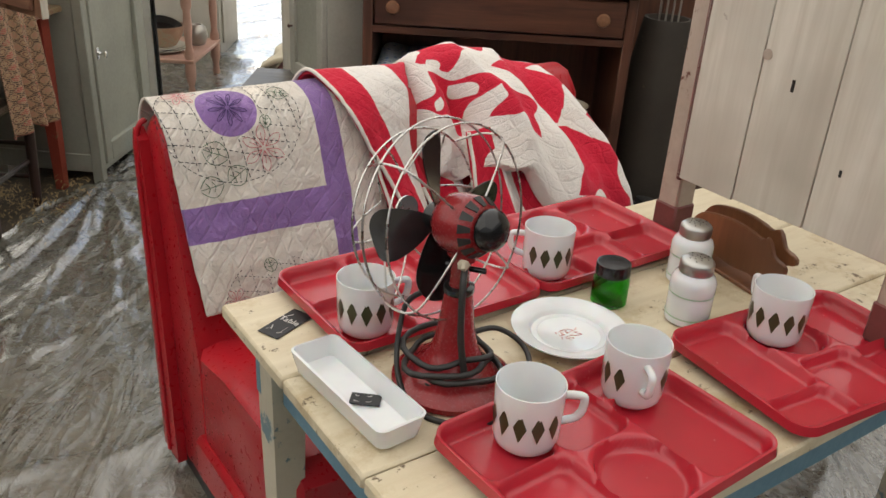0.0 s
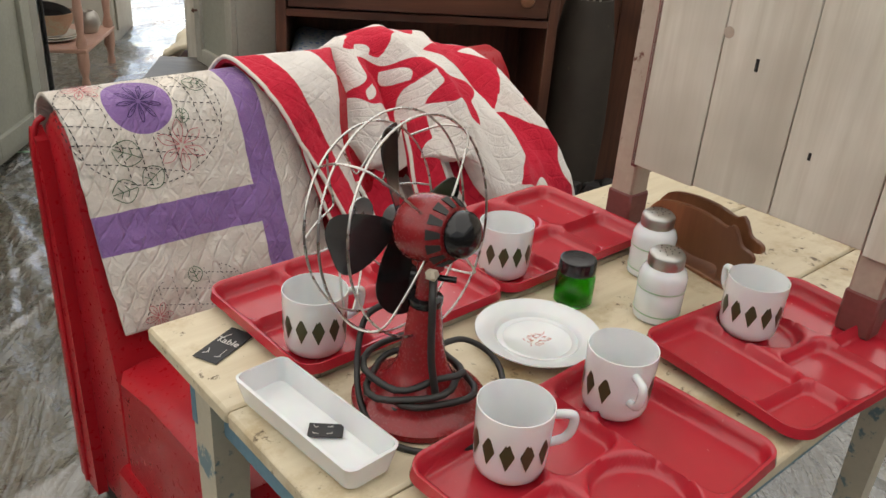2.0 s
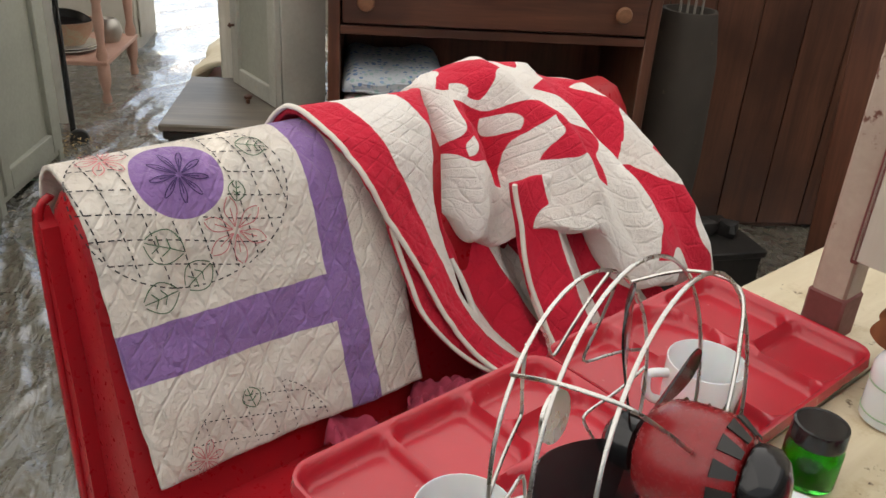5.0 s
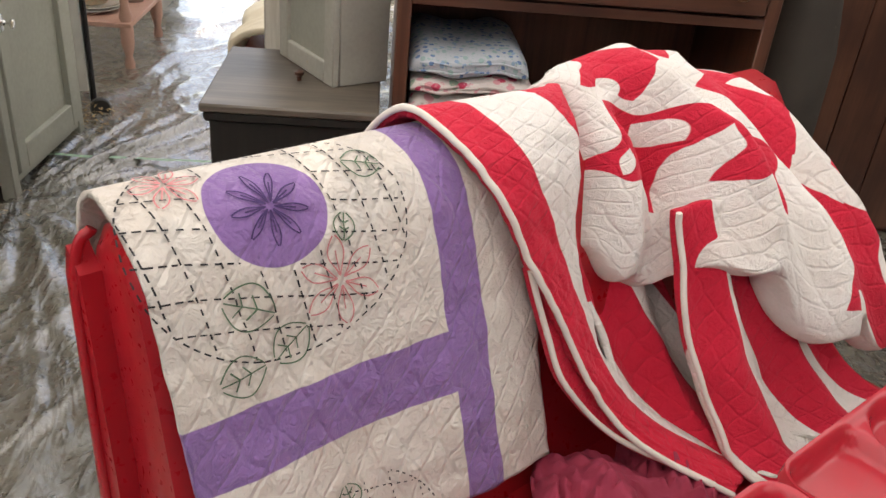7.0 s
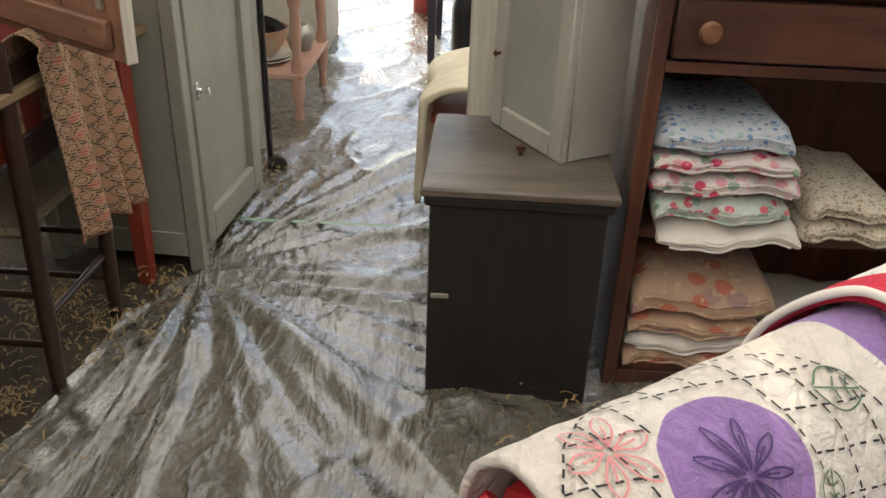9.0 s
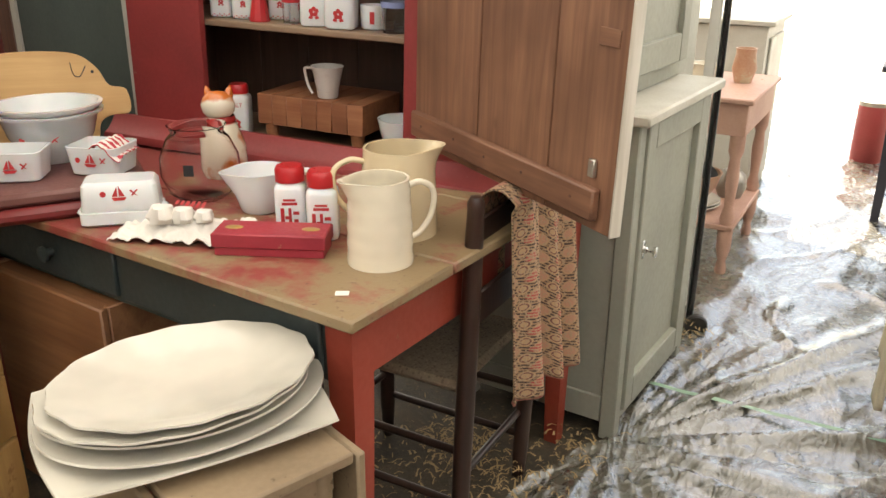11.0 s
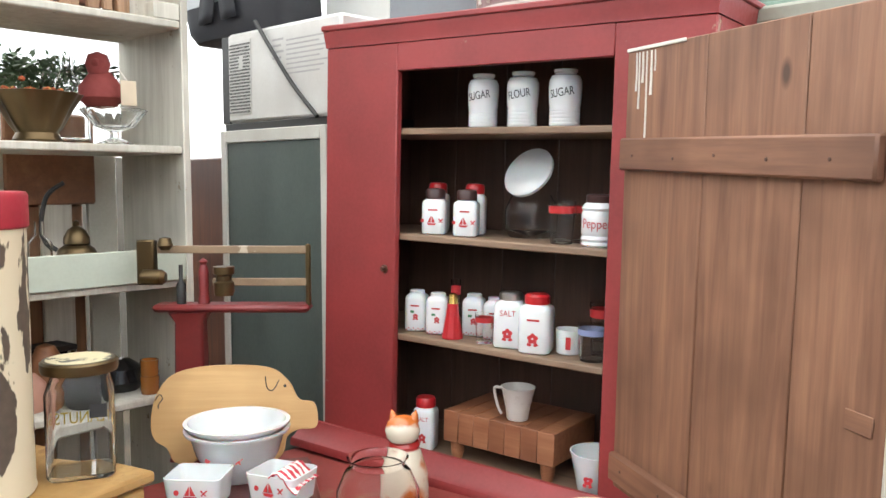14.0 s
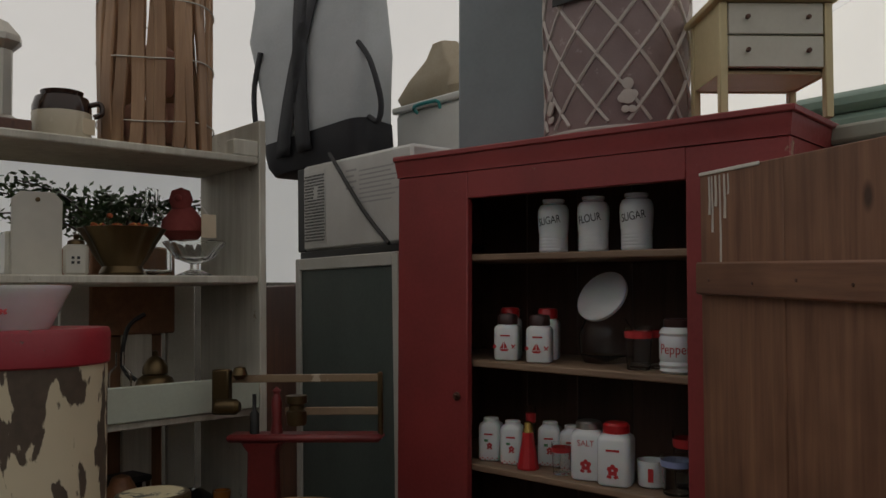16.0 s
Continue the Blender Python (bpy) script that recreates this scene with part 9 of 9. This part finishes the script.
loft_bm(bm, [[(x * s, y * s2, z) for x, y in rounded(0.42, 0.24, 0.06)] for z, s, s2 in ((0, 0.95, 0.9), (0.05, 1, 1), (0.12, 0.78, 0.8), (0.2, 0.42, 0.5), (0.27, 0.12, 0.3))])
for v in bm.verts:
    v.co += Vector((1, 1, 0.6)) * 0.022 * noise.noise(v.co * 11)
part("sack_body", bm, paint("buff_sack", (0.40, 0.34, 0.25), (0.32, 0.26, 0.18), 0.8), sack)
sign = thing("picture_frame", "tall brown wooden frame leaning behind the cupboard", "frame", pose(-3.02, 3.72, 0))
bx("stile", sign, MAPLE, (0, 0, 0), (0.03, 0.04, 2.45), 0.003)
bx("panel", sign, DARK_SIDE, (0.031, 0.012, 0), (0.16, 0.03, 2.40), 0.003)
bx("rail", sign, MAPLE, (0.031, 0, 2.4005), (0.16, 0.04, 2.45), 0.003)

# ---- on the red cupboard ----
TOPZ = 1.9305


def ontop(x, y, rz=0, z=TOPZ):
    return CUP @ pose(x, y, z, 0, 0, rz)


GREYP = paint("grey_panel", (0.21, 0.24, 0.255), (0.18, 0.2, 0.215), 0.55)
gp = thing("grey_board", "plain grey board standing on the cupboard", "board", ontop(-0.185, 0.17))
loft("board", gp, GREYP, [[(x, y, z) for x, y in ((0, 0.03), (0.03, 0.0), (0.31, 0.05), (0.31, 0.075), (0.03, 0.03), (0.012, 0.045))] for z in (0, 0.7)])
LILAC = paint("lilac_wicker", (0.30, 0.22, 0.215), (0.24, 0.17, 0.17), 0.55, (0.40, 0.32, 0.3), 0.62, 30)
PALEL = plain("pale_lattice", (0.52, 0.46, 0.42), 0.5)
hm = thing("laundry_hamper", "lilac-brown hamper with pale diamond lattice", "hamper", ontop(0.335, 0.19))


def oval(r, sx=1.0, sy=0.72, n=48):
    return [(r * sx * math.cos(2 * math.pi * k / n), r * sy * math.sin(2 * math.pi * k / n)) for k in range(n)]


loft("body", hm, LILAC, [[(x, y, z) for x, y in oval(r)] for z, r in ((0, 0.178), (0.01, 0.185), (0.5, 0.194), (0.62, 0.194), (0.64, 0.18))])
for sgn in (1, -1):
    for k in range(11):
        pts = []
        for i in range(17):
            z = 0.03 + 0.55 * i / 16
            a = 2 * math.pi * k / 11 + sgn * z * 4.4
            r = 0.187 + 0.0155 * z
            pts.append((r * math.cos(a), r * 0.72 * math.sin(a), z))
        tube("lattice_strip", hm, PALEL, pts, 0.0052, 5)
tube("foot_band", hm, PALEL, [(x, y, 0.016) for x, y in oval(0.187)], 0.006, 6, True)
for a in (232, 302):
    q = radians(a)
    for cx, cz, r in ((0, 0.085, 0.014), (0, 0.055, 0.018), (-0.014, 0.05, 0.01), (0.014, 0.06, 0.01), (-0.006, 0.025, 0.009), (0.01, 0.025, 0.009)):
        bm = bmesh.new()
        lathe_bm(bm, [(0, -0.003), (r, -0.002), (r, 0.002), (0, 0.004)], 12, pose(cx, 0, cz, 90))
        part("applied_ornament", bm, PALEL, hm, "", pose(0.191 * math.cos(q), 0.191 * 0.72 * math.sin(q) - 0.003, 0.03, 0, 0, a + 90))
bx("price_tag", hm, SLATE, (-0.065, -0.004, 0.33), (0.065, 0.0, 0.37), 0.002, "dark price tag", pose(-0.03, -0.143, 0, 0, 0, -6))
YEL_P = paint("pale_yellow_paint", (0.62, 0.52, 0.30), (0.54, 0.44, 0.25), 0.5, (0.35, 0.25, 0.14), 0.72, 12)
WHT_D = paint("drawer_white", (0.60, 0.58, 0.50), (0.52, 0.5, 0.42), 0.5, (0.35, 0.25, 0.14), 0.74, 12)
md = thing("doll_dresser", "miniature pale yellow dresser with two white drawers", "small dresser", ontop(0.674, 0.03, 42) @ Matrix.Diagonal((0.95, 1.12, 0.98, 1)))
for x in (0.0, 0.235):
    for y in (0.0, 0.16):
        bx("leg", md, YEL_P, (x, y, 0), (x + 0.018, y + 0.018, 0.25), 0.002)
for x in (0.003, 0.242):
    bx("side", md, YEL_P, (x, 0.0185, 0.095), (x + 0.008, 0.1595, 0.25), 0.001)
bx("back", md, YEL_P, (0.0185, 0.168, 0.095), (0.2345, 0.176, 0.25), 0.001)
bx("bottom", md, YEL_P, (0.0115, 0.019, 0.097), (0.2415, 0.167, 0.105), 0.001)
bx("top", md, YEL_P, (-0.012, -0.012, 0.2505), (0.265, 0.19, 0.265), 0.003)
for z in (0.108, 0.18):
    d = bx("drawer_front", md, WHT_D, (0.02, 0.002, z), (0.233, 0.014, z + 0.068), 0.002)
    for x in (0.06, 0.195):
        turned("knob", d, DARK_SIDE, [(0.002, 0), (0.002, 0.006), (0.0055, 0.008), (0.005, 0.013), (0, 0.015)], 12, pose(x, 0.002, z + 0.034, 90))
GTRUNK = paint("pale_green_tin", (0.24, 0.34, 0.28), (0.2, 0.29, 0.24), 0.45, (0.35, 0.38, 0.33), 0.72, 9)
tk = thing("metal_footlocker", "pale green metal trunk on a tall dresser", "trunk", pose(-2.0, 3.95, 1.80))
bx("body", tk, GTRUNK, (0, 0, 0), (0.62, 0.4, 0.25), 0.02)
bx("lid", tk, GTRUNK, (-0.008, -0.008, 0.2505), (0.628, 0.408, 0.31), 0.02)
bx("clasp", tk, METAL_OLD, (0.3, -0.02, 0.2), (0.34, -0.0085, 0.28), 0.003, "metal clasp")
tks = thing("tall_dresser", "plain grey tall dresser behind the red cupboard", "dresser", pose(-2.1, 3.9, 0))
bx("body", tks, GREEN_GREY, (0, 0, 0), (0.62, 0.5, 1.76), 0.006)
bx("top", tks, GREEN_GREY, (-0.03, -0.03, 1.7605), (0.74, 0.52, 1.7995), 0.006)
bx("drawer_front", tks, GREEN_GREY, (0.05, -0.012, 1.45), (0.57, -0.0005, 1.7), 0.004)

# tent poles and a blue rope
POLE = plain("tent_pole", (0.45, 0.44, 0.42), 0.4, 0.5)
for k, (a, b) in enumerate((((-5.4, 2.3, 0.0), (-3.9, 2.35, 4.2)), ((-4.9, 5.2, 0.0), (-3.0, 5.0, 4.3)))):
    t = tube("tent_pole", None, POLE, [a, b], 0.035, 12)
    tagged(t, "grey metal tent pole leaning up to the roof", "tent pole", "tent poles")
rope = tube("blue_rope", None, plain("blue_rope", (0.03, 0.12, 0.45), 0.6), spline([(-1.6, 4.6, 2.9), (-1.2, 4.4, 2.45), (-0.7, 4.2, 2.0), (-0.55, 3.47, 1.9)], 8), 0.012, 8)
tagged(rope, "blue rope stretched from the tent roof", "rope")

# clear and tinted glass lets the daylight through without a shadow
for ob in list(scene.objects):
    if ob.type == "MESH" and ob.data.materials and ob.data.materials[0] and ob.data.materials[0].name in ("clear_glass", "pale_pink_glass", "green_glass"):
        ob.visible_shadow = False
# see-through things end
